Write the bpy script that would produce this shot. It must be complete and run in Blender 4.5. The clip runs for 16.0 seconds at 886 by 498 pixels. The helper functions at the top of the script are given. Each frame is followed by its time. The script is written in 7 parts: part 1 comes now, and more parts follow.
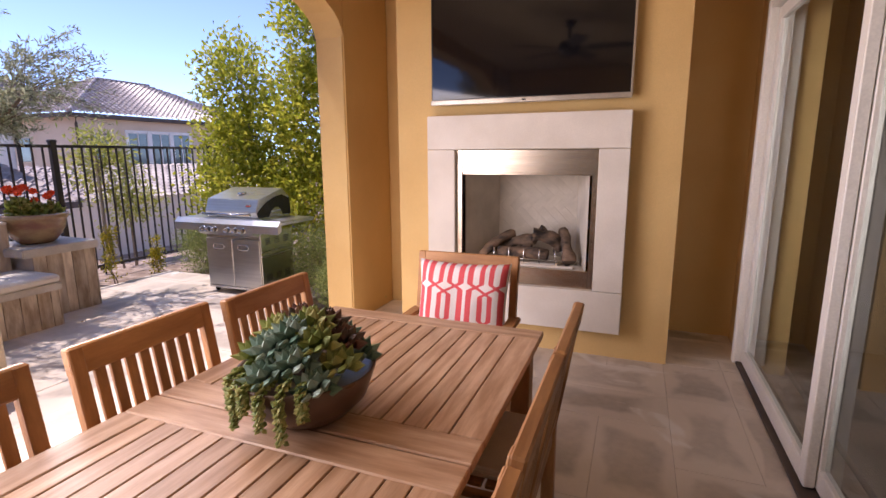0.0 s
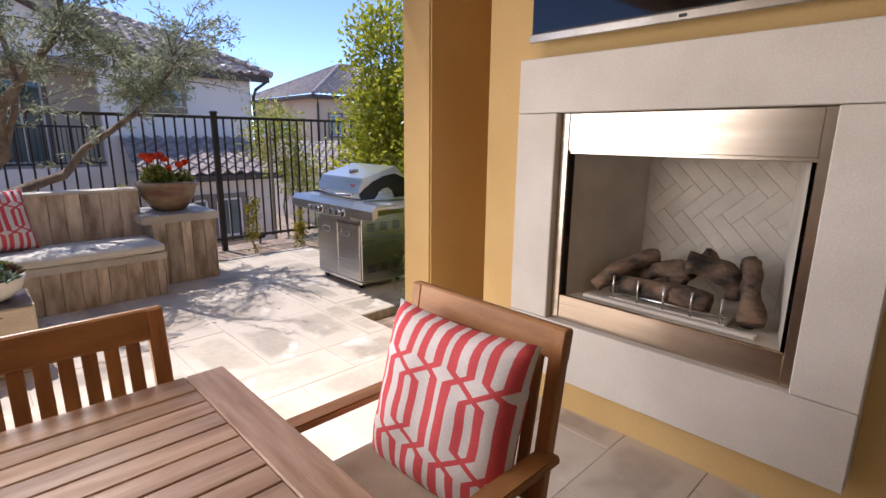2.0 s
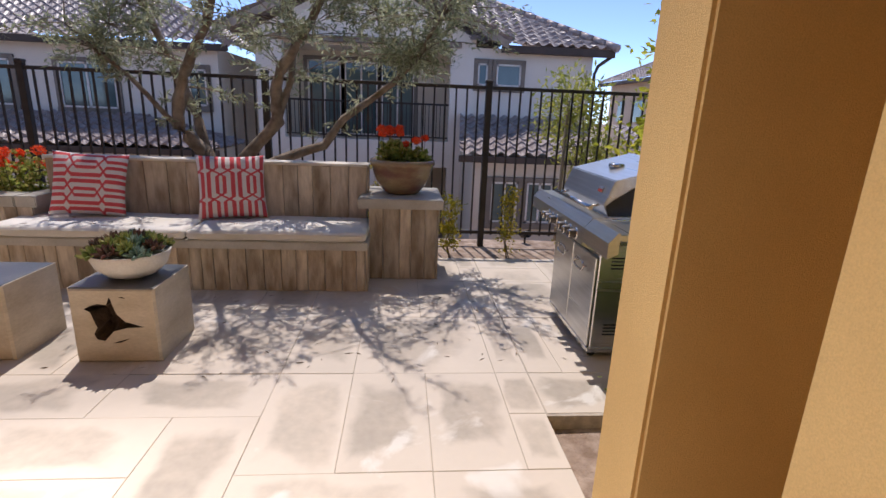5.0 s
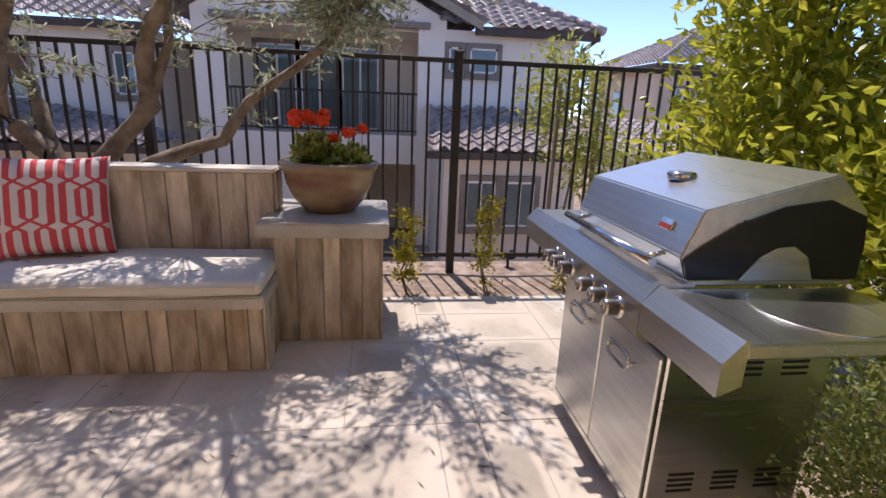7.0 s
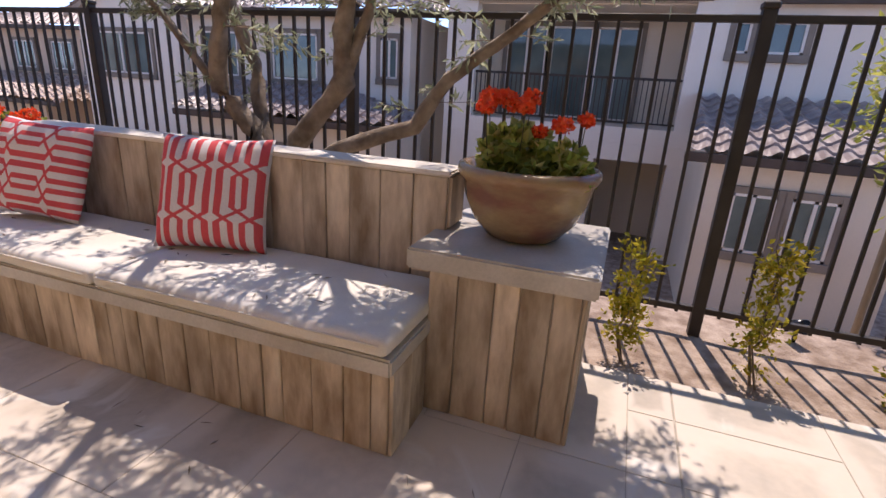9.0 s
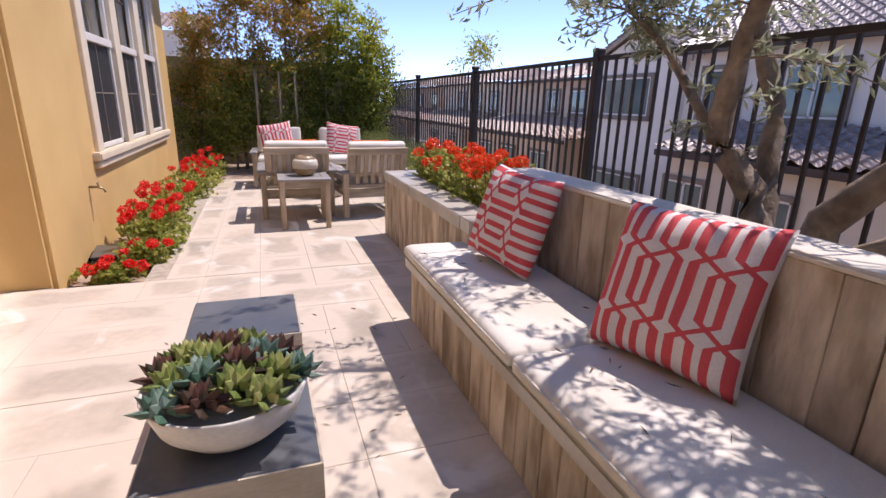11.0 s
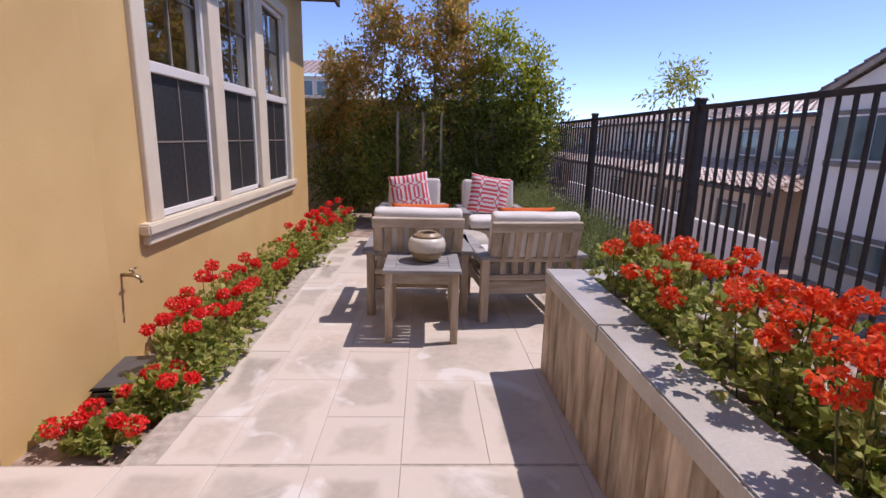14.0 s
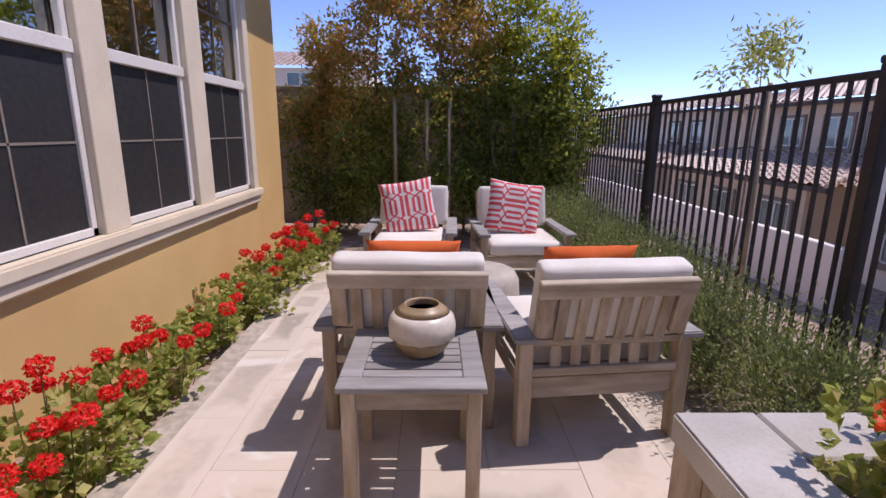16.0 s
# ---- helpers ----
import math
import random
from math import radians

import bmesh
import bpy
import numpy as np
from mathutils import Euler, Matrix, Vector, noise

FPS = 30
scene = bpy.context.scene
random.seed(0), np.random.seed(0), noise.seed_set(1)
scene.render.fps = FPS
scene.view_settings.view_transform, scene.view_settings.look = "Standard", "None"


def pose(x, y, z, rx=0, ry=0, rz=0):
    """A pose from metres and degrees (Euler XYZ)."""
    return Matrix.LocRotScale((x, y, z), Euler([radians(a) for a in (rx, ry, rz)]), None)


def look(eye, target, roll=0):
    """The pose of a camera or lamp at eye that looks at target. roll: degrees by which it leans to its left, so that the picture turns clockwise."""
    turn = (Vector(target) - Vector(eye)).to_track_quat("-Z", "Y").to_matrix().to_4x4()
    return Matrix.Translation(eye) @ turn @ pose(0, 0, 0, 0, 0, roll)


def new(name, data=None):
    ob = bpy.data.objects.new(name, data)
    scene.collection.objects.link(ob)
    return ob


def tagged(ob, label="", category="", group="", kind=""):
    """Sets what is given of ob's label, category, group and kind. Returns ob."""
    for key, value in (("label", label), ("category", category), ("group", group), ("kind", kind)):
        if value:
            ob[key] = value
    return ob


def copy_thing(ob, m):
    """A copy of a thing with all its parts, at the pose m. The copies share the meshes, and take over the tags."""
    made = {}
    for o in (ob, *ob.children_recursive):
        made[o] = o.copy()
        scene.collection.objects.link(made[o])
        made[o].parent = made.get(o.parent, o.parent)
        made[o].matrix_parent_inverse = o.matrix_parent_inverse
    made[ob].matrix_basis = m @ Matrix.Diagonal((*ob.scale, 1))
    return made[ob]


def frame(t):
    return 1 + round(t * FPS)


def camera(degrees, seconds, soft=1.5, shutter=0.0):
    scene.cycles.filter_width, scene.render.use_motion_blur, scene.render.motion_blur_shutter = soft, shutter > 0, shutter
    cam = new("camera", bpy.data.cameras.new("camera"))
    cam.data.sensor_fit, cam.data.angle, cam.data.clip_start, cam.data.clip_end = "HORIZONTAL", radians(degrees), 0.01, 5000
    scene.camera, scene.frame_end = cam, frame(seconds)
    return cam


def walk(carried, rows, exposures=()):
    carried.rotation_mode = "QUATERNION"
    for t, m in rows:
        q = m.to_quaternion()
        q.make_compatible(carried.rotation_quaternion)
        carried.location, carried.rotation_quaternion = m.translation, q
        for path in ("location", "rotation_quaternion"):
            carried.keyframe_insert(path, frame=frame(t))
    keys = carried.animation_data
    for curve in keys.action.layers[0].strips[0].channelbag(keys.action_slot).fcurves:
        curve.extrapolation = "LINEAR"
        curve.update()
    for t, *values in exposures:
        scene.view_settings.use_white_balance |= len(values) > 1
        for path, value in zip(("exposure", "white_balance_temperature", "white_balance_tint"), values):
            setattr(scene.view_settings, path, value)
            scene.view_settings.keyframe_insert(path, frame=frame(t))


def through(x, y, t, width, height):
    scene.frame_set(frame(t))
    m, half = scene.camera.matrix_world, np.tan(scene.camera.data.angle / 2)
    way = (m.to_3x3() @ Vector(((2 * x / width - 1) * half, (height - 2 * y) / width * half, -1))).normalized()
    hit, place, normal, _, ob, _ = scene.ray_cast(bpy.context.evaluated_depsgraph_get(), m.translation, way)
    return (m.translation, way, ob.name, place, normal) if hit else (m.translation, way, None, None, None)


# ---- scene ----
cam = camera(83.5, 16.0)
PATH = [
    (0, (1.67, 2.384, 1.507), (0.958, 4.215, 1.136), -0.3),
    (0.5, (1.673, 2.779, 1.489), (0.859, 4.569, 1.119), -0.1),
    (1, (1.7, 3.195, 1.47), (0.729, 4.902, 1.091), 0.2),
    (1.5, (1.774, 3.587, 1.458), (0.6, 5.154, 1.051), 0.5),
    (2, (1.72, 3.956, 1.434), (0.32, 5.314, 0.992), 0.6),
    (2.5, (1.698, 4.328, 1.392), (0.074, 5.399, 0.93), 0.9),
    (3, (1.653, 4.68, 1.391), (-0.141, 5.425, 0.916), 1.7),
    (3.5, (1.429, 4.944, 1.379), (-0.456, 5.399, 0.889), 1.7),
    (3.7, (1.312, 5.048, 1.394), (-0.591, 5.405, 0.894), 1.1),
    (5.8, (-0.007, 5.582, 1.325), (-1.927, 5.738, 0.798), 2.4),
    (6, (-0.147, 5.615, 1.315), (-2.071, 5.790, 0.790), 2.3),
    (6.5, (-0.545, 5.670, 1.305), (-2.450, 5.885, 0.755), 2.4),
    (7, (-0.865, 5.728, 1.285), (-2.770, 5.990, 0.740), 2.3),
    (7.5, (-1.150, 5.790, 1.276), (-3.057, 6.032, 0.728), 2.2),
    (8, (-1.430, 5.803, 1.262), (-3.342, 5.898, 0.690), 2.3),
    (8.5, (-1.666, 5.779, 1.242), (-3.566, 5.578, 0.652), 2.8),
    (9, (-1.868, 5.791, 1.251), (-3.662, 5.169, 0.622), 3.4),
    (9.5, (-2.054, 5.696, 1.266), (-3.594, 4.617, 0.584), 2.5),
    (10, (-2.194, 5.54, 1.272), (-3.413, 4.104, 0.598), 1.9),
    (10.2, (-2.241, 5.487, 1.273), (-3.326, 3.945, 0.608), 2.0),
    (12.3, (-2.644, 4.528, 1.334), (-2.907, 2.602, 0.867), 1.0),
    (12.5, (-2.691, 4.382, 1.343), (-2.923, 2.449, 0.883), 1.1),
    (13, (-2.707, 4.001, 1.334), (-2.88, 2.057, 0.894), 1.1),
    (13.5, (-2.715, 3.632, 1.346), (-2.84, 1.684, 0.912), 1.3),
    (14, (-2.752, 3.235, 1.36), (-2.83, 1.284, 0.925), 1.4),
    (14.5, (-2.738, 2.807, 1.347), (-2.779, 0.857, 0.906), 1.4),
    (15, (-2.754, 2.414, 1.353), (-2.787, 0.465, 0.908), 1.4),
    (15.5, (-2.831, 2.067, 1.355), (-2.86, 0.118, 0.907), 0.5),
    (16, (-2.823, 1.636, 1.359), (-2.856, -0.311, 0.901), 0.5),
]
EXPOSURE = [(0, 1.47, 6850, 28), (1, 1.72, 6650, 25), (1.5, 1.5, 6400, 18), (2.5, 1.02, 6750, 15), (3.5, 0.87, 6750, 18), (6, 1.03, 6850, 16), (7, 1.24, 6950, 19), (8.5, 1.34, 7300, 21), (10, 1.36, 7250, 23), (12.5, 1.0, 6600, 23), (14, 0.95, 6650, 25), (16, 0.94, 6700, 26)]
walk(cam, [(t, look(eye, target, roll)) for t, eye, target, roll in PATH], EXPOSURE)

# ---- world and sun ----
TO_SUN = Vector((-0.50, -0.10, 1.0)).normalized()
world = bpy.data.worlds.new("sky")
scene.world = world
world.use_nodes = True
wn = world.node_tree.nodes
sky = wn.new("ShaderNodeTexSky")
sky.sky_type = "NISHITA"
sky.sun_disc = False
sky.sun_elevation = math.asin(TO_SUN.z)
sky.sun_rotation = math.atan2(TO_SUN.x, TO_SUN.y)
sky.altitude, sky.air_density, sky.dust_density, sky.ozone_density = 3200, 0.5, 0.0, 3.4
wn["Background"].inputs[1].default_value = 0.185
world.node_tree.links.new(sky.outputs[0], wn["Background"].inputs[0])
sun_data = bpy.data.lights.new("sun", "SUN")
sun_data.energy, sun_data.angle, sun_data.color = 1.9, radians(0.53), (1.0, 0.975, 0.945)
sun = new("sun", sun_data)
sun.matrix_world = look(TO_SUN * 60, (0, 0, 0))
# daylight entering the covered patio through its open west side
day = bpy.data.lights.new("opening_daylight", "AREA")
day.shape, day.size, day.size_y, day.energy, day.color = "RECTANGLE", 2.6, 1.9, 42.0, (1.0, 0.98, 0.955)
opening = new("opening_daylight", day)
opening.matrix_world = look((-0.70, 3.1, 1.4), (1.4, 3.7, 0.35))

# ---- materials ----
def material(name, colour, rough=0.6, metal=0.0, second=None, scale=6.0, stretch=(1, 1, 1), bump=0.15, fine=60.0, spread=0.0,
             spec=0.5, amount=1.0, detail=6.0, sheen=0.0, rough_var=0.1, coord="Object"):
    """Two colours mixed by a broad noise, a fine grain, relief, and a per-object change of tone (spread)."""
    m = bpy.data.materials.new(name)
    m.use_nodes = True
    nt = m.node_tree
    n, l = nt.nodes, nt.links
    b = n["Principled BSDF"]
    tc = n.new("ShaderNodeTexCoord")
    mp = n.new("ShaderNodeMapping")
    mp.inputs["Scale"].default_value = stretch
    l.new(tc.outputs[coord], mp.inputs[0])
    info = n.new("ShaderNodeObjectInfo")
    shift = n.new("ShaderNodeVectorMath")
    shift.operation = "MULTIPLY_ADD"
    shift.inputs[1].default_value = (1, 1, 1)
    comb = n.new("ShaderNodeCombineXYZ")
    mul = n.new("ShaderNodeMath")
    mul.operation = "MULTIPLY"
    mul.inputs[1].default_value = 37.0
    l.new(info.outputs["Random"], mul.inputs[0])
    l.new(mul.outputs[0], comb.inputs[0])
    l.new(mul.outputs[0], comb.inputs[2])
    l.new(mp.outputs[0], shift.inputs[0])
    l.new(comb.outputs[0], shift.inputs[2])
    big = n.new("ShaderNodeTexNoise")
    big.inputs["Scale"].default_value = scale
    big.inputs["Detail"].default_value = detail
    l.new(shift.outputs[0], big.inputs["Vector"])
    small = n.new("ShaderNodeTexNoise")
    small.inputs["Scale"].default_value = fine
    small.inputs["Detail"].default_value = 4
    l.new(shift.outputs[0], small.inputs["Vector"])
    ramp = n.new("ShaderNodeMapRange")
    ramp.inputs[1].default_value, ramp.inputs[2].default_value = 0.35, 0.65
    ramp.inputs[4].default_value = amount
    l.new(big.outputs[0], ramp.inputs[0])
    mix = n.new("ShaderNodeMix")
    mix.data_type = "RGBA"
    second = second or tuple(c * 0.72 for c in colour)
    mix.inputs["A"].default_value = (*colour, 1)
    mix.inputs["B"].default_value = (*second, 1)
    l.new(ramp.outputs[0], mix.inputs["Factor"])
    hsv = n.new("ShaderNodeHueSaturation")
    val = n.new("ShaderNodeMapRange")
    val.inputs[1].default_value, val.inputs[2].default_value = 0.2, 0.8
    val.inputs[3].default_value, val.inputs[4].default_value = 0.9, 1.1
    l.new(small.outputs[0], val.inputs[0])
    rnd = n.new("ShaderNodeMapRange")
    rnd.inputs[3].default_value, rnd.inputs[4].default_value = 1 - spread, 1 + spread
    l.new(info.outputs["Random"], rnd.inputs[0])
    mm = n.new("ShaderNodeMath")
    mm.operation = "MULTIPLY"
    l.new(val.outputs[0], mm.inputs[0])
    l.new(rnd.outputs[0], mm.inputs[1])
    l.new(mm.outputs[0], hsv.inputs["Value"])
    l.new(mix.outputs["Result"], hsv.inputs["Color"])
    l.new(hsv.outputs[0], b.inputs["Base Color"])
    rr = n.new("ShaderNodeMapRange")
    rr.inputs[3].default_value, rr.inputs[4].default_value = max(0.02, rough - rough_var), min(1, rough + rough_var)
    l.new(big.outputs[0], rr.inputs[0])
    l.new(rr.outputs[0], b.inputs["Roughness"])
    b.inputs["Metallic"].default_value = metal
    b.inputs["Specular IOR Level"].default_value = spec
    b.inputs["Sheen Weight"].default_value = sheen
    if bump:
        add = n.new("ShaderNodeMath")
        add.operation = "MULTIPLY_ADD"
        add.inputs[1].default_value = 0.5
        l.new(small.outputs[0], add.inputs[0])
        l.new(big.outputs[0], add.inputs[2])
        bp = n.new("ShaderNodeBump")
        bp.inputs["Strength"].default_value = bump
        bp.inputs["Distance"].default_value = 0.02
        l.new(add.outputs[0], bp.inputs["Height"])
        l.new(bp.outputs[0], b.inputs["Normal"])
    return m


def leaf_material(name, a, b2, c3, rough=0.45, through=0.35):
    """Leaves: each leaf has its own tone, and light passes through."""
    m = bpy.data.materials.new(name)
    m.use_nodes = True
    n, l = m.node_tree.nodes, m.node_tree.links
    b = n["Principled BSDF"]
    geo = n.new("ShaderNodeNewGeometry")
    ramp = n.new("ShaderNodeValToRGB")
    ramp.color_ramp.elements[0].color = (*a, 1)
    ramp.color_ramp.elements[1].color = (*c3, 1)
    e = ramp.color_ramp.elements.new(0.55)
    e.color = (*b2, 1)
    l.new(geo.outputs["Random Per Island"], ramp.inputs[0])
    l.new(ramp.outputs[0], b.inputs["Base Color"])
    b.inputs["Roughness"].default_value = rough
    tr = n.new("ShaderNodeBsdfTranslucent")
    l.new(ramp.outputs[0], tr.inputs[0])
    mix = n.new("ShaderNodeMixShader")
    mix.inputs[0].default_value = through
    l.new(b.outputs[0], mix.inputs[1])
    l.new(tr.outputs[0], mix.inputs[2])
    l.new(mix.outputs[0], n["Material Output"].inputs[0])
    return m


def glass_material(name, tint, rough=0.0):
    m = bpy.data.materials.new(name)
    m.use_nodes = True
    b = m.node_tree.nodes["Principled BSDF"]
    b.inputs["Base Color"].default_value = (*tint, 1)
    b.inputs["Roughness"].default_value = rough
    b.inputs["Transmission Weight"].default_value = 1.0
    b.inputs["IOR"].default_value = 1.5
    return m


def pillow_material(name, coral, cloth):
    """Woven cover with linked, elongated chain bands, laid out on the cover's own map."""
    m = bpy.data.materials.new(name)
    m.use_nodes = True
    n, l = m.node_tree.nodes, m.node_tree.links
    b = n["Principled BSDF"]
    uv = n.new("ShaderNodeUVMap")
    sep = n.new("ShaderNodeSeparateXYZ")
    l.new(uv.outputs[0], sep.inputs[0])

    def op(kind, a, c=None, d=None):
        q = n.new("ShaderNodeMath")
        q.operation = kind
        for k, v in enumerate((a, c, d)):
            if v is None:
                continue
            if isinstance(v, (int, float)):
                q.inputs[k].default_value = v
            else:
                l.new(v, q.inputs[k])
        return q.outputs[0]

    # rows of linked loops; in every other row the inner strands cross and run close together
    x = op("ABSOLUTE", op("SUBTRACT", op("FRACT", op("ADD", op("MULTIPLY", op("SUBTRACT", sep.outputs[0], 0.345), 2.29), 0.5)), 0.5))
    q = op("ADD", op("MULTIPLY", op("SUBTRACT", sep.outputs[1], 0.5), 2.25), 0.5)
    deep = op("SUBTRACT", 0.5, op("ABSOLUTE", op("SUBTRACT", op("FRACT", q), 0.5)))
    odd = op("GREATER_THAN", op("FRACT", op("MULTIPLY", op("FLOOR", q), 0.5)), 0.25)
    run = op("MULTIPLY", deep, 1.7)
    outer_at = op("MINIMUM", 0.39, op("ADD", 0.25, run))
    cross = op("MINIMUM", 0.115, op("ABSOLUTE", op("SUBTRACT", 0.25, run)))
    near_node = op("LESS_THAN", run, 0.135)
    crossed = op("ADD", op("MULTIPLY", near_node, op("SUBTRACT", 0.25, run)), op("MULTIPLY", op("SUBTRACT", 1.0, near_node), cross))
    plain = op("MAXIMUM", 0.11, op("SUBTRACT", 0.25, run))
    inner_at = op("ADD", op("MULTIPLY", odd, plain), op("MULTIPLY", op("SUBTRACT", 1.0, odd), crossed))
    outer = op("LESS_THAN", op("ABSOLUTE", op("SUBTRACT", outer_at, x)), 0.07)
    inner = op("LESS_THAN", op("ABSOLUTE", op("SUBTRACT", inner_at, x)), 0.06)
    mask = op("MINIMUM", op("ADD", outer, inner), 1.0)
    weave = n.new("ShaderNodeTexNoise")
    weave.inputs["Scale"].default_value = 180
    tc = n.new("ShaderNodeTexCoord")
    l.new(tc.outputs["Object"], weave.inputs[0])
    mix = n.new("ShaderNodeMix")
    mix.data_type = "RGBA"
    mix.inputs["A"].default_value = (*cloth, 1)
    mix.inputs["B"].default_value = (*coral, 1)
    l.new(mask, mix.inputs["Factor"])
    hsv = n.new("ShaderNodeHueSaturation")
    l.new(mix.outputs["Result"], hsv.inputs["Color"])
    l.new(op("ADD", op("MULTIPLY", weave.outputs[0], 0.35), 0.83), hsv.inputs["Value"])
    l.new(hsv.outputs[0], b.inputs["Base Color"])
    b.inputs["Roughness"].default_value = 0.85
    b.inputs["Specular IOR Level"].default_value = 0.2
    bp = n.new("ShaderNodeBump")
    bp.inputs["Strength"].default_value = 0.25
    bp.inputs["Distance"].default_value = 0.002
    l.new(weave.outputs[0], bp.inputs["Height"])
    l.new(bp.outputs[0], b.inputs["Normal"])
    return m


def paving_material(name):
    """Cream stone slabs: a paler rim where the sealer has worn, brownish and chalky blotches, tone by slab."""
    m = material(name, (0.58, 0.49, 0.395), 0.62, second=(0.43, 0.375, 0.31), scale=1.6, fine=22, bump=0.06, spread=0.15, rough_var=0.18, coord="Object")
    n, l = m.node_tree.nodes, m.node_tree.links
    b = n["Principled BSDF"]
    old = b.inputs["Base Color"].links[0].from_socket
    tc = n.new("ShaderNodeTexCoord")
    sep = n.new("ShaderNodeSeparateXYZ")
    l.new(tc.outputs["Generated"], sep.inputs[0])

    def op(kind, a, c=None):
        q = n.new("ShaderNodeMath")
        q.operation = kind
        for k, v in enumerate((a, c)):
            if isinstance(v, (int, float)):
                q.inputs[k].default_value = v
            elif v is not None:
                l.new(v, q.inputs[k])
        return q.outputs[0]

    noise_n = n.new("ShaderNodeTexNoise")
    noise_n.inputs["Scale"].default_value = 2.2
    noise_n.inputs["Detail"].default_value = 5
    l.new(tc.outputs["Object"], noise_n.inputs[0])
    info = n.new("ShaderNodeObjectInfo")
    where = n.new("ShaderNodeVectorMath")
    where.operation = "ADD"
    l.new(tc.outputs["Object"], where.inputs[0])
    l.new(info.outputs["Location"], where.inputs[1])
    l.new(where.outputs[0], noise_n.inputs[0])
    ex = op("MINIMUM", sep.outputs[0], op("SUBTRACT", 1.0, sep.outputs[0]))
    ey = op("MINIMUM", sep.outputs[1], op("SUBTRACT", 1.0, sep.outputs[1]))
    edge = op("ADD", op("MINIMUM", ex, ey), op("MULTIPLY", op("SUBTRACT", noise_n.outputs[0], 0.5), 0.75))
    rim = n.new("ShaderNodeMapRange")
    rim.interpolation_type = "SMOOTHSTEP"
    rim.inputs[1].default_value, rim.inputs[2].default_value = 0.10, 0.26
    rim.inputs[3].default_value, rim.inputs[4].default_value = 0.75, 0.0
    l.new(edge, rim.inputs[0])
    mix = n.new("ShaderNodeMix")
    mix.data_type = "RGBA"
    mix.inputs["B"].default_value = (0.67, 0.585, 0.49, 1)
    l.new(rim.outputs[0], mix.inputs["Factor"])
    l.new(old, mix.inputs["A"])
    chalk = n.new("ShaderNodeTexNoise")
    chalk.inputs["Scale"].default_value = 2.1
    chalk.inputs["Detail"].default_value = 9
    chalk.inputs["Distortion"].default_value = 1.2
    l.new(where.outputs[0], chalk.inputs[0])
    cr = n.new("ShaderNodeMapRange")
    cr.inputs[1].default_value, cr.inputs[2].default_value = 0.595, 0.67
    cr.inputs[4].default_value = 0.8
    l.new(chalk.outputs[0], cr.inputs[0])
    mix2 = n.new("ShaderNodeMix")
    mix2.data_type = "RGBA"
    mix2.inputs["B"].default_value = (0.72, 0.68, 0.62, 1)
    l.new(cr.outputs[0], mix2.inputs["Factor"])
    l.new(mix.outputs["Result"], mix2.inputs["A"])
    l.new(mix2.outputs["Result"], b.inputs["Base Color"])
    return m


STUCCO = material("golden stucco", (0.70, 0.475, 0.205), 0.9, second=(0.64, 0.42, 0.175), scale=1.6, fine=240, bump=0.28, spec=0.2)
CEIL = material("ceiling plaster", (0.62, 0.48, 0.30), 0.9, scale=2, fine=160, bump=0.1, second=(0.58, 0.44, 0.27))
TRIM = material("cream window trim", (0.74, 0.64, 0.48), 0.7, second=(0.68, 0.58, 0.43), scale=3, fine=120, bump=0.06)
WHITE = material("white frame paint", (0.78, 0.74, 0.68), 0.45, second=(0.72, 0.68, 0.61), scale=4, fine=90, bump=0.02)
CAST = material("cast stone", (0.72, 0.66, 0.58), 0.75, second=(0.64, 0.58, 0.50), scale=3, fine=140, bump=0.05)
BRICKW = material("pale firebrick", (0.62, 0.56, 0.48), 0.85, second=(0.50, 0.45, 0.38), scale=5, fine=150, bump=0.15)
PAVE = paving_material("paving stone")
JOINT = material("sand joint", (0.50, 0.43, 0.35), 0.95, scale=20, bump=0.2)
BOARD = material("board-formed concrete", (0.66, 0.56, 0.44), 0.85, second=(0.31, 0.23, 0.155), scale=6.0, stretch=(1.7, 1.7, 0.5), fine=30, bump=0.45, spread=0.16, detail=10)
CAPSTONE = material("grey concrete cap", (0.57, 0.535, 0.48), 0.36, second=(0.45, 0.415, 0.36), scale=4, fine=90, bump=0.12)
TEAK = material("oiled teak", (0.42, 0.205, 0.075), 0.5, second=(0.29, 0.125, 0.042), scale=7, stretch=(3, 0.5, 3), fine=55, bump=0.1, spread=0.14)
TEAKX = material("oiled teak across", (0.42, 0.205, 0.075), 0.5, second=(0.29, 0.125, 0.042), scale=7, stretch=(0.5, 3, 3), fine=55, bump=0.1, spread=0.14)
TEAKZ = material("oiled teak upright", (0.42, 0.20, 0.07), 0.5, second=(0.28, 0.12, 0.04), scale=7, stretch=(3, 3, 0.5), fine=55, bump=0.1, spread=0.14)
TABLE = material("worn teak table", (0.52, 0.335, 0.215), 0.42, second=(0.33, 0.185, 0.10), scale=8, stretch=(4, 0.45, 4), fine=60, bump=0.1, spread=0.16)
TABLEX = material("worn teak table band", (0.52, 0.335, 0.215), 0.42, second=(0.34, 0.19, 0.105), scale=8, stretch=(0.45, 4, 4), fine=60, bump=0.1, spread=0.12)
GREYX = material("weathered grey teak", (0.52, 0.44, 0.35), 0.8, second=(0.34, 0.27, 0.19), scale=7, stretch=(0.5, 3, 3), fine=70, bump=0.25, spread=0.18)
GREYY = material("weathered grey teak lengthwise", (0.52, 0.44, 0.35), 0.8, second=(0.34, 0.27, 0.19), scale=7, stretch=(3, 0.5, 3), fine=70, bump=0.25, spread=0.18)
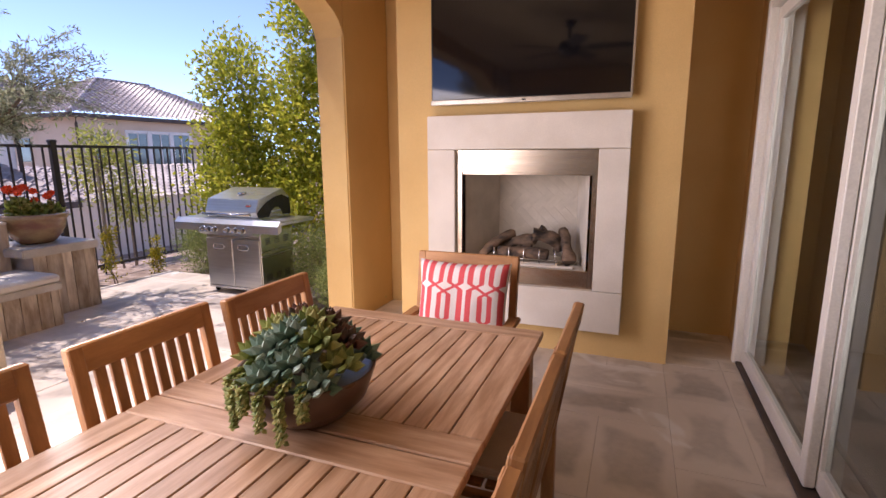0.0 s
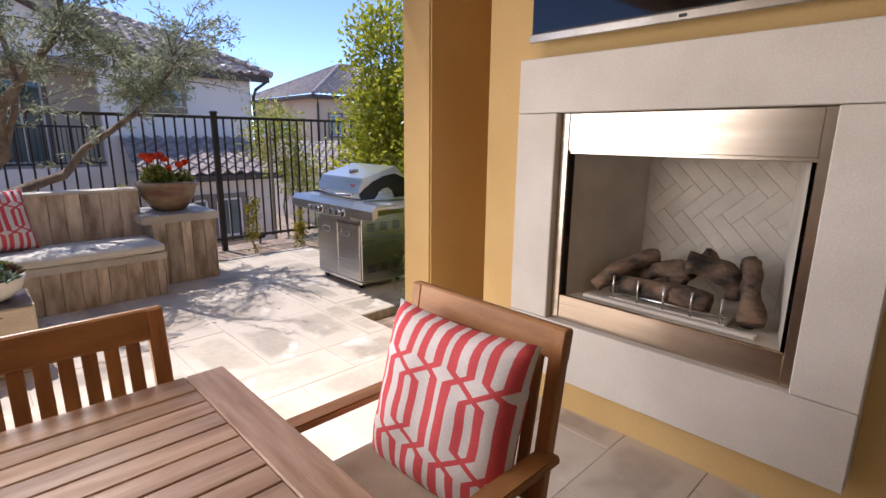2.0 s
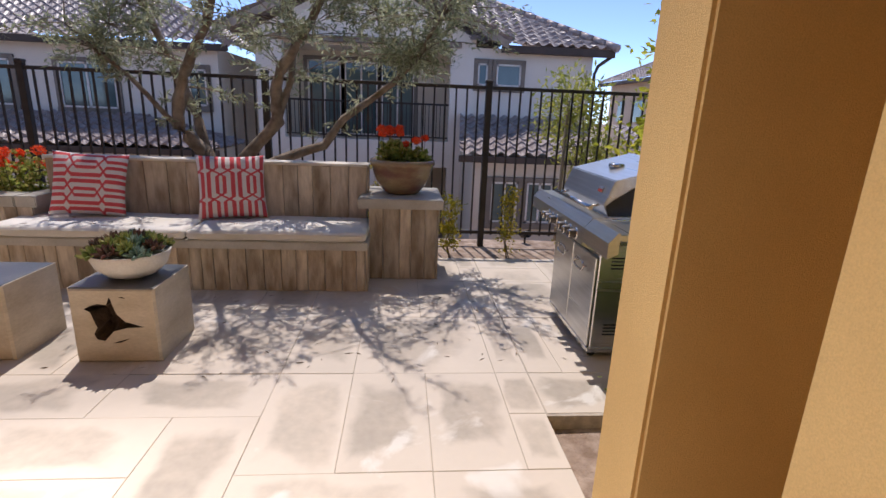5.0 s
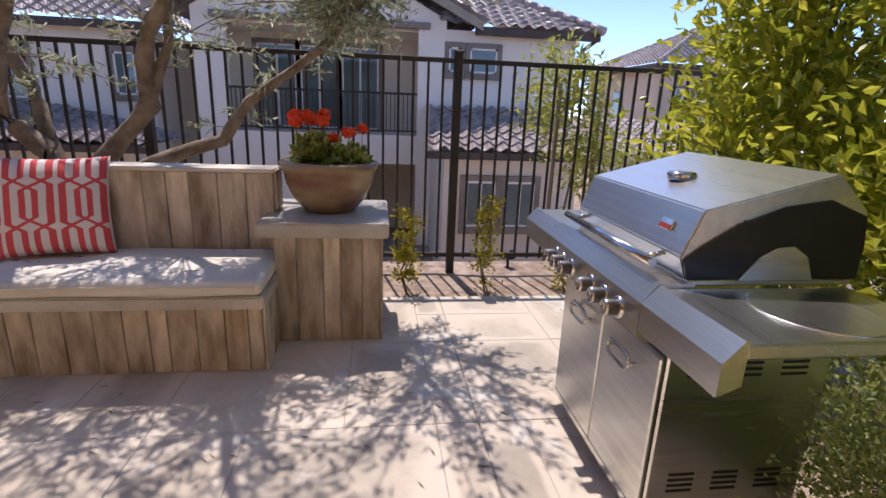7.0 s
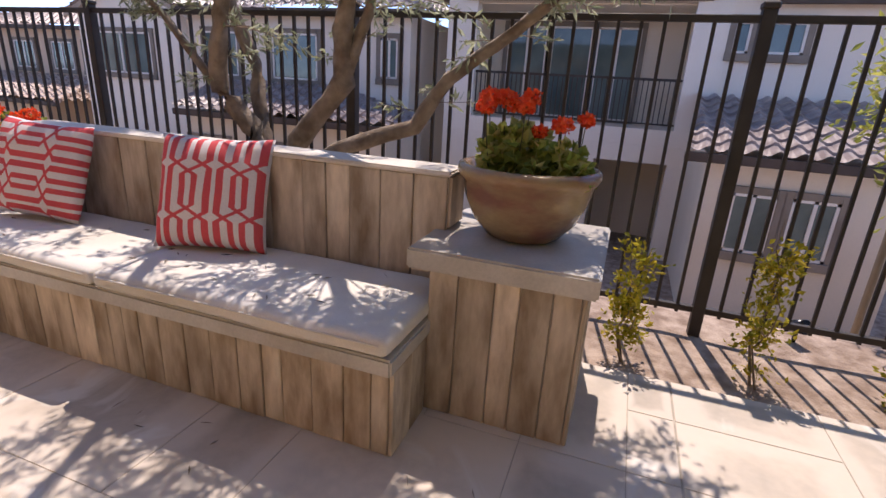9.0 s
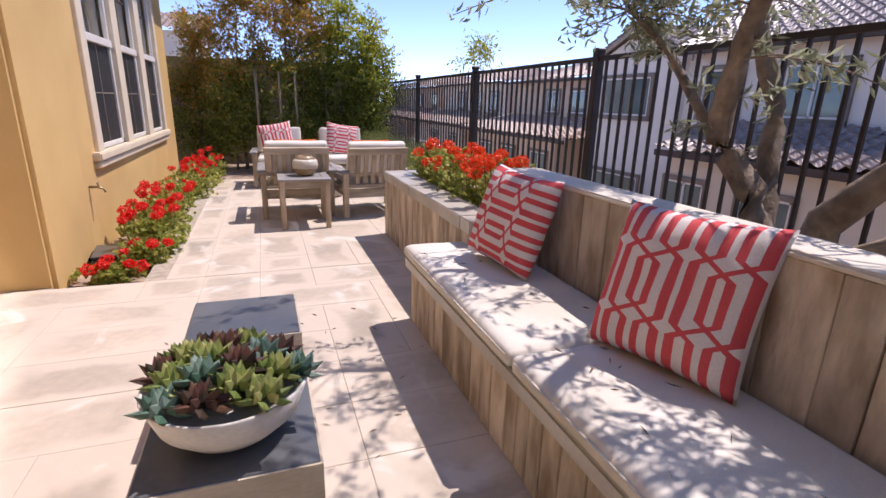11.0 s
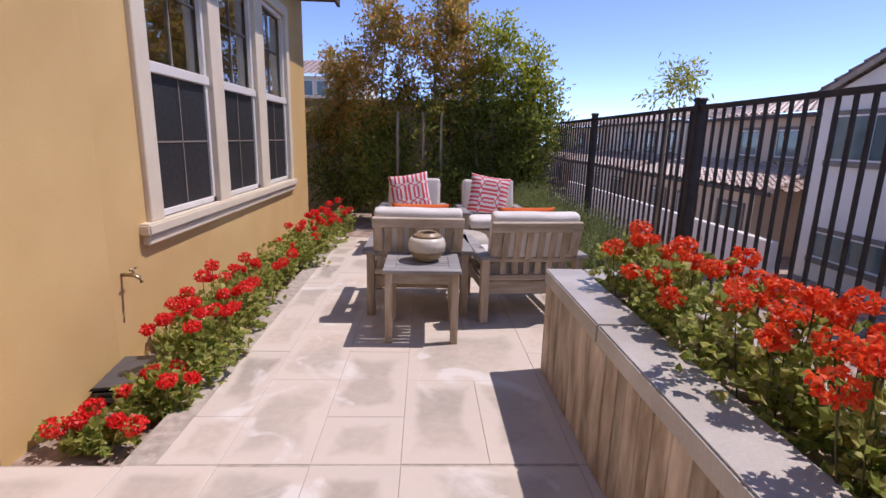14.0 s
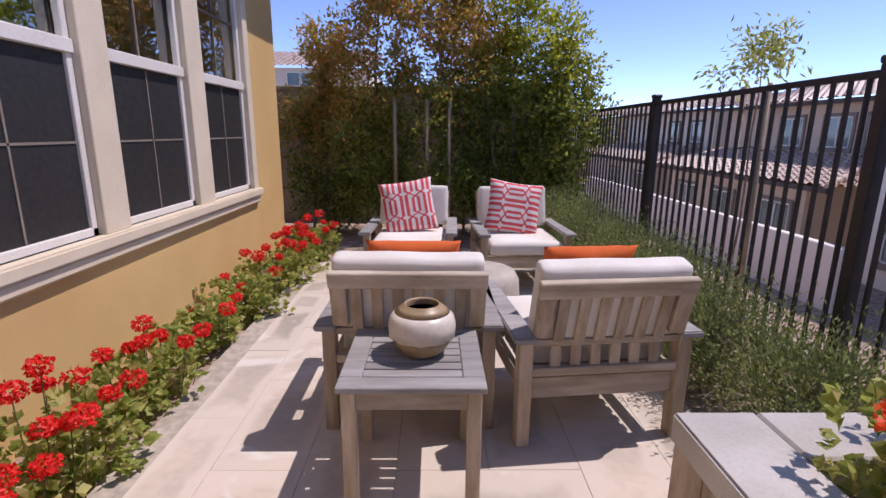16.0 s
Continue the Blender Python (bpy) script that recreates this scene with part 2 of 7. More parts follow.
# weathered grey tops; the sky's reflection is mixed into this cooler colour
GREYTOP = material("weathered teak top with sky reflection tint", (0.36, 0.345, 0.33), 0.7, second=(0.25, 0.235, 0.22), scale=7, stretch=(0.5, 3, 3), fine=70, bump=0.25, spread=0.12)
GREYZ = material("weathered grey teak upright", (0.54, 0.44, 0.33), 0.8, second=(0.36, 0.27, 0.175), scale=7, stretch=(3, 3, 0.5), fine=70, bump=0.25, spread=0.18)
CUSHION = material("off-white canvas", (0.80, 0.76, 0.70), 0.95, second=(0.68, 0.63, 0.55), scale=3, fine=220, bump=0.1, spec=0.15)
SEATPAD = material("beige seat pad", (0.55, 0.45, 0.34), 0.95, scale=4, fine=220, bump=0.1, spec=0.15)
PILLOW = pillow_material("coral chain cover", (0.68, 0.10, 0.11), (0.75, 0.68, 0.66))
ORANGE = material("orange cover", (0.72, 0.16, 0.045), 0.9, second=(0.62, 0.12, 0.03), scale=5, fine=200, bump=0.1, spec=0.2)
STEEL = material("brushed stainless steel", (0.70, 0.685, 0.66), 0.26, 1.0, second=(0.60, 0.585, 0.56), scale=3, stretch=(0.3, 0.3, 12), fine=30, bump=0.008, rough_var=0.05)
STEELX = material("brushed stainless steel sheet", (0.70, 0.69, 0.67), 0.29, 1.0, second=(0.61, 0.60, 0.58), scale=3, stretch=(0.3, 12, 12), fine=30, bump=0.008, rough_var=0.05)
CHROME = material("polished steel", (0.72, 0.70, 0.67), 0.12, 1.0, scale=4, bump=0.0, rough_var=0.04)
GRIP = material("dark grey metal", (0.14, 0.13, 0.125), 0.4, 0.9, scale=6, bump=0.02, rough_var=0.08)
CORALRED = material("red badge paint", (0.45, 0.05, 0.04), 0.4, scale=6, bump=0.0)
ENAMEL = material("black enamel", (0.012, 0.012, 0.013), 0.25, scale=6, bump=0.01, rough_var=0.06)
DARK = material("near-black slot shade", (0.015, 0.013, 0.012), 0.8, scale=6, bump=0.0)
IRON = material("dark bronze iron", (0.040, 0.030, 0.024), 0.5, second=(0.028, 0.02, 0.016), scale=9, fine=90, bump=0.05)
CHAR = material("ceramic log", (0.22, 0.14, 0.09), 0.9, second=(0.025, 0.02, 0.018), scale=9, stretch=(1, 1, 1.6), fine=45, bump=0.6, spread=0.25)
FSTEEL = material("brushed steel of the firebox", (0.60, 0.51, 0.42), 0.24, 1.0, second=(0.46, 0.38, 0.30), scale=2, stretch=(0.4, 10, 10), fine=30, bump=0.015, rough_var=0.06)
SCREEN = material("black television screen", (0.006, 0.006, 0.008), 0.06, scale=2, bump=0.0, rough_var=0.01)
SILVER = material("silver bezel", (0.50, 0.44, 0.36), 0.35, 0.6, scale=5, bump=0.0)
SOIL = material("bark mulch soil", (0.47, 0.36, 0.285), 0.97, second=(0.24, 0.165, 0.12), scale=9, fine=70, bump=0.9, detail=10)
POT = material("glazed stoneware pot", (0.24, 0.115, 0.075), 0.2, second=(0.42, 0.33, 0.17), scale=3.2, stretch=(1, 1, 2.2), fine=40, bump=0.08)
BOWLB = material("bronze glazed bowl", (0.10, 0.055, 0.035), 0.3, second=(0.065, 0.04, 0.028), scale=5, fine=40, bump=0.05)
BOWLW = material("white ceramic bowl", (0.74, 0.71, 0.66), 0.55, second=(0.66, 0.62, 0.56), scale=4, fine=80, bump=0.05)
VASEB = material("sand stoneware", (0.42, 0.30, 0.17), 0.4, second=(0.28, 0.18, 0.09), scale=6, fine=80, bump=0.1)
VASEW = material("drip glaze", (0.76, 0.70, 0.60), 0.3, second=(0.60, 0.52, 0.41), scale=5, fine=50, bump=0.05)
STUMP = material("petrified wood", (0.62, 0.54, 0.43), 0.75, second=(0.50, 0.42, 0.31), scale=3.5, stretch=(1, 1, 2.5), fine=40, bump=0.3)
STUMPTOP = material("dark oiled stump", (0.10, 0.11, 0.125), 0.35, second=(0.15, 0.155, 0.16), scale=5, fine=50, bump=0.06)
HOLLOW = material("dark brown hollow wood", (0.11, 0.07, 0.045), 0.9, second=(0.05, 0.03, 0.02), scale=14, fine=60, bump=0.6)
STONE = material("pale drum stone", (0.55, 0.49, 0.41), 0.8, scale=5, fine=70, bump=0.2)
HOUSEW = material("pale grey stucco", (0.85, 0.78, 0.68), 0.9, second=(0.80, 0.73, 0.63), scale=0.8, fine=120, bump=0.1, spec=0.2)
HOUSET = material("tan stucco", (0.68, 0.53, 0.39), 0.9, second=(0.62, 0.48, 0.35), scale=0.8, fine=120, bump=0.1, spec=0.2)
HOUSEC = material("light cream stucco", (0.74, 0.65, 0.53), 0.9, second=(0.68, 0.60, 0.48), scale=0.8, fine=120, bump=0.1, spec=0.2)
TAUPE = material("taupe window surround", (0.27, 0.225, 0.18), 0.8, scale=2, fine=90, bump=0.05)
BARGE = material("tan bargeboard", (0.42, 0.34, 0.26), 0.75, scale=3, bump=0.05)
FASCIA = material("brown fascia", (0.085, 0.06, 0.047), 0.7, scale=3, bump=0.05)
WALLS = material("garden wall block", (0.44, 0.36, 0.26), 0.92, second=(0.38, 0.31, 0.22), scale=1.5, fine=120, bump=0.2)
TILE = material("concrete roof tile", (0.25, 0.195, 0.18), 0.42, second=(0.40, 0.335, 0.31), scale=4.5, fine=30, bump=0.2)
TILER = material("terracotta roof tile", (0.44, 0.31, 0.245), 0.5, second=(0.58, 0.46, 0.39), scale=4.5, fine=30, bump=0.2)
WINGLASS = glass_material("window glass", (0.85, 0.93, 0.92))
COATED = glass_material("coated window glass", (0.80, 0.92, 0.92))
COATED.node_tree.nodes["Principled BSDF"].inputs["IOR"].default_value = 2.9
NEIGH = material("far window pane", (0.06, 0.10, 0.10), 0.05, scale=0.6, second=(0.16, 0.22, 0.21), bump=0.0, rough_var=0.03)
# room plaster with the shade of unlit rooms put into its colour
INSIDE = material("plaster darkened for room shade", (0.12, 0.10, 0.08), 0.9, scale=2, bump=0.0)
MESHS = material("insect screen", (0.026, 0.024, 0.023), 0.6, scale=30, fine=300, bump=0.1)
BOXLID = material("dark grey plastic lid", (0.085, 0.09, 0.10), 0.22, scale=5, fine=160, bump=0.1)
BRASS = material("brass tap", (0.45, 0.36, 0.22), 0.4, 0.8, scale=6, bump=0.02)
BARK = material("olive bark", (0.33, 0.26, 0.195), 0.9, second=(0.16, 0.115, 0.08), scale=9, fine=40, bump=0.7)
STAKE = material("lodgepole stake", (0.36, 0.28, 0.19), 0.85, scale=8, stretch=(3, 3, 0.5), bump=0.2)
OLIVE = leaf_material("olive leaves", (0.22, 0.25, 0.14), (0.36, 0.38, 0.23), (0.52, 0.54, 0.38), 0.45, 0.5)
PRIVET = leaf_material("privet leaves", (0.26, 0.31, 0.03), (0.46, 0.47, 0.05), (0.68, 0.62, 0.09), 0.35, 0.6)
DEEP = leaf_material("hedge leaves", (0.12, 0.16, 0.035), (0.25, 0.30, 0.06), (0.44, 0.47, 0.11), 0.35, 0.55)
COPPER = leaf_material("coppery leaves", (0.32, 0.33, 0.07), (0.56, 0.38, 0.09), (0.78, 0.38, 0.13), 0.4, 0.6)
GERAN = leaf_material("geranium leaves", (0.20, 0.26, 0.05), (0.38, 0.43, 0.09), (0.64, 0.57, 0.22), 0.55, 0.5)
RED = leaf_material("red petals", (0.78, 0.022, 0.018), (0.90, 0.04, 0.028), (0.95, 0.09, 0.055), 0.5, 0.4)
REDO = leaf_material("orange-red petals", (0.86, 0.075, 0.018), (0.94, 0.125, 0.03), (0.97, 0.20, 0.06), 0.5, 0.4)
ROSEM = leaf_material("rosemary needles", (0.15, 0.19, 0.06), (0.27, 0.32, 0.10), (0.42, 0.45, 0.17), 0.6, 0.4)
LIME = leaf_material("yellow-green leaves", (0.22, 0.23, 0.02), (0.44, 0.38, 0.03), (0.62, 0.46, 0.05), 0.4, 0.5)
ACACIA = leaf_material("light willow leaves", (0.26, 0.30, 0.06), (0.46, 0.47, 0.10), (0.66, 0.61, 0.16), 0.5, 0.5)
SUCC = leaf_material("blue-green succulent", (0.07, 0.15, 0.10), (0.18, 0.28, 0.22), (0.36, 0.46, 0.40), 0.5, 0.15)
SUCY = leaf_material("yellow-green succulent", (0.13, 0.19, 0.04), (0.28, 0.32, 0.09), (0.48, 0.46, 0.18), 0.5, 0.15)
SUCR = leaf_material("dark red succulent", (0.06, 0.05, 0.03), (0.13, 0.05, 0.04), (0.20, 0.11, 0.06), 0.5, 0.15)
STEM = material("green stem", (0.12, 0.13, 0.05), 0.7, scale=8, bump=0.1)


# ---- mesh helpers ----
def box(bm, x0, y0, z0, x1, y1, z1, bevel=0.0, turn=None, segs=1):
    """A box between two corners, with rounded edges; turn: a matrix for its points."""
    b = bmesh.new()
    bmesh.ops.create_cube(b, size=1)
    bmesh.ops.scale(b, vec=(x1 - x0, y1 - y0, z1 - z0), verts=b.verts)
    bmesh.ops.translate(b, vec=((x0 + x1) / 2, (y0 + y1) / 2, (z0 + z1) / 2), verts=b.verts)
    if bevel:
        bmesh.ops.bevel(b, geom=b.edges[:], offset=bevel, segments=segs, affect="EDGES", clamp_overlap=True)
    if turn is not None:
        bmesh.ops.transform(b, matrix=turn, verts=b.verts)
    join(bm, b)
    return bm


def join(bm, other):
    me = bpy.data.meshes.new("tmp")
    other.to_mesh(me)
    other.free()
    bm.from_mesh(me)
    bpy.data.meshes.remove(me)


def tube(bm, pts, radii, sides=8, wobble=0.0):
    """A tapered tube along points."""
    rings = []
    pts = [Vector(p) for p in pts]
    if isinstance(radii, (int, float)):
        radii = [radii] * len(pts)
    for i, p in enumerate(pts):
        d = (pts[min(i + 1, len(pts) - 1)] - pts[max(i - 1, 0)]).normalized()
        a = d.orthogonal().normalized() if abs(d.z) > 0.9 else d.cross(Vector((0, 0, 1))).normalized()
        c = d.cross(a)
        ring = []
        for k in range(sides):
            w = 2 * math.pi * k / sides
            r = radii[i] * (1 + wobble * noise.noise(Vector((p.x * 9 + k * 1.7, p.y * 9, p.z * 9))))
            ring.append(bm.verts.new(p + a * r * math.cos(w) + c * r * math.sin(w)))
        rings.append(ring)
    for r0, r1 in zip(rings, rings[1:]):
        for k in range(sides):
            f = bm.faces.new((r0[k], r0[(k + 1) % sides], r1[(k + 1) % sides], r1[k]))
            f.smooth = True
    bm.faces.new(rings[0][::-1])
    bm.faces.new(rings[-1])
    return bm


def lathe(bm, profile, sides=36, centre=(0, 0, 0)):
    """Turns a profile of (radius, height) round z."""
    cx, cy, cz = centre
    rings = []
    for r, z in profile:
        rings.append([bm.verts.new((cx + r * math.cos(2 * math.pi * k / sides), cy + r * math.sin(2 * math.pi * k / sides), cz + z)) for k in range(sides)])
    for r0, r1 in zip(rings, rings[1:]):
        for k in range(sides):
            f = bm.faces.new((r0[k], r0[(k + 1) % sides], r1[(k + 1) % sides], r1[k]))
            f.smooth = True
    if profile[0][0] > 1e-4:
        bm.faces.new(rings[0][::-1])
    if profile[-1][0] > 1e-4:
        bm.faces.new(rings[-1])
    return bm


def mesh_of(name, bm, mat):
    bmesh.ops.recalc_face_normals(bm, faces=bm.faces)
    me = bpy.data.meshes.new(name)
    bm.to_mesh(me)
    bm.free()
    me.materials.append(mat)
    return me


def part(name, bm, mat, parent, label=""):
    ob = new(name, mesh_of(name, bm, mat))
    ob.parent = parent
    return tagged(ob, label)


def piece(name, me, parent, at, turn=0.0):
    """One more object on a shared mesh."""
    ob = new(name, me)
    ob.parent = parent
    ob.location = at
    ob.rotation_euler = (0, 0, turn)
    return ob


def thing(name, label, category, at=(0, 0, 0), turn=0.0, group="", kind=""):
    ob = new(name)
    ob.location = at
    ob.rotation_euler = (0, 0, radians(turn))
    return tagged(ob, label, category, group, kind)


def structure(name, bm, mat, label):
    return tagged(new(name, mesh_of(name, bm, mat)), label, name.split("_")[0], kind="structure")


def leaves(name, centres, ways, length, width, mat, parent, seed, label="", fold=0.25, droop=0.0, kind="stuff"):
    """Many small folded leaves as one mesh: centres and directions as arrays."""
    rng = np.random.default_rng(seed)
    n = len(centres)
    ways = ways / (np.linalg.norm(ways, axis=1, keepdims=True) + 1e-9)
    ways[:, 2] -= droop
    ways = ways / (np.linalg.norm(ways, axis=1, keepdims=True) + 1e-9)
    side = np.cross(ways, rng.normal(size=(n, 3)))
    side /= np.linalg.norm(side, axis=1, keepdims=True) + 1e-9
    up = np.cross(side, ways)
    ln = (length * rng.uniform(0.65, 1.25, n))[:, None]
    wd = (width * rng.uniform(0.7, 1.2, n))[:, None]
    base = centres
    tip = centres + ways * ln
    mid = centres + ways * ln * 0.5
    a = mid + side * wd * 0.5 + up * wd * fold
    b = mid - side * wd * 0.5 + up * wd * fold
    verts = np.stack([base, a, tip, b], axis=1).reshape(-1, 3)
    idx = np.arange(n) * 4
    faces = np.concatenate([np.stack([idx, idx + 1, idx + 2], 1), np.stack([idx, idx + 2, idx + 3], 1)])
    me = bpy.data.meshes.new(name)
    me.from_pydata(verts.tolist(), [], faces.tolist())
    me.materials.append(mat)
    ob = new(name, me)
    ob.parent = parent
    return tagged(ob, label, kind=kind) if kind else tagged(ob, label)


def ball_points(rng, n, centre, radii, shell=0.55):
    """Points in an ellipsoid, most of them near its skin, with outward directions."""
    d = rng.normal(size=(n, 3))
    d /= np.linalg.norm(d, axis=1, keepdims=True)
    r = shell + (1 - shell) * rng.uniform(0, 1, n) ** 0.7
    return np.array(centre) + d * r[:, None] * np.array(radii), d


def bend(t, a, b, sag):
    p = Vector(a).lerp(Vector(b), t)
    return p + Vector(sag) * math.sin(math.pi * t)

# ---- ground ----
def ground_height(x, y):
    n1 = noise.noise(Vector((x * 1.7, y * 1.7, 0.3))) * 0.02
    if x > -5.1:
        return -0.07 + n1
    t = min(1.0, (-5.1 - x) / 3.6)
    return -0.07 + n1 - 2.0 * t * t * (3 - 2 * t)


xs = [-400, -200, -100, -60, -40, -30, -24, -20, -16] + [-13 + 0.6 * i for i in range(13)] + [-5.2 + 0.2 * i for i in range(22)] + [-0.7, 0, 1, 2, 3, 5, 9, 20, 60, 200, 400]
ys = [-400, -200, -100, -50, -30, -20, -14, -10] + [-7 + 0.3 * i for i in range(56)] + [11, 14, 18, 25, 40, 80, 200, 400]
bm = bmesh.new()
grid = [[bm.verts.new((x, y, ground_height(x, y))) for y in ys] for x in xs]
for i in range(len(xs) - 1):
    for j in range(len(ys) - 1):
        f = bm.faces.new((grid[i][j], grid[i + 1][j], grid[i + 1][j + 1], grid[i][j + 1]))
        f.smooth = True
structure("ground", bm, SOIL, "brown bark-mulch soil falling away beyond the fence")

def pierced(bm, x0, x1, z0, z1, hx0, hx1, hz0, hz1, y0, y1):
    """An upright slab with one rectangular opening through it, as one connected mesh (x across, y through)."""
    def ring(y, r):
        a0, a1, b0, b1 = r
        return [bm.verts.new(p) for p in ((a0, y, b0), (a1, y, b0), (a1, y, b1), (a0, y, b1))]
    of, ob_, hf, hb = ring(y0, (x0, x1, z0, z1)), ring(y1, (x0, x1, z0, z1)), ring(y0, (hx0, hx1, hz0, hz1)), ring(y1, (hx0, hx1, hz0, hz1))
    for k in range(4):
        m = (k + 1) % 4
        bm.faces.new((of[k], of[m], hf[m], hf[k]))
        bm.faces.new((ob_[k], hb[k], hb[m], ob_[m]))
        bm.faces.new((of[k], ob_[k], ob_[m], of[m]))
        bm.faces.new((hf[k], hf[m], hb[m], hb[k]))
    return bm


# ---- the house: loggia with fireplace, window wall ----
WX0, WX1 = -0.974, -0.68
# outer wall with the three windows, built round the window opening
W_Y0, W_Y1, W_Z0, W_Z1 = -3.42, -0.12, 0.79, 2.78
bm = bmesh.new()
for a in ((WX0, -4.42, -0.3, WX1, W_Y0, 3.3), (WX0, W_Y1, -0.3, WX1, 0.45, 3.3), (WX0, W_Y0, -0.3, WX1, W_Y1, W_Z0), (WX0, W_Y0, W_Z1, WX1, W_Y1, 3.3)):
    box(bm, *a)
bmesh.ops.remove_doubles(bm, verts=bm.verts, dist=0.0001)
structure("wall_west", bm, STUCCO, "golden tan stucco outside wall with a triple window")
bm = bmesh.new()
box(bm, WX0, 0.45, -0.3, -0.60, 1.345, 3.3)
bmesh.ops.bevel(bm, geom=[q for q in bm.edges if all(abs(v.co.y - 1.345) < 1e-4 for v in q.verts) and abs(q.verts[0].co.z - q.verts[1].co.z) > 1], offset=0.03, segments=4, affect="EDGES")
structure("wall_pier_south", bm, STUCCO, "golden tan stucco corner pier of the covered patio")
bm = bmesh.new()
box(bm, WX0 + 0.02, 6.16, -0.3, WX1, 6.95, 3.3, 0.012, segs=2)
structure("wall_pier_north", bm, STUCCO, "golden stucco arch pier beside the planting bed")
# header with rounded corners over the opening
bm = bmesh.new()
prof = [(1.345, 2.48)]
for k in range(9):
    w = math.pi / 2 * k / 8
    prof.append((1.345 + 0.75 * (1 - math.cos(w)), 2.48 + 0.30 * math.sin(w)))
for k in range(9):
    w = math.pi / 2 * (1 - k / 8)
    prof.append((6.16 - 0.75 * (1 - math.cos(w)), 2.48 + 0.30 * math.sin(w)))
for (ya, za), (yb, zb) in zip(prof, prof[1:]):
    if abs(ya - yb) < 1e-6:
        continue
    v = [bm.verts.new(p) for p in ((WX0 + 0.022, ya, za), (WX1 - 0.002, ya, za), (WX1 - 0.002, yb, zb), (WX0 + 0.022, yb, zb), (WX0 + 0.022, ya, 3.3), (WX1 - 0.002, ya, 3.3), (WX1 - 0.002, yb, 3.3), (WX0 + 0.022, yb, 3.3))]
    for q in ((0, 1, 2, 3), (0, 3, 7, 4), (1, 5, 6, 2), (4, 7, 6, 5)):
        bm.faces.new([v[i] for i in q])
structure("wall_arch_header", bm, STUCCO, "golden stucco header with rounded arch corners")
bm = bmesh.new()
box(bm, -0.70, 6.95, -0.3, 2.75, 7.15, 3.3)
box(bm, WX0 + 0.02, 6.95, -0.3, -0.70, 7.15, 3.3)
structure("wall_north", bm, STUCCO, "golden stucco back wall of the covered patio")
bm = bmesh.new()
pierced(bm, -0.175, 1.945, -0.1, 3.0, 0.357, 1.413, 0.535, 1.542, 6.14, 6.70)
box(bm, -0.175, 6.702, -0.1, 1.945, 6.95, 3.0)
structure("wall_chimney_breast", bm, STUCCO, "golden stucco chimney breast holding fireplace and television")
bm = bmesh.new()
box(bm, -0.6, 0.25, -0.1, -0.42, 0.45, 3.0)
box(bm, 2.3, 0.25, -0.1, 2.75, 0.45, 3.0)
box(bm, -0.42, 0.25, 2.45, 2.3, 0.45, 3.0)
structure("wall_south", bm, STUCCO, "golden stucco wall round the sliding door")
bm = bmesh.new()
box(bm, 2.47, 6.40, -0.1, 2.75, 6.95, 3.0)
box(bm, 2.47, 0.45, 2.50, 2.75, 6.40, 3.0)
structure("wall_east", bm, STUCCO, "golden stucco wall above the sliding glass doors")
bm = bmesh.new()
box(bm, -0.70, 0.25, 3.0, 2.75, 6.95, 3.1)
structure("ceiling", bm, CEIL, "plain plaster ceiling of the covered patio")
bm = bmesh.new()
box(bm, WX0 - 0.45, -4.85, 3.3, 6.0, 7.6, 3.42, 0.01)
box(bm, WX0 - 0.47, -4.87, 3.24, WX0 - 0.43, 7.62, 3.44, 0.004)
structure("roof_eaves", bm, FASCIA, "brown boarded eaves of the house")
bm = bmesh.new()
for a in ((WX1, -4.42, -0.3, 6, -4.22, 3.3), (WX1, 0.05, -0.3, -0.42, 0.25, 3.3), (2.3, 0.05, -0.3, 6, 0.25, 3.3), (-0.42, 0.05, 2.45, 2.3, 0.25, 3.3), (5.8, -4.42, -0.3, 6, 0.25, 3.3)):
    box(bm, *a)
structure("wall_house_rooms", bm, STUCCO, "plain stucco walls that close the house")
# room shells behind the glass; their dark colour stands in for indoor shade
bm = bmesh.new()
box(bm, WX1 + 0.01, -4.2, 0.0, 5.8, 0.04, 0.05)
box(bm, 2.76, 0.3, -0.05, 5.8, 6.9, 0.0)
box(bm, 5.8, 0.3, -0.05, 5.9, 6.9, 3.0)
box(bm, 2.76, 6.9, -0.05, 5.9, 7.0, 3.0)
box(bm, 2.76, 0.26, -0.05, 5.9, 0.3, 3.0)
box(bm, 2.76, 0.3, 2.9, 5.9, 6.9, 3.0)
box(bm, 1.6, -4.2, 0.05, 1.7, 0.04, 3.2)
structure("wall_inside_rooms", bm, INSIDE, "rooms behind the glass, with shade in their dark plaster")

# ---- triple window ----
win = tagged(new("window_1"), "cream-trimmed triple sash window with dark insect screens", "window", kind="structure")
bm = bmesh.new()
Xo = WX0 - 0.035
box(bm, Xo, W_Y0 - 0.10, W_Z0, WX0 + 0.06, W_Y0 + 0.02, W_Z1 + 0.12, 0.006)
box(bm, Xo, W_Y1 - 0.02, W_Z0, WX0 + 0.06, W_Y1 + 0.14, W_Z1 + 0.12, 0.006)
box(bm, Xo, W_Y0 + 0.02, W_Z1, WX0 + 0.06, W_Y1 - 0.02, W_Z1 + 0.12, 0.006)
bays = [(-1.09, -0.14), (-2.23, -1.32), (-3.40, -2.49)]
for (a0, a1), (b0, b1) in zip(bays, bays[1:]):
    box(bm, Xo, b1, W_Z0, WX0 + 0.06, a0, W_Z1, 0.005)
part("window_frame", bm, TRIM, win, "cream stucco trim")
bm = bmesh.new()
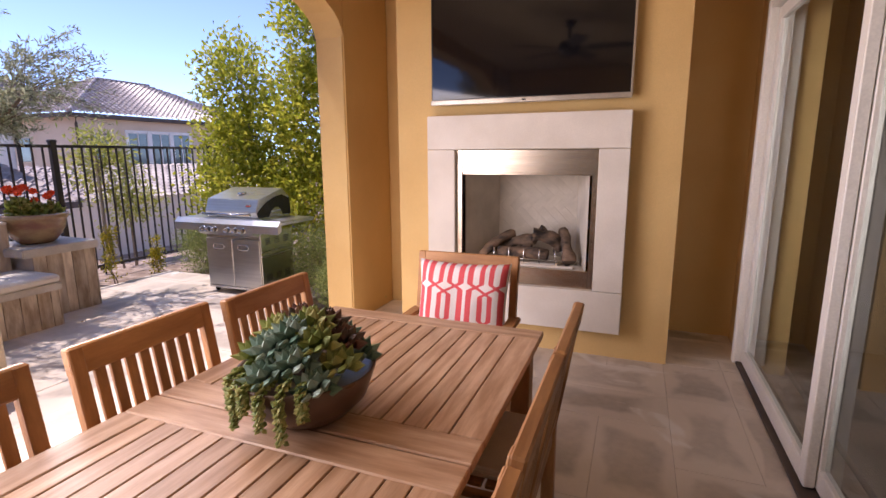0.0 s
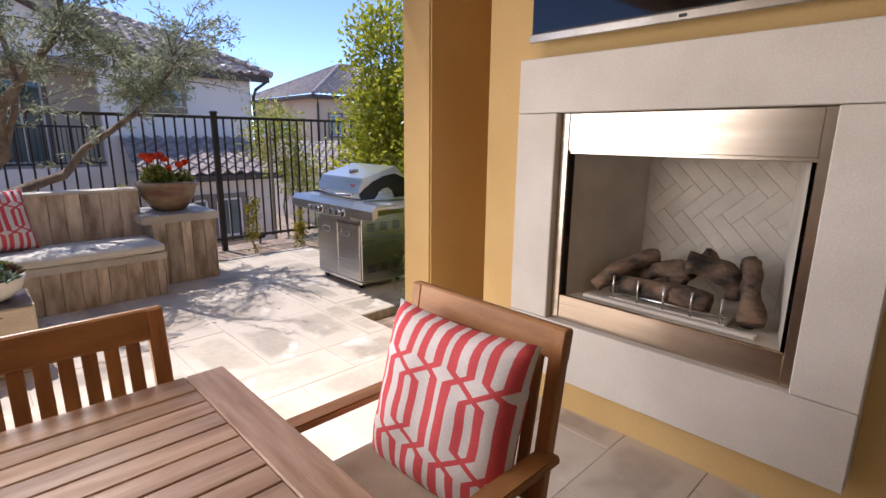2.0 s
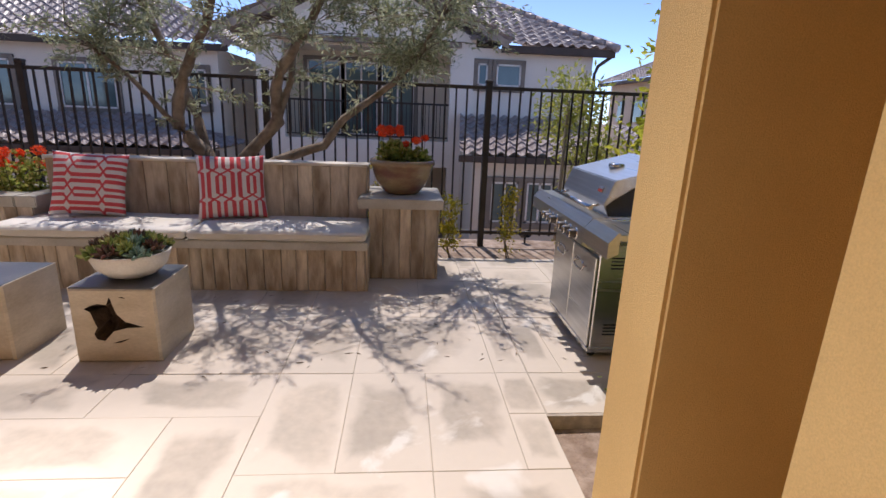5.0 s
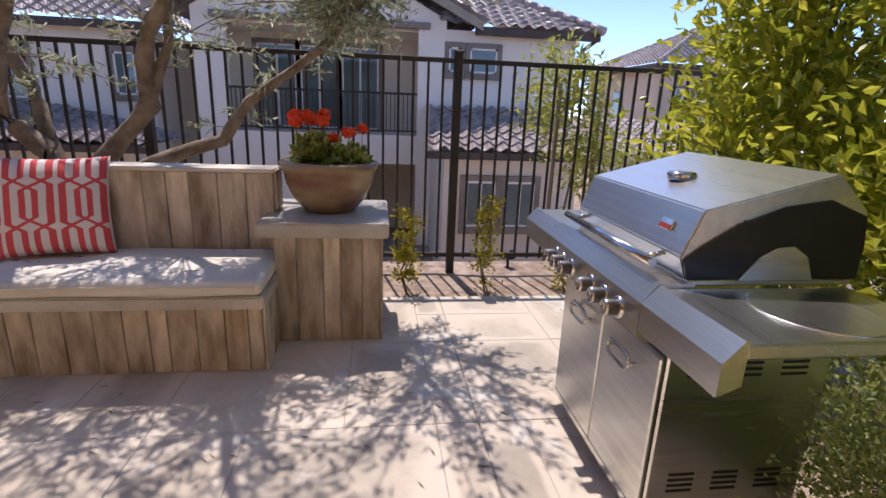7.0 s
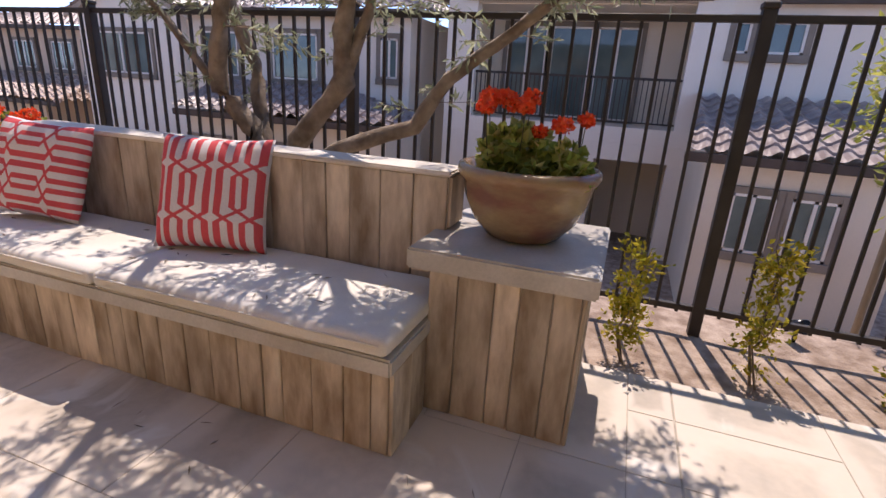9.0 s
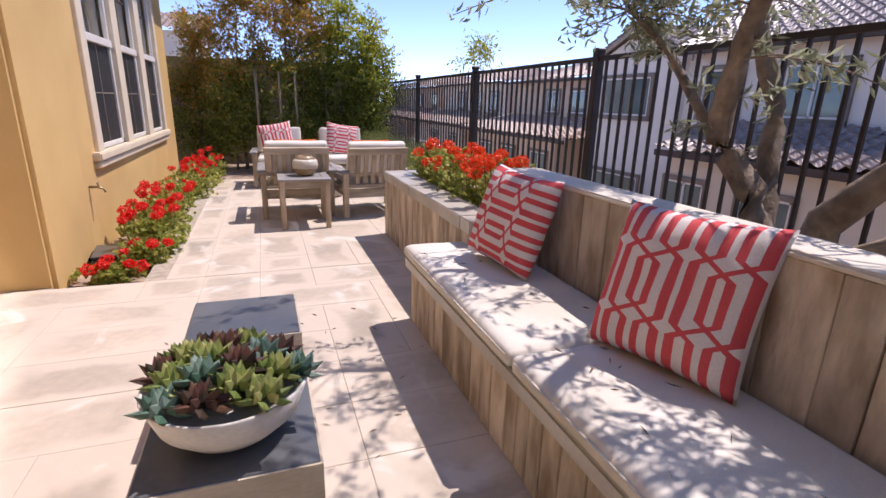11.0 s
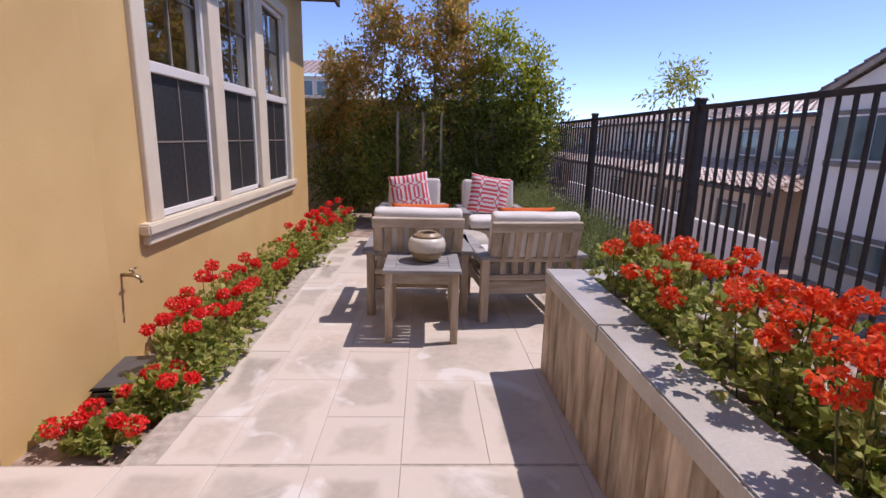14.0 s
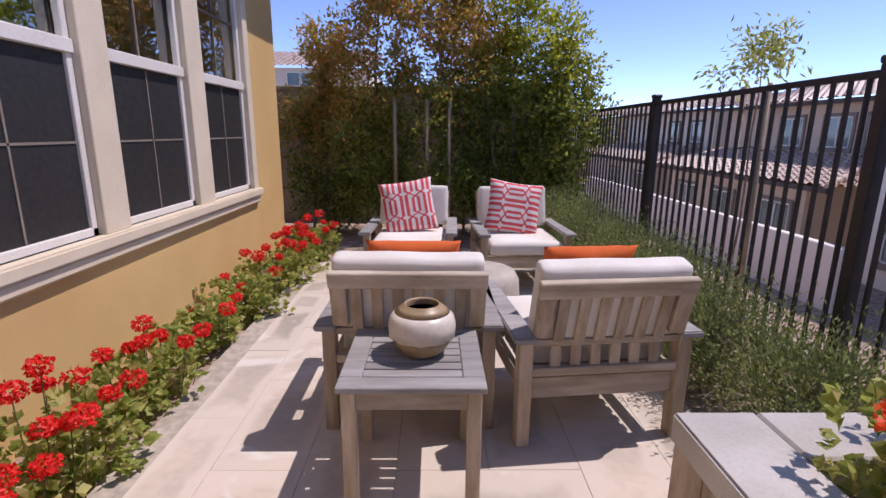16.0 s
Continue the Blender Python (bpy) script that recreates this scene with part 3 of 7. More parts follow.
box(bm, WX0 - 0.07, W_Y0 - 0.14, 0.715, WX0 + 0.05, W_Y1 + 0.24, 0.79, 0.012, segs=2)
box(bm, WX0 - 0.045, W_Y0 - 0.11, 0.645, WX0 + 0.01, W_Y1 + 0.21, 0.715, 0.012)
part("window_sill", bm, TRIM, win, "stepped cream sill")
for a0, a1 in bays:
    zmid = 1.77
    bm = bmesh.new()
    xs0, xs1 = WX0 + 0.01, WX0 + 0.05
    for c in ((xs0, a0, W_Z0, xs1, a0 + 0.045, W_Z1), (xs0, a1 - 0.045, W_Z0, xs1, a1, W_Z1), (xs0, a0, W_Z1 - 0.05, xs1, a1, W_Z1), (xs0, a0, W_Z0, xs1, a1, W_Z0 + 0.045), (xs0 - 0.015, a0, zmid - 0.035, xs1, a1, zmid + 0.035)):
        box(bm, *c, 0.004)
    sash = part("sash", bm, WHITE, win, "white vinyl sash")
    bm = bmesh.new()
    box(bm, WX0 + 0.065, a0 + 0.04, zmid + 0.03, WX0 + 0.069, a1 - 0.04, W_Z1 - 0.04)
    part("pane", bm, COATED, sash, "clear glass reflecting trees").visible_shadow = False
    bm = bmesh.new()
    box(bm, WX0 + 0.03, a0 + 0.045, W_Z0 + 0.045, WX0 + 0.033, a1 - 0.045, zmid - 0.03)
    part("screen", bm, MESHS, sash, "dark insect screen")
    bm = bmesh.new()
    ym = (a0 + a1) / 2
    box(bm, WX0 + 0.052, ym - 0.007, zmid, WX0 + 0.062, ym + 0.007, W_Z1 - 0.05)
    box(bm, WX0 + 0.052, a0 + 0.04, 2.30, WX0 + 0.062, a1 - 0.04, 2.314)
    box(bm, WX0 + 0.024, ym - 0.006, W_Z0 + 0.05, WX0 + 0.029, ym + 0.006, zmid - 0.03)
    box(bm, WX0 + 0.024, a0 + 0.05, 1.285, WX0 + 0.029, a1 - 0.05, 1.297)
    part("glazing_bar", bm, TAUPE, sash)

# ---- sliding doors ----
def sliding_door(name, label, along, x0, leaves_at, z1):
    """Framed glass leaves; along 'y' on a wall x = x0, or along 'x' on a wall y = x0."""
    d = tagged(new(name), label, "door", kind="structure")
    def put(bm, u0, v0, z0, u1, v1, zz, bev=0.004):
        if along == "y":
            box(bm, x0 + v0, u0, z0, x0 + v1, u1, zz, bev)
        else:
            box(bm, u0, x0 + v0, z0, u1, x0 + v1, zz, bev)
    for k, (a, b) in enumerate(leaves_at):
        off = 0.05 * (k % 2)
        bm = bmesh.new()
        for c in ((a, off, 0.03, a + 0.075, off + 0.045, z1), (b - 0.075, off, 0.03, b, off + 0.045, z1), (a + 0.075, off, 0.03, b - 0.075, off + 0.045, 0.13), (a + 0.075, off, z1 - 0.08, b - 0.075, off + 0.045, z1)):
            put(bm, *c)
        leaf = part("door_leaf", bm, WHITE, d, "cream painted frame")
        bm = bmesh.new()
        put(bm, a + 0.07, off + 0.02, 0.12, b - 0.07, off + 0.024, z1 - 0.07, 0)
        part("pane", bm, WINGLASS, leaf, "dark reflecting glass").visible_shadow = False
    bm = bmesh.new()
    lo, hi = min(a for a, b in leaves_at), max(b for a, b in leaves_at)
    put(bm, lo - 0.07, -0.05, 0.0, lo - 0.005, 0.16, z1 + 0.07, 0.01)
    put(bm, hi + 0.005, -0.05, 0.0, hi + 0.07, 0.16, z1 + 0.07, 0.01)
    put(bm, lo - 0.005, -0.05, z1 + 0.005, hi + 0.005, 0.16, z1 + 0.07, 0.01)
    part("door_frame", bm, WHITE, d, "moulded cream frame")
    bm = bmesh.new()
    put(bm, lo, -0.03, 0.004, hi, 0.13, 0.022, 0.003)
    part("track", bm, FASCIA, d, "dark floor track")
    return d


sliding_door("door_1", "large sliding glass doors with cream frames, closed", "y", 2.45, [(4.83, 6.33), (3.40, 4.90), (1.97, 3.47), (0.56, 2.04)], 2.42)
sliding_door("door_2", "sliding glass door in the shaded south wall", "x", 0.43, [(-0.36, 0.95), (0.88, 2.22)], 2.36)

# ---- fireplace ----
fp = thing("fireplace", "gas fireplace with cream cast-stone surround and steel frame", "fireplace", (0, 0, 0))
FY = 6.008
for nm, c in (("lintel", (0.135, FY, 1.549, 1.617, 6.138, 1.80)), ("jamb", (0.135, FY, 0.534, 0.36, 6.138, 1.546)), ("jamb", (1.415, FY, 0.534, 1.617, 6.138, 1.546)), ("hearth_slab", (0.135, FY, 0.226, 1.617, 6.138, 0.531))):
    bm = bmesh.new()
    box(bm, *c, 0.004)
    part(nm, bm, CAST, fp, "smooth cream cast stone")
for c in ((0.361, 6.05, 0.536, 0.405, 6.13, 1.545), (1.375, 6.05, 0.536, 1.412, 6.13, 1.545)):
    bm = bmesh.new()
    box(bm, *c, 0.002)
    part("steel_edge", bm, FSTEEL, fp, "brushed steel edging")
bm = bmesh.new()
box(bm, 0.405, 6.055, 1.375, 1.375, 6.075, 1.545, 0.003)
box(bm, 0.405, 6.065, 1.36, 1.375, 6.075, 1.378, 0.002)
part("hood", bm, FSTEEL, fp, "brushed steel hood")
bm = bmesh.new()
box(bm, 0.405, 6.055, 0.532, 1.375, 6.075, 0.662, 0.003)
part("lower_panel", bm, FSTEEL, fp, "brushed steel lower panel")
bm = bmesh.new()
v = lambda x, y, z: bm.verts.new((x, y, z))
xa, xb, xc, xd, ya, yb, za, zb = 0.425, 1.355, 0.56, 1.22, 6.085, 6.62, 0.655, 1.40
for q in (((xa, ya, za), (xb, ya, za), (xd, yb, za), (xc, yb, za)), ((xa, ya, zb), (xb, ya, zb), (xd, yb, zb), (xc, yb, zb)), ((xa, ya, za), (xc, yb, za), (xc, yb, zb), (xa, ya, zb)), ((xb, ya, za), (xd, yb, za), (xd, yb, zb), (xb, ya, zb)), ((xc, yb, za), (xd, yb, za), (xd, yb, zb), (xc, yb, zb))):
    bm.faces.new([v(*p) for p in q])
part("firebox", bm, BRICKW, fp, "pale refractory firebox")
# herringbone firebricks on the back of the box
WB = 0.066
bm = bmesh.new()
box(bm, 0.0008, -0.005, 0.0008, 3 * WB - 0.0008, 0.005, WB - 0.0008, 0.0006)
BRICK = mesh_of("firebrick", bm, BRICKW)
for i in range(-14, 15):
    for j in range(-14, 15):
        for upright in (0, 1):
            if (i - j) % 6 != (5 if upright else 0):
                continue
            # corner and middle of the brick on a lattice turned by 45 degrees
            p = Vector(((i + upright) * WB, 0, j * WB))
            mid = Vector(((i + (0.5 if upright else 1.5)) * WB, 0, (j + (1.5 if upright else 0.5)) * WB))
            turn45 = Matrix.Rotation(radians(45), 4, "Y")
            q = turn45 @ mid
            if abs(q.x) > 0.40 or abs(q.z) > 0.42:
                continue
            ob = piece("firebrick", BRICK, fp, turn45 @ p + Vector((0.89, 6.6215, 1.03)))
            ob.rotation_euler = (0, radians(45 - (90 if upright else 0)), 0)
bm = bmesh.new()
box(bm, 0.50, 6.12, 0.657, 1.26, 6.16, 0.675, 0.004)
box(bm, 0.62, 6.16, 0.657, 1.14, 6.46, 0.68, 0.004)
part("burner_tray", bm, CAST, fp, "pale burner tray")
bm = bmesh.new()
for k in range(5):
    x = 0.64 + 0.12 * k
    tube(bm, [(x, 6.16, 0.68), (x, 6.155, 0.79)], 0.006, 6)
tube(bm, [(0.62, 6.17, 0.705), (1.14, 6.17, 0.705)], 0.007, 6)
part("grate", bm, STEEL, fp, "steel grate bars")
for a, b, r, s in (((0.66, 6.22, 0.73), (1.06, 6.20, 0.74), 0.045, (0, 0, 0.01)), ((0.52, 6.2, 0.70), (0.74, 6.40, 0.86), 0.04, (0, 0, 0.04)), ((0.60, 6.42, 0.72), (0.93, 6.34, 0.83), 0.045, (0, 0, 0.03)), ((0.92, 6.30, 0.88), (1.12, 6.36, 0.76), 0.05, (0.05, 0, 0.03)), ((1.14, 6.42, 0.90), (1.22, 6.20, 0.69), 0.045, (0, 0, 0.03)), ((0.85, 6.36, 0.76), (1.0, 6.36, 0.93), 0.036, (0, 0, 0))):
    bm = bmesh.new()
    n = 14
    tube(bm, [bend(i / n, a, b, s) for i in range(n + 1)], [r * (1.0 + 0.12 * math.sin(i * 0.8 + a[0] * 9)) for i in range(n + 1)], 14, 0.4)
    part("log", bm, CHAR, fp, "charred ceramic log")

tv = thing("television", "wide black television with silver bezel above the fireplace", "television", (0, 0, 0))
bm = bmesh.new()
box(bm, 0.15, 6.065, 1.895, 1.605, 6.11, 2.74, 0.006)
part("casing", bm, ENAMEL, tv)
bm = bmesh.new()
box(bm, 0.165, 6.058, 1.925, 1.59, 6.064, 2.725)
part("screen", bm, SCREEN, tv, "dark glossy screen")
bm = bmesh.new()
box(bm, 0.15, 6.048, 1.88, 1.605, 6.064, 1.918, 0.004)
box(bm, 1.592, 6.052, 1.918, 1.607, 6.064, 2.74, 0.002)
part("bezel", bm, SILVER, tv, "silver lower bezel")
bm = bmesh.new()
box(bm, 0.86, 6.044, 1.893, 0.89, 6.05, 1.905, 0.002)
part("sensor", bm, ENAMEL, tv)
bm = bmesh.new()
box(bm, 0.4, 6.11, 2.1, 1.35, 6.139, 2.5)
part("wall_mount", bm, IRON, tv)

fan = thing("ceiling_fan", "dark bronze ceiling fan hanging from the ceiling", "fan", (0.85, 3.6, 3.0))
bm = bmesh.new()
tube(bm, [(0, 0, 0), (0, 0, -0.22)], 0.018, 10)
lathe(bm, [(0.001, 0.0), (0.07, -0.01), (0.05, -0.06), (0.02, -0.07)], 20)
part("rod", bm, IRON, fan)
bm = bmesh.new()
lathe(bm, [(0.001, -0.22), (0.09, -0.23), (0.12, -0.28), (0.11, -0.34), (0.06, -0.38), (0.001, -0.39)], 24)
part("motor", bm, IRON, fan)
for k in range(5):
    bm = bmesh.new()
    m4 = Matrix.Rotation(2 * math.pi * k / 5, 4, "Z") @ Matrix.Translation((0, 0, -0.30)) @ Matrix.Rotation(radians(10), 4, "X")
    box(bm, 0.10, -0.025, -0.006, 0.24, 0.025, 0.004, 0.002, m4)
    box(bm, 0.22, -0.075, -0.004, 0.68, 0.075, 0.004, 0.003, m4)
    part("blade", bm, FASCIA, fan)

# ---- dining table and chairs ----
def dining_table():
    t = thing("dining_table", "worn teak dining table with slatted top", "table", (0.8075, 3.43, 0))
    W, L2, H = 0.527, 1.01, 0.76
    for sx in (-1, 1):
        for sy in (-1, 1):
            bm = bmesh.new()
            box(bm, sx * 0.455 - 0.04, sy * 0.925 - 0.04, 0.0, sx * 0.455 + 0.04, sy * 0.925 + 0.04, 0.70, 0.004)
            part("leg", bm, TEAKZ, t)
    for sx in (-1, 1):
        bm = bmesh.new()
        box(bm, sx * 0.455 - 0.012, -0.885, 0.63, sx * 0.455 + 0.012, 0.885, 0.729, 0.003)
        part("apron", bm, TEAK, t)
    for sy in (-1, 1):
        bm = bmesh.new()
        box(bm, -0.415, sy * 0.925 - 0.012, 0.63, 0.415, sy * 0.925 + 0.012, 0.729, 0.003)
        part("apron", bm, TEAKX, t)
    bands = [(-L2, -L2 + 0.105), (-0.115, -0.004), (0.004, 0.115), (L2 - 0.105, L2)]
    for a, b in bands:
        bm = bmesh.new()
        box(bm, -W, a, 0.73, W, b, H, 0.004)
        part("band", bm, TABLEX, t)
    for (a, b) in ((-L2 + 0.107, -0.117), (0.117, L2 - 0.107)):
        for sx in (-1, 1):
            bm = bmesh.new()
            box(bm, sx * W if sx < 0 else W - 0.1, a, 0.73, -W + 0.1 if sx < 0 else W, b, H, 0.003)
            part("side_rail", bm, TABLE, t)
        n = 12
        w0 = (2 * W - 0.2 - 0.005) / n
        for k in range(n):
            bm = bmesh.new()
            x = -W + 0.1 + 0.005 + k * w0
            box(bm, x, a, 0.733, x + w0 - 0.005, b, H - 0.0015, 0.002)
            part("slat", bm, TABLE, t)
    bm = bmesh.new()
    box(bm, -0.44, -0.93, 0.705, 0.44, 0.93, 0.7285)
    part("underframe", bm, TEAK, t)
    return t


def dining_chair(arms, at, turn, label):
    """Teak chair; it faces +y before the turn, its origin under the seat's middle."""
    c = thing("dining_armchair" if arms else "dining_chair", label, "chair", at, turn, "chairs round the dining table")
    w, d = (0.275 if arms else 0.236, 0.25)
    lean = Matrix.Translation((0, -d, 0.44)) @ Matrix.Rotation(radians(9), 4, "X")
    for s in (-1, 1):
        bm = bmesh.new()
        box(bm, s * w - 0.022, d - 0.045, 0, s * w + 0.022, d, 0.61 if arms else 0.43, 0.004)
        part("leg", bm, TEAKZ, c)
        bm = bmesh.new()
        box(bm, s * w - 0.022, -d, 0, s * w + 0.022, -d + 0.05, 0.46, 0.004)
        box(bm, s * w - 0.021, -0.0, -0.02, s * w + 0.021, 0.035, 0.52, 0.004, lean)
        part("back_post", bm, TEAKZ, c)
        bm = bmesh.new()
        box(bm, s * w - 0.014, -d + 0.05, 0.375, s * w + 0.014, d - 0.045, 0.435, 0.003)
        part("seat_rail", bm, TEAK, c)
        if arms:
            bm = bmesh.new()
            box(bm, s * (w + 0.015) - 0.032, -d - 0.02, 0.606, s * (w + 0.015) + 0.032, d + 0.06, 0.632, 0.006, segs=2)
            part("armrest", bm, TEAK, c)
    for y0 in (-d + 0.01, d - 0.035):
        bm = bmesh.new()
        box(bm, -w + 0.022, y0, 0.375, w - 0.022, y0 + 0.025, 0.435, 0.003)
        part("seat_rail", bm, TEAKX, c)
    for k in range(7):
        bm = bmesh.new()
        y = -d + 0.05 + k * 0.062
        box(bm, -w + 0.015, y, 0.436, w - 0.015, y + 0.05, 0.452, 0.003)
        part("seat_slat", bm, TEAKX, c)
    bm = bmesh.new()
    box(bm, -w - 0.022, -0.004, 0.435, w + 0.022, 0.032, 0.523, 0.006, lean)
    part("top_rail", bm, TEAKX, c)
    bm = bmesh.new()
    box(bm, -w + 0.022, 0.004, 0.03, w - 0.022, 0.028, 0.085, 0.004, lean)
    part("lower_rail", bm, TEAKX, c)
    for k in range(8):
        bm = bmesh.new()
        x = -w + 0.062 + k * (2 * w - 0.124) / 7
        box(bm, x - 0.017, 0.008, 0.086, x + 0.017, 0.022, 0.436, 0.002, lean)
        part("back_slat", bm, TEAKZ, c)
    bm = bmesh.new()
    box(bm, -w + 0.03, -d + 0.06, 0.453, w - 0.03, d - 0.01, 0.495, 0.016, segs=3)
    part("seat_pad", bm, SEATPAD, c, "beige seat pad")
    return c


dining_table()
for x, y in ((0.52, 4.055), (0.465, 3.51), (0.46, 2.90)):
    dining_chair(False, (x, y, 0), -90, "teak slat-back dining chair with beige pad at the table")
for y in (4.0, 3.46, 2.92):
    dining_chair(False, (1.18, y, 0), 90, "teak slat-back dining chair with beige pad at the table")
dining_chair(True, (0.80, 4.70, 0), 180, "teak dining armchair with slatted back facing the table")


# ---- pillows and cushions ----
def pillow(name, label, mat, size, at, rot, thick=0.07, group="", sideways=False):
    """A square stuffed cover, with pointed corners and a map for its pattern."""
    n = 22
    bm = bmesh.new()
    uvl = bm.loops.layers.uv.new("UVMap")
    rows = {}
    for side in (1, -1):
        for i in range(n + 1):
            for j in range(n + 1):
                u, w = i / n * 2 - 1, j / n * 2 - 1
                if side < 0 and (i in (0, n) or j in (0, n)):
                    rows[side, i, j] = rows[1, i, j]
                    continue
                pinch = 1 - 0.07 * (1 - u * u) * abs(w) ** 3 - 0.0
                pinch2 = 1 - 0.07 * (1 - w * w) * abs(u) ** 3
                puff = ((1 - u ** 4) * (1 - w ** 4)) ** 0.55
                wr = 0.006 * noise.noise(Vector((u * 3 + size[0] * 9, w * 3, side + at[1])))
                rows[side, i, j] = bm.verts.new((u * size[0] / 2 * pinch2, side * (thick * puff) + wr * puff * 2, w * size[1] / 2 * pinch))
    for side in (1, -1):
        for i in range(n):
            for j in range(n):
                ids = [(i, j), (i + 1, j), (i + 1, j + 1), (i, j + 1)]
                f = bm.faces.new([rows[side, a, b] for a, b in (ids if side < 0 else ids[::-1])])
                f.smooth = True
                for lp, (a, b) in zip(f.loops, ids if side < 0 else ids[::-1]):
                    lp[uvl].uv = (b / n, a / n) if sideways else (a / n, b / n)
    me = bpy.data.meshes.new(name)
    bm.to_mesh(me)
    bm.free()
    me.materials.append(mat)
    ob = new(name, me)
    ob.location = at
    ob.rotation_euler = [radians(a) for a in rot]
    return tagged(ob, label, "pillow", group)


def cushion(bm, x0, y0, z0, x1, y1, z1, r=0.03):
    """A stuffed pad: a finely divided block with rolled edges, slightly full and uneven."""
    lo, hi = Vector((x0, y0, z0)), Vector((x1, y1, z1))
    size = hi - lo
    bmesh.ops.create_cube(bm, size=1.0)
    bmesh.ops.subdivide_edges(bm, edges=bm.edges[:], cuts=13, use_grid_fill=True)
    for f in bm.faces:
        f.smooth = True
    for v in bm.verts:
        # gather the divisions towards the edges
        q = Vector([0.5 * math.copysign(1 - (1 - 2 * abs(c)) ** 1.7, c) for c in v.co])
        p = Vector([(lo[k] + hi[k]) / 2 + q[k] * size[k] for k in range(3)])
        inner = Vector([min(max(p[k], lo[k] + r), hi[k] - r) for k in range(3)])
        d = p - inner
        if d.length > 1e-6:
            p = inner + d.normalized() * r
        full = [1 - (2 * q[k]) ** 2 for k in range(3)]
        thin = min(range(3), key=lambda k: size[k])
        a, b = [full[k] for k in range(3) if k != thin]
        p[thin] += math.copysign(0.009 * (a * b) ** 0.5, q[thin])
        w = noise.noise_vector(p * 4) * 0.006 + noise.noise_vector(p * 14) * 0.0016
        v.co = p + w
    return bm


pillow("throw_pillow", "coral and white chain-patterned pillow on the dining armchair", PILLOW, (0.52, 0.50), (0.82, 4.845, 0.695), (-15, 0, 2), 0.085)

# ---- succulent bowls ----
def rosette(rng, pts, ways, cen, rad, n, lift):
    for k in range(n):
        w = k * 2.399
        q = (k + 0.5) / n
        rr = rad * (0.15 + 0.35 * q)
        d = np.array((math.cos(w) * q, math.sin(w) * q, lift * (1.15 - q)))
        pts.append(np.array(cen) + np.array((math.cos(w), math.sin(w), 0)) * rr * 0.3)
        ways.append(d / np.linalg.norm(d))


def fat_leaves(name, pts, ways, length, width, mat, parent, label):
    """Thick pointed succulent leaves: each a small six-sided spindle."""
    verts, faces = [], []
    for p, w in zip(pts, ways):
        w = Vector(w)
        a = w.orthogonal().normalized()
        b = w.cross(a)
        p = Vector(p)
        s = len(verts)
        verts.append(p)
        for k in range(5):
            an = 2 * math.pi * k / 5
            verts.append(p + w * length * 0.55 + (a * math.cos(an) + b * math.sin(an) * 0.5) * width)
        verts.append(p + w * length)
        for k in range(5):
            faces.append((s, s + 1 + k, s + 1 + (k + 1) % 5))
            faces.append((s + 1 + k, s + 6, s + 1 + (k + 1) % 5))
    me = bpy.data.meshes.new(name)
    me.from_pydata([tuple(v) for v in verts], [], faces)
    me.materials.append(mat)
    ob = new(name, me)
    ob.parent = parent
    return tagged(ob, label, kind="stuff")


def succulent_bowl(label, at, R, H, mat, seed, trail):
    rng = np.random.default_rng(seed)
    t = thing("succulent_bowl", label, "planter", at)
    bm = bmesh.new()
    lathe(bm, [(R * 0.38, 0), (R * 0.62, 0.02), (R * 0.86, H * 0.45), (R, H * 0.97), (R * 0.985, H), (R * 0.94, H * 0.97), (R * 0.8, H * 0.8), (0.001, H * 0.78)], 44)
    part("bowl", bm, mat, t)
    groups = {0: ([], []), 1: ([], []), 2: ([], [])}
    for k in range(19):
        a, q = k * 2.399, math.sqrt((k + 0.5) / 19)
        dome = (H * 0.9 + (0.13 if trail else 0.06) * (1 - q * q))
        c = (math.cos(a) * R * (0.80 if trail else 0.88) * q, math.sin(a) * R * (0.80 if trail else 0.88) * q, dome)
        g = int(rng.choice([0, 0, 1, 1, 2]))
        rosette(rng, groups[g][0], groups[g][1], c, R * 0.5, 24, 0.9)
    for g, (mt, nm) in enumerate(((SUCC, "blue-green rosettes"), (SUCY, "yellow-green rosettes"), (SUCR, "reddish rosettes"))):
        if groups[g][0]:
            fat_leaves("rosette", groups[g][0], groups[g][1], R * 0.34, R * 0.095, mt, t, nm)
    if trail:
        pts, ways = [], []
        for k in range(6):
            a = -2.35 + k * 0.27
            for i in range(26):
                q = i / 25
                rr = R * (0.70 + 0.33 * min(1, q * 2.2))
                z = H * 1.12 - 0.19 * max(0, q - 0.25) * (0.75 + 0.25 * math.sin(k * 2.1))
                for m in range(4):
                    w = m * 1.57 + i
                    pts.append((math.cos(a) * rr, math.sin(a) * rr, z))
                    ways.append(Vector((math.cos(a) * 0.5 + 0.6 * math.cos(w), math.sin(a) * 0.5 + 0.6 * math.sin(w), 0.5 * math.sin(w * 1.3) - 0.2)).normalized())
        fat_leaves("trailing_stem", pts, ways, 0.023, 0.0085, SUCY, t, "trailing yellow-green sedum")
    return t


succulent_bowl("bronze bowl heaped with mixed succulents on the dining table", (0.81, 3.50, 0.76), 0.20, 0.155, BOWLB, 5, True)

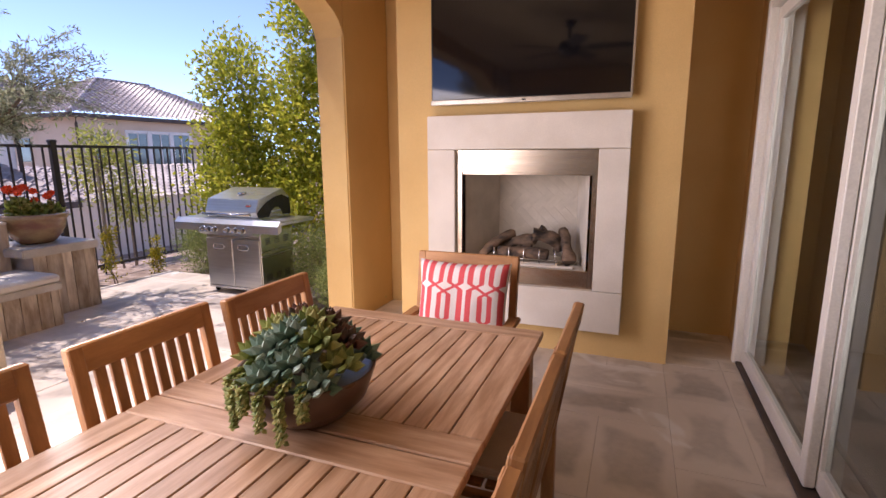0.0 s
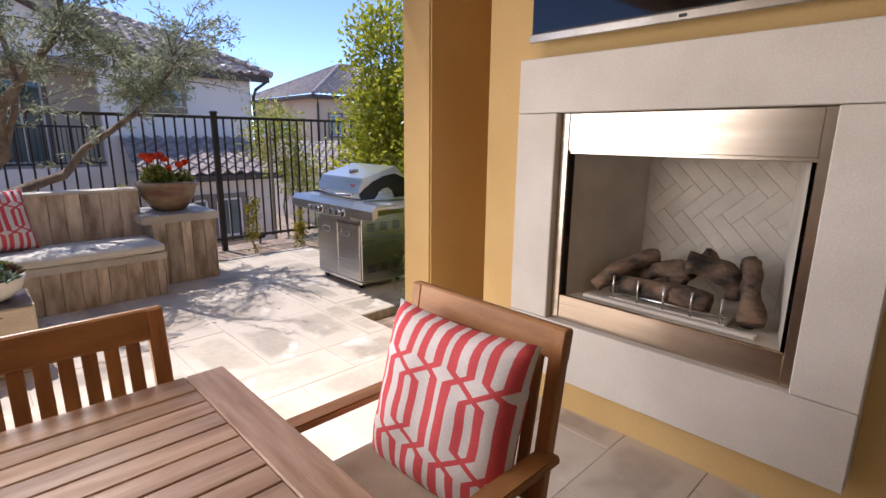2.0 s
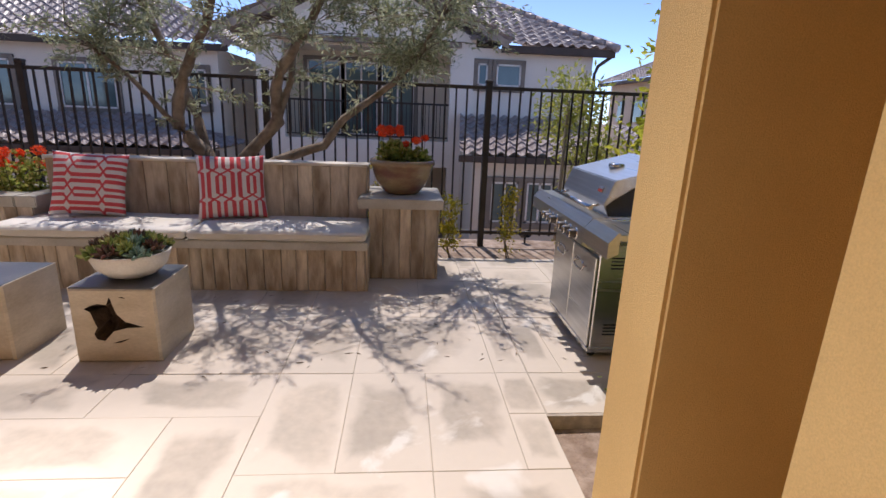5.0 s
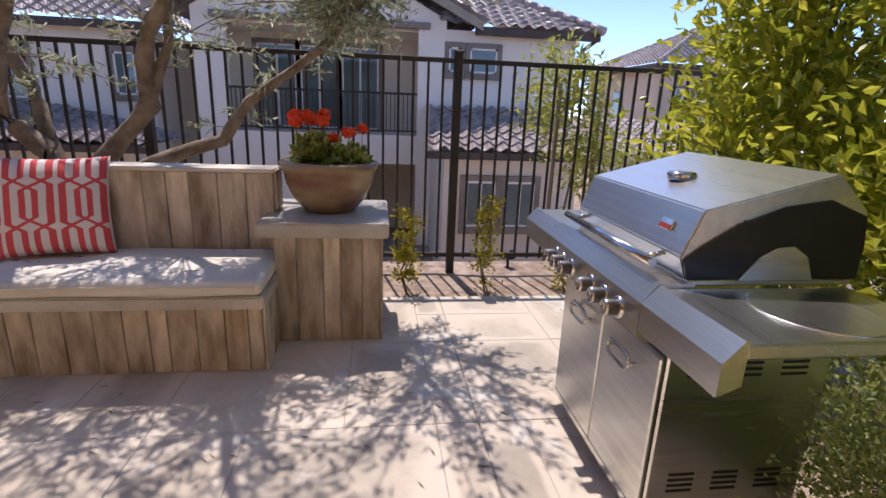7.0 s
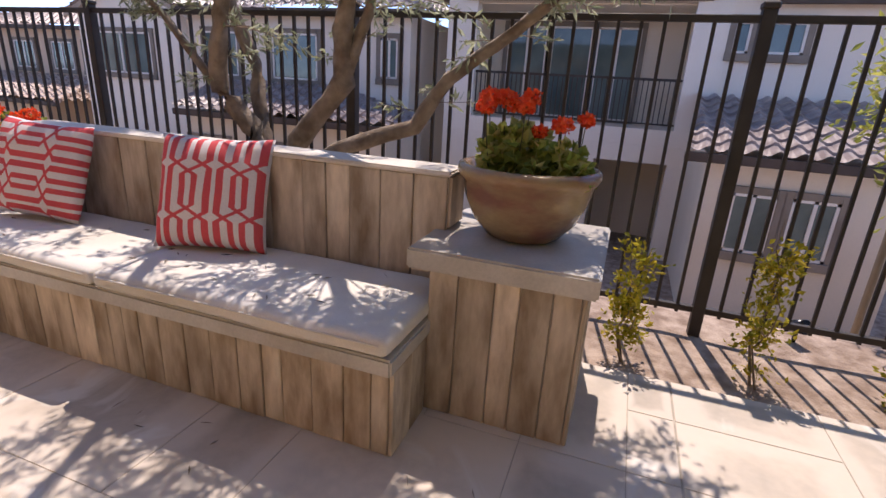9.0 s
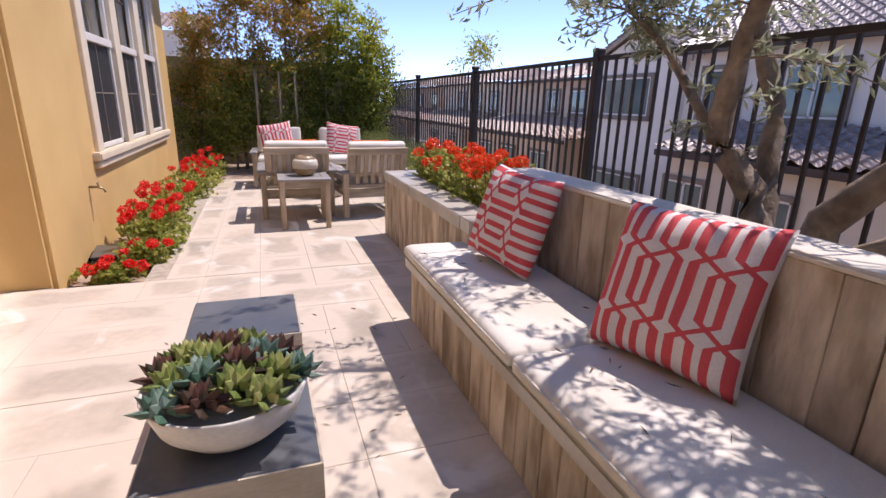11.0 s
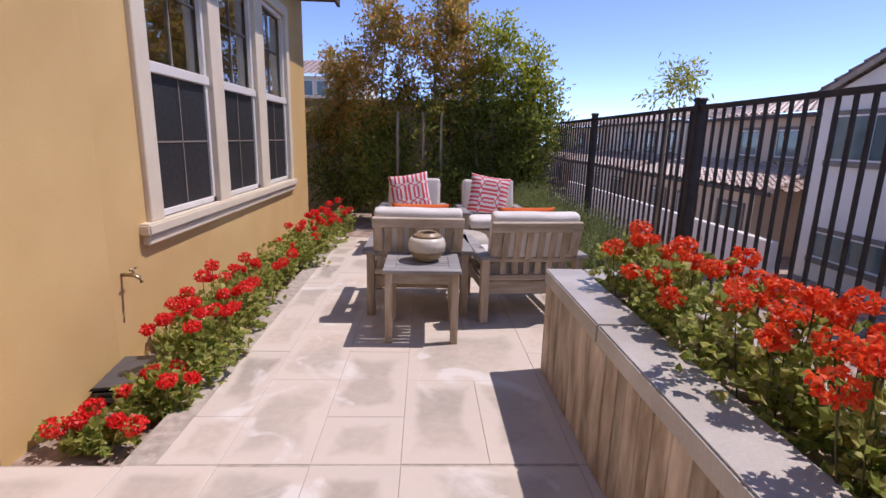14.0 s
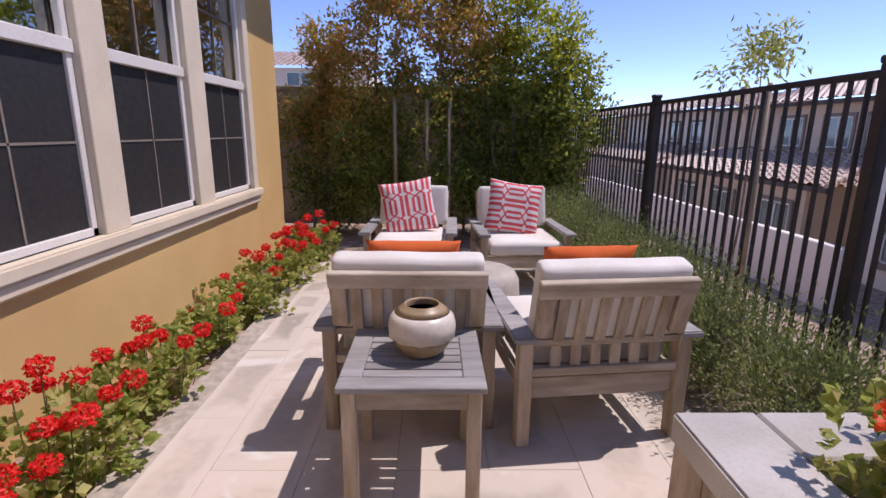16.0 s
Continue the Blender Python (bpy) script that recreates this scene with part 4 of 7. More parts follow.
# ---- grill ----
g = thing("gas_grill", "stainless steel cart grill with side shelves, lid closed", "grill", (-2.42, 6.54, 0))
GW, GD, GS = 0.375, 0.54, 0.85
bm = bmesh.new()
box(bm, -GW, 0.012, 0.065, GW, GD, 0.70, 0.006)
part("cabinet", bm, STEEL, g, "brushed steel cabinet")
for s in (-1, 1):
    bm = bmesh.new()
    box(bm, -GW + 0.006 if s < 0 else 0.004, -0.008, 0.085, -0.004 if s < 0 else GW - 0.006, 0.010, 0.62, 0.005)
    door = part("cabinet_door", bm, STEELX, g, "steel door")
    bm = bmesh.new()
    hx = s * 0.17
    loop = [(hx + 0.045 * (1 if math.cos(w) > 0 else -1) + 0.028 * math.cos(w), -0.03, 0.535 + 0.028 * math.sin(w)) for w in [2 * math.pi * (q + 0.5) / 24 for q in range(25)]]
    tube(bm, loop, 0.006, 8)
    for e in (-1, 1):
        tube(bm, [(hx + e * 0.072, -0.006, 0.535), (hx + e * 0.072, -0.03, 0.535)], 0.006, 8)
    part("door_handle", bm, CHROME, door, "polished oval pull handle")
bm = bmesh.new()
box(bm, -GW - 0.004, -0.004, 0.05, GW + 0.004, GD + 0.004, 0.082, 0.004)
part("base_frame", bm, STEEL, g)
for sx in (-1, 1):
    for sy in (0.05, GD - 0.06):
        bm = bmesh.new()
        tube(bm, [(sx * 0.31 - 0.012, sy, 0.026), (sx * 0.31 + 0.012, sy, 0.026)], 0.026, 14)
        box(bm, sx * 0.31 - 0.02, sy - 0.012, 0.03, sx * 0.31 + 0.02, sy + 0.012, 0.052)
        part("caster", bm, ENAMEL, g, "black caster")
# vent slots: thin near-black bars, colour in place of the shade inside openings
for s in (-1, 1):
    for z0 in (0.16, 0.56):
        for col in range(3):
            for k in range(4):
                bm = bmesh.new()
                y = 0.08 + col * 0.15
                box(bm, s * GW - 0.003, y, z0 + k * 0.02, s * GW + 0.003, y + 0.085, z0 + k * 0.02 + 0.008, 0.001)
                part("vent_slot", bm, DARK, g)
# sloped control panel across the front, wide top rim
bm = bmesh.new()
prof = [(-0.10, 0.695), (-0.10, GS - 0.055), (-0.055, GS), (0.05, GS), (0.05, 0.69), (-0.02, 0.66)]
def extrude_x(bm, prof, x0, x1):
    a = [bm.verts.new((x0, y, z)) for y, z in prof]
    b = [bm.verts.new((x1, y, z)) for y, z in prof]
    bm.faces.new(a[::-1])
    bm.faces.new(b)
    for k in range(len(prof)):
        bm.faces.new((a[k], a[(k + 1) % len(prof)], b[(k + 1) % len(prof)], b[k]))
extrude_x(bm, prof, -GW, GW)
part("control_panel", bm, STEELX, g, "steel control panel")
for x in (-0.285, -0.205, -0.125, 0.055, 0.155, 0.255):
    stand = Matrix.Translation((x, -0.098, 0.735)) @ Matrix.Rotation(radians(90), 4, "X")
    bm = bmesh.new()
    lathe(bm, [(0.036, 0.0), (0.036, 0.003), (0.032, 0.008), (0.0315, 0.0085), (0.001, 0.009)], 28)
    bmesh.ops.transform(bm, matrix=stand, verts=bm.verts)
    knob = part("knob", bm, CHROME, g, "chrome knob base")
    bm = bmesh.new()
    lathe(bm, [(0.026, 0.008), (0.026, 0.009), (0.0245, 0.042), (0.0243, 0.0425), (0.001, 0.043)], 28)
    bmesh.ops.transform(bm, matrix=stand, verts=bm.verts)
    part("grip", bm, GRIP, knob, "dark metal grip")
    bm = bmesh.new()
    lathe(bm, [(0.0252, 0.041), (0.0254, 0.0415), (0.0250, 0.0475), (0.0215, 0.050), (0.021, 0.0492), (0.001, 0.0488)], 28)
    bmesh.ops.transform(bm, matrix=stand, verts=bm.verts)
    part("cap", bm, CHROME, knob, "chrome cap")
for s in (-1, 1):
    bm = bmesh.new()
    x0, x1 = (GW + 0.002, GW + 0.335) if s > 0 else (-GW - 0.335, -GW - 0.002)
    box(bm, x0, -0.05, GS - 0.05, x1, GD - 0.02, GS - 0.012, 0.006)
    q = [(-0.10, 0.715), (-0.10, GS - 0.055), (-0.055, GS - 0.004), (-0.045, GS - 0.004), (-0.045, 0.74)]
    extrude_x(bm, q, x0, x1)
    shelf = part("side_shelf", bm, STEELX, g, "folding steel side shelf")
    if s > 0:
        bm = bmesh.new()
        lathe(bm, [(0.150, 0.0), (0.150, 0.003), (0.147, 0.0045), (0.140, 0.003), (0.001, 0.003)], 40, ((x0 + x1) / 2, 0.26, GS - 0.0125))
        part("burner_cover", bm, STEELX, shelf, "round side-burner cover")
# lid
def lid_profile(k):
    return [(0.03, GS + 0.007), (0.005, GS + 0.07), (0.055, GS + 0.20), (0.44, GS + 0.305), (0.55, GS + 0.20), (0.56, GS + 0.007)]
bm = bmesh.new()
extrude_x(bm, lid_profile(0), -GW + 0.02, GW - 0.02)
bmesh.ops.bevel(bm, geom=bm.edges[:], offset=0.005, segments=2, affect="EDGES", clamp_overlap=True)
lid = part("lid", bm, STEELX, g, "angular steel lid")
for s in (-1, 1):
    bm = bmesh.new()
    pr = [(0.032, GS + 0.008), (0.012, GS + 0.06), (0.06, GS + 0.10), (0.16, GS + 0.165), (0.29, GS + 0.215), (0.42, GS + 0.235), (0.54, GS + 0.19), (0.555, GS + 0.10), (0.555, GS + 0.008)]
    extrude_x(bm, pr, s * (GW - 0.020), s * (GW - 0.012))
    part("end_cap", bm, ENAMEL, lid, "black enamel end cap")
    bm = bmesh.new()
    pr = [(0.18, GS + 0.006), (0.235, GS + 0.075), (0.28, GS + 0.10), (0.33, GS + 0.105), (0.38, GS + 0.075), (0.41, GS + 0.006)]
    extrude_x(bm, pr, s * (GW - 0.012), s * (GW - 0.007))
    part("end_plate", bm, STEEL, lid)
bm = bmesh.new()
tube(bm, [(-GW + 0.05, -0.055, GS + 0.045), (GW - 0.05, -0.055, GS + 0.045)], 0.013, 14)
for s in (-1, 1):
    tube(bm, [(s * 0.26, -0.045, GS + 0.045), (s * 0.26, 0.02, GS + 0.055)], 0.008, 8)
part("lid_handle", bm, CHROME, lid, "chrome bar handle")
bm = bmesh.new()
lathe(bm, [(0.045, 0), (0.047, 0.018), (0.042, 0.026), (0.001, 0.027)], 24, (0, 0.20, GS + 0.236))
part("thermometer", bm, CHROME, lid, "round lid thermometer")
bm = bmesh.new()
face = Matrix.Translation((0.235, 0.028, GS + 0.135)) @ Matrix.Rotation(radians(-21), 4, "X")
box(bm, -0.03, -0.006, -0.016, 0.03, 0.003, 0.016, 0.002, face)
badge = part("badge", bm, CHROME, lid, "small red and silver badge")
bm = bmesh.new()
box(bm, -0.027, -0.0075, -0.013, 0.027, -0.005, 0.001, 0.0, face)
part("badge_field", bm, CORALRED, badge, "red lower half")
bm = bmesh.new()
box(bm, -GW + 0.01, 0.03, GS - 0.01, GW - 0.01, GD, GS + 0.006, 0.003)
part("fire_bowl_rim", bm, STEEL, g)

# ---- concrete bench, pedestal and raised planter ----
BOARDS = {}


def boards(parent, axis, fixed, out, a0, a1, z0, z1, pitch=0.135, seed=1):
    """Upright board-marked faces: axis 'y' runs along y on a face x = fixed that looks along out."""
    rng = random.Random(seed)
    p = a0
    while p < a1 - 0.01:
        w = min(pitch * rng.choice((0.8, 1.0, 1.0, 1.2)), a1 - p)
        if a1 - (p + w) < 0.05:
            w = a1 - p
        t = 0.012 + rng.random() * 0.006
        key = (axis, round(w, 3), round(z1 - z0, 3), round(t, 3))
        if key not in BOARDS:
            bm = bmesh.new()
            if axis == "y":
                box(bm, 0, 0.002, 0, t, w - 0.002, z1 - z0, 0.003)
            else:
                box(bm, 0.002, 0, 0, w - 0.002, t, z1 - z0, 0.003)
            BOARDS[key] = mesh_of("board", bm, BOARD)
        if axis == "y":
            piece("board", BOARDS[key], parent, (fixed if out > 0 else fixed - t, p, z0))
        else:
            piece("board", BOARDS[key], parent, (p, fixed if out > 0 else fixed - t, z0))
        p += w


bench = thing("garden_bench", "board-marked concrete bench with backrest and two cushions", "bench")
bm = bmesh.new()
box(bm, -3.90, 2.52, 0.0, -3.178, 5.18, 0.335)
part("core", bm, CAPSTONE, bench)
bm = bmesh.new()
box(bm, -3.74, 2.49, 0.335, -3.13, 5.20, 0.40, 0.008, segs=2)
part("seat", bm, CAPSTONE, bench, "grey concrete seat edge")
bm = bmesh.new()
box(bm, -3.92, 2.60, 0.335, -3.745, 5.15, 0.90)
part("backrest", bm, CAPSTONE, bench, "board-marked backrest")
bm = bmesh.new()
box(bm, -3.93, 2.58, 0.90, -3.72, 5.165, 0.922, 0.008, segs=2)
part("coping", bm, CAST, bench, "pale worn coping")
boards(bench, "y", -3.178, 1, 2.52, 5.18, 0.0, 0.335, 0.108, 3)
boards(bench, "x", 5.181, 1, -3.46, -3.162, 0.0, 0.335, 0.14, 4)
boards(bench, "x", 2.519, -1, -3.60, -3.162, 0.0, 0.335, 0.14, 4)
boards(bench, "y", -3.745, 1, 2.60, 5.15, 0.40, 0.899, 0.15, 5)
boards(bench, "x", 5.151, 1, -3.91, -3.74, 0.69, 0.899, 0.17, 6)
for nm, y0, y1 in (("a", 2.50, 3.875), ("b", 3.885, 5.19)):
    c = thing("bench_cushion", "flat off-white canvas cushion on the concrete bench", "cushion", group="bench cushions")
    bm = bmesh.new()
    cushion(bm, -3.71, y0, 0.402, -3.12, y1, 0.475, 0.03)
    part("pad", bm, CUSHION, c)
    bm = bmesh.new()
    tube(bm, [(-3.119, y0 + 0.03, 0.452), (-3.117, (y0 + y1) / 2, 0.455), (-3.119, y1 - 0.03, 0.452)], 0.004, 6)
    part("piping", bm, CUSHION, c)
pillow("throw_pillow", "coral and white chain-patterned pillow leaning on the bench backrest", PILLOW, (0.52, 0.52), (-3.59, 4.09, 0.728), (-20, 0, 107), 0.085, "bench pillows")
pillow("throw_pillow", "coral and white chain-patterned pillow turned sideways on the bench", PILLOW, (0.53, 0.50), (-3.54, 3.03, 0.728), (-19, 3, 99), 0.085, "bench pillows", True)

ped = thing("pedestal", "board-marked concrete pedestal with a grey cap", "pedestal")
bm = bmesh.new()
box(bm, -4.13, 5.19, 0.0, -3.488, 5.742, 0.60)
part("core", bm, CAPSTONE, ped)
bm = bmesh.new()
box(bm, -4.17, 5.10, 0.60, -3.45, 5.79, 0.68, 0.008, segs=2)
part("cap", bm, CAPSTONE, ped, "grey concrete cap")
boards(ped, "y", -3.488, 1, 5.185, 5.742, 0.0, 0.60, 0.115, 8)
boards(ped, "x", 5.743, 1, -4.13, -3.472, 0.0, 0.60, 0.115, 9)

pl = thing("raised_planter", "board-marked concrete raised planter with grey coping", "planter")
bm = bmesh.new()
box(bm, -4.06, 0.46, 0.0, -3.492, 2.62, 0.44)
part("core", bm, CAPSTONE, pl)
bm = bmesh.new()
for k, (a, b) in enumerate(((0.44, 1.34), (1.344, 2.50), (2.504, 2.66))):
    box(bm, -3.69, a, 0.545, -3.468, b, 0.63, 0.007, segs=2)
box(bm, -4.08, 0.44, 0.545, -3.694, 0.64, 0.63, 0.007)
box(bm, -4.08, 0.644, 0.545, -3.96, 2.66, 0.63, 0.007)
box(bm, -3.956, 2.50, 0.545, -3.694, 2.66, 0.63, 0.007)
part("coping", bm, CAPSTONE, pl, "grey concrete coping slabs")
bm = bmesh.new()
for c in ((-3.68, 0.48, 0.44, -3.492, 2.62, 0.545), (-4.06, 0.48, 0.44, -3.97, 2.62, 0.545), (-3.97, 0.48, 0.44, -3.68, 0.62, 0.545), (-3.97, 2.52, 0.44, -3.68, 2.62, 0.545)):
    box(bm, *c)
part("rim", bm, CAPSTONE, pl)
boards(pl, "y", -3.492, 1, 0.46, 2.62, 0.0, 0.545, 0.115, 11)
boards(pl, "x", 0.459, -1, -4.06, -3.478, 0.0, 0.545, 0.15, 12)
bm = bmesh.new()
for i in range(12):
    for j in range(40):
        x, y = -3.97 + 0.29 * i / 11, 0.62 + 1.9 * j / 39
        bm.verts.new((x, y, 0.525 + 0.03 * noise.noise(Vector((x * 9, y * 9, 0)))))
bm.verts.ensure_lookup_table()
for i in range(11):
    for j in range(39):
        q = i * 40 + j
        bm.faces.new([bm.verts[k] for k in (q, q + 40, q + 41, q + 1)])
part("soil", bm, SOIL, pl, "dark mulch")


# ---- stump tables ----
def stump(label, at, top, wide, hollows):
    """A squared block; each hollow is an outline on its front face, cut in as a real pit."""
    t = thing("stump_table", label, "side table", at, group="stump tables")
    h, c, depth = wide / 2, 0.012, 0.11
    bm = bmesh.new()
    front = [bm.verts.new((h, y, z)) for y, z in ((-h + c, c), (h - c, c), (h - c, 0.42 - c), (-h + c, 0.42 - c))]
    rim = [bm.verts.new((h - c, y, z)) for y, z in ((-h, 0.0), (h, 0.0), (h, 0.42), (-h, 0.42))]
    back = [bm.verts.new((-h, v.co.y, v.co.z)) for v in rim]
    for k in range(4):
        m = (k + 1) % 4
        bm.faces.new((front[k], front[m], rim[m], rim[k]))
        bm.faces.new((rim[k], rim[m], back[m], back[k]))
    bm.faces.new(back)
    edges = [bm.edges.get((front[k], front[(k + 1) % 4])) for k in range(4)]
    pits = []
    for outline in hollows:
        ring = [bm.verts.new((h, y, z)) for y, z in outline]
        edges += [bm.edges.new((ring[k], ring[(k + 1) % len(ring)])) for k in range(len(ring))]
        pits.append(ring)
    bmesh.ops.triangle_fill(bm, edges=edges, use_beauty=True)
    hole_faces = []
    for ring in pits:
        poly = [(v.co.y, v.co.z) for v in ring]
        for f in bm.faces:
            cen = f.calc_center_median()
            if all(abs(v.co.x - h) < 1e-6 for v in f.verts) and all(v in ring for v in f.verts):
                # inside the outline: an odd number of crossings
                odd = False
                for (y0, z0), (y1, z1) in zip(poly, poly[1:] + poly[:1]):
                    if (z0 > cen.z) != (z1 > cen.z) and cen.y < (y1 - y0) * (cen.z - z0) / (z1 - z0) + y0:
                        odd = not odd
                if odd:
                    hole_faces.append(f)
    bmesh.ops.delete(bm, geom=hole_faces, context="FACES_ONLY")
    part("block", bm, STUMP, t)
    # pit walls and floor in a much darker brown than the block
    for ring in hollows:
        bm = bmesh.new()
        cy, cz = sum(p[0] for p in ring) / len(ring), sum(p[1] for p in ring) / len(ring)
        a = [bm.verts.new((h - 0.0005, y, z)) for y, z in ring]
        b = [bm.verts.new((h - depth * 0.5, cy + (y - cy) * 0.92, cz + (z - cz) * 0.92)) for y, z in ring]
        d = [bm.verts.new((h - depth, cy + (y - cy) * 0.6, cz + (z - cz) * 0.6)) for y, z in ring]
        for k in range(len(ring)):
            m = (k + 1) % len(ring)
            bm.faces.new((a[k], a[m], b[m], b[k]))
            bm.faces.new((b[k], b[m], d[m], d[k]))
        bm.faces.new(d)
        part("hollow", bm, HOLLOW, t, "dark brown hollow")
    bm = bmesh.new()
    box(bm, -h + 0.006, -h + 0.006, 0.412, h - 0.006, h - 0.006, 0.424, 0.004)
    part("top", bm, top, t, "oiled top")
    return t


stump("petrified-wood block table with a dark hollow", (-2.25, 3.95, 0), STUMPTOP, 0.435, [
    [(-0.145, 0.305), (-0.11, 0.325), (-0.075, 0.335), (-0.03, 0.33), (-0.01, 0.375), (0.0, 0.335), (0.015, 0.28), (0.055, 0.235), (0.15, 0.205), (0.06, 0.2), (-0.01, 0.18), (-0.06, 0.125), (-0.10, 0.135), (-0.11, 0.165), (-0.09, 0.2), (-0.105, 0.25), (-0.115, 0.29)],
    [(-0.02, 0.112), (0.02, 0.115), (0.07, 0.14), (0.025, 0.127)],
    [(0.035, 0.372), (0.07, 0.366), (0.055, 0.376)]])
stump("petrified-wood block table with smooth sides", (-2.26, 3.20, 0), STUMPTOP, 0.42, [
    [(-0.075, 0.325), (-0.03, 0.325), (0.025, 0.345), (-0.02, 0.338)],
    [(0.03, 0.18), (0.07, 0.16), (0.085, 0.14), (0.09, 0.165), (0.06, 0.175)]])
succulent_bowl("white bowl of blue-green succulents on a stump table", (-2.25, 3.96, 0.424), 0.205, 0.15, BOWLW, 9, False)

# ---- lounge furniture in weathered teak ----
def lounge_chair(at, turn, label, group="lounge chairs"):
    """Faces +y before the turn; the origin lies under the middle of its back legs' line."""
    c = thing("lounge_chair", label, "armchair", at, turn, group)
    W = 0.36
    lean = Matrix.Translation((0, 0.02, 0.30)) @ Matrix.Rotation(radians(14), 4, "X")
    for s in (-1, 1):
        bm = bmesh.new()
        box(bm, s * W - 0.03, 0.66, 0, s * W + 0.03, 0.72, 0.50, 0.004)
        part("leg", bm, GREYZ, c)
        bm = bmesh.new()
        box(bm, s * W - 0.03, -0.03, 0, s * W + 0.03, 0.04, 0.50, 0.004)
        part("leg", bm, GREYZ, c)
        bm = bmesh.new()
        box(bm, s * (W + 0.01) - 0.05, -0.06, 0.50, s * (W + 0.01) + 0.05, 0.78, 0.53, 0.006, segs=2)
        part("armrest", bm, GREYTOP, c, "silver-grey armrest")
        bm = bmesh.new()
        box(bm, s * W - 0.015, 0.04, 0.24, s * W + 0.015, 0.66, 0.32, 0.004)
        part("side_rail", bm, GREYY, c)
        bm = bmesh.new()
        box(bm, s * (W - 0.06) - 0.035, -0.012, 0.23, s * (W - 0.06) + 0.035, 0.028, 0.49, 0.004, lean)
        part("back_post", bm, GREYZ, c)
    for y0, z0 in ((0.0, 0.22), (0.675, 0.22)):
        bm = bmesh.new()
        box(bm, -W + 0.03, y0, z0, W - 0.03, y0 + 0.03, z0 + 0.10, 0.004)
        part("seat_rail", bm, GREYX, c)
    for k in range(8):
        bm = bmesh.new()
        box(bm, -W + 0.02, 0.06 + k * 0.077, 0.322, W - 0.02, 0.06 + k * 0.077 + 0.055, 0.338, 0.003)
        part("seat_slat", bm, GREYX, c)
    bm = bmesh.new()
    box(bm, -W + 0.02, -0.016, 0.425, W - 0.02, 0.022, 0.50, 0.005, lean)
    part("top_rail", bm, GREYX, c)
    bm = bmesh.new()
    box(bm, -W + 0.03, -0.025, 0.335, W - 0.03, 0.015, 0.374, 0.004)
    part("lower_rail", bm, GREYX, c)
    bm = bmesh.new()
    box(bm, -W + 0.03, -0.02, 0.472, W - 0.03, 0.02, 0.505, 0.004)
    part("cross_rail", bm, GREYX, c)
    for k in range(6):
        x = -0.225 + k * 0.09
        bm = bmesh.new()
        box(bm, x - 0.024, -0.004, 0.205, x + 0.024, 0.012, 0.426, 0.002, lean)
        part("back_slat", bm, GREYZ, c)
        bm = bmesh.new()
        box(bm, x - 0.024, -0.012, 0.373, x + 0.024, 0.006, 0.473, 0.002)
        part("lower_slat", bm, GREYZ, c)
    bm = bmesh.new()
    cushion(bm, -W + 0.04, 0.06, 0.342, W - 0.04, 0.75, 0.45, 0.035)
    part("seat_cushion", bm, CUSHION, c, "off-white canvas seat cushion")
    bm = bmesh.new()
    cushion(bm, -W + 0.03, 0.026, 0.16, W - 0.03, 0.135, 0.54, 0.028)
    bmesh.ops.transform(bm, matrix=lean, verts=bm.verts)
    part("back_cushion", bm, CUSHION, c, "off-white canvas back cushion")
    return c


lounge_chair((-2.71, -0.47, 0), 180, "weathered grey teak lounge chair with off-white cushions")
lounge_chair((-3.57, -0.37, 0), 186, "weathered grey teak lounge chair with off-white cushions, set askew")
lounge_chair((-2.62, -3.25, 0), -2, "weathered grey teak lounge chair facing the side table")
lounge_chair((-3.57, -3.20, 0), 3, "weathered grey teak lounge chair by the rosemary")
pillow("throw_pillow", "coral chain-patterned pillow on a lounge chair", PILLOW, (0.50, 0.50), (-2.575, -2.98, 0.68), (18, 9, 4), 0.07, "lounge pillows")
pillow("throw_pillow", "coral chain-patterned pillow turned sideways on a lounge chair", PILLOW, (0.50, 0.50), (-3.55, -2.92, 0.68), (18, -8, -2), 0.07, "lounge pillows", True)
pillow("lumbar_pillow", "orange lumbar pillow on a lounge chair", ORANGE, (0.46, 0.34), (-2.72, -0.77, 0.69), (-20, 0, 0), 0.06, "orange pillows")
pillow("lumbar_pillow", "orange lumbar pillow on a lounge chair", ORANGE, (0.46, 0.34), (-3.55, -0.67, 0.69), (-20, 0, 6), 0.06, "orange pillows")

st = thing("side_table", "weathered grey teak side table with slatted top", "side table", (-2.745, -0.15, 0))
for sx in (-1, 1):
    for sy in (-1, 1):
        bm = bmesh.new()
        box(bm, sx * 0.22 - 0.025, sy * 0.22 - 0.025, 0, sx * 0.22 + 0.025, sy * 0.22 + 0.025, 0.49, 0.004)
        part("leg", bm, GREYZ, st)
for s in (-1, 1):
    bm = bmesh.new()
    box(bm, -0.195, s * 0.225 - 0.012, 0.42, 0.195, s * 0.225 + 0.012, 0.49, 0.003)
    part("apron", bm, GREYX, st)
    bm = bmesh.new()
    box(bm, s * 0.225 - 0.012, -0.195, 0.42, s * 0.225 + 0.012, 0.195, 0.49, 0.003)
    part("apron", bm, GREYY, st)
    bm = bmesh.new()
    box(bm, -0.26, s * 0.22 - 0.04, 0.491, 0.26, s * 0.22 + 0.04, 0.516, 0.004)
    part("top_band", bm, GREYTOP, st)
    bm = bmesh.new()
    box(bm, s * 0.22 - 0.04, -0.179, 0.491, s * 0.22 + 0.04, 0.179, 0.516, 0.004)
    part("top_band", bm, GREYTOP, st)
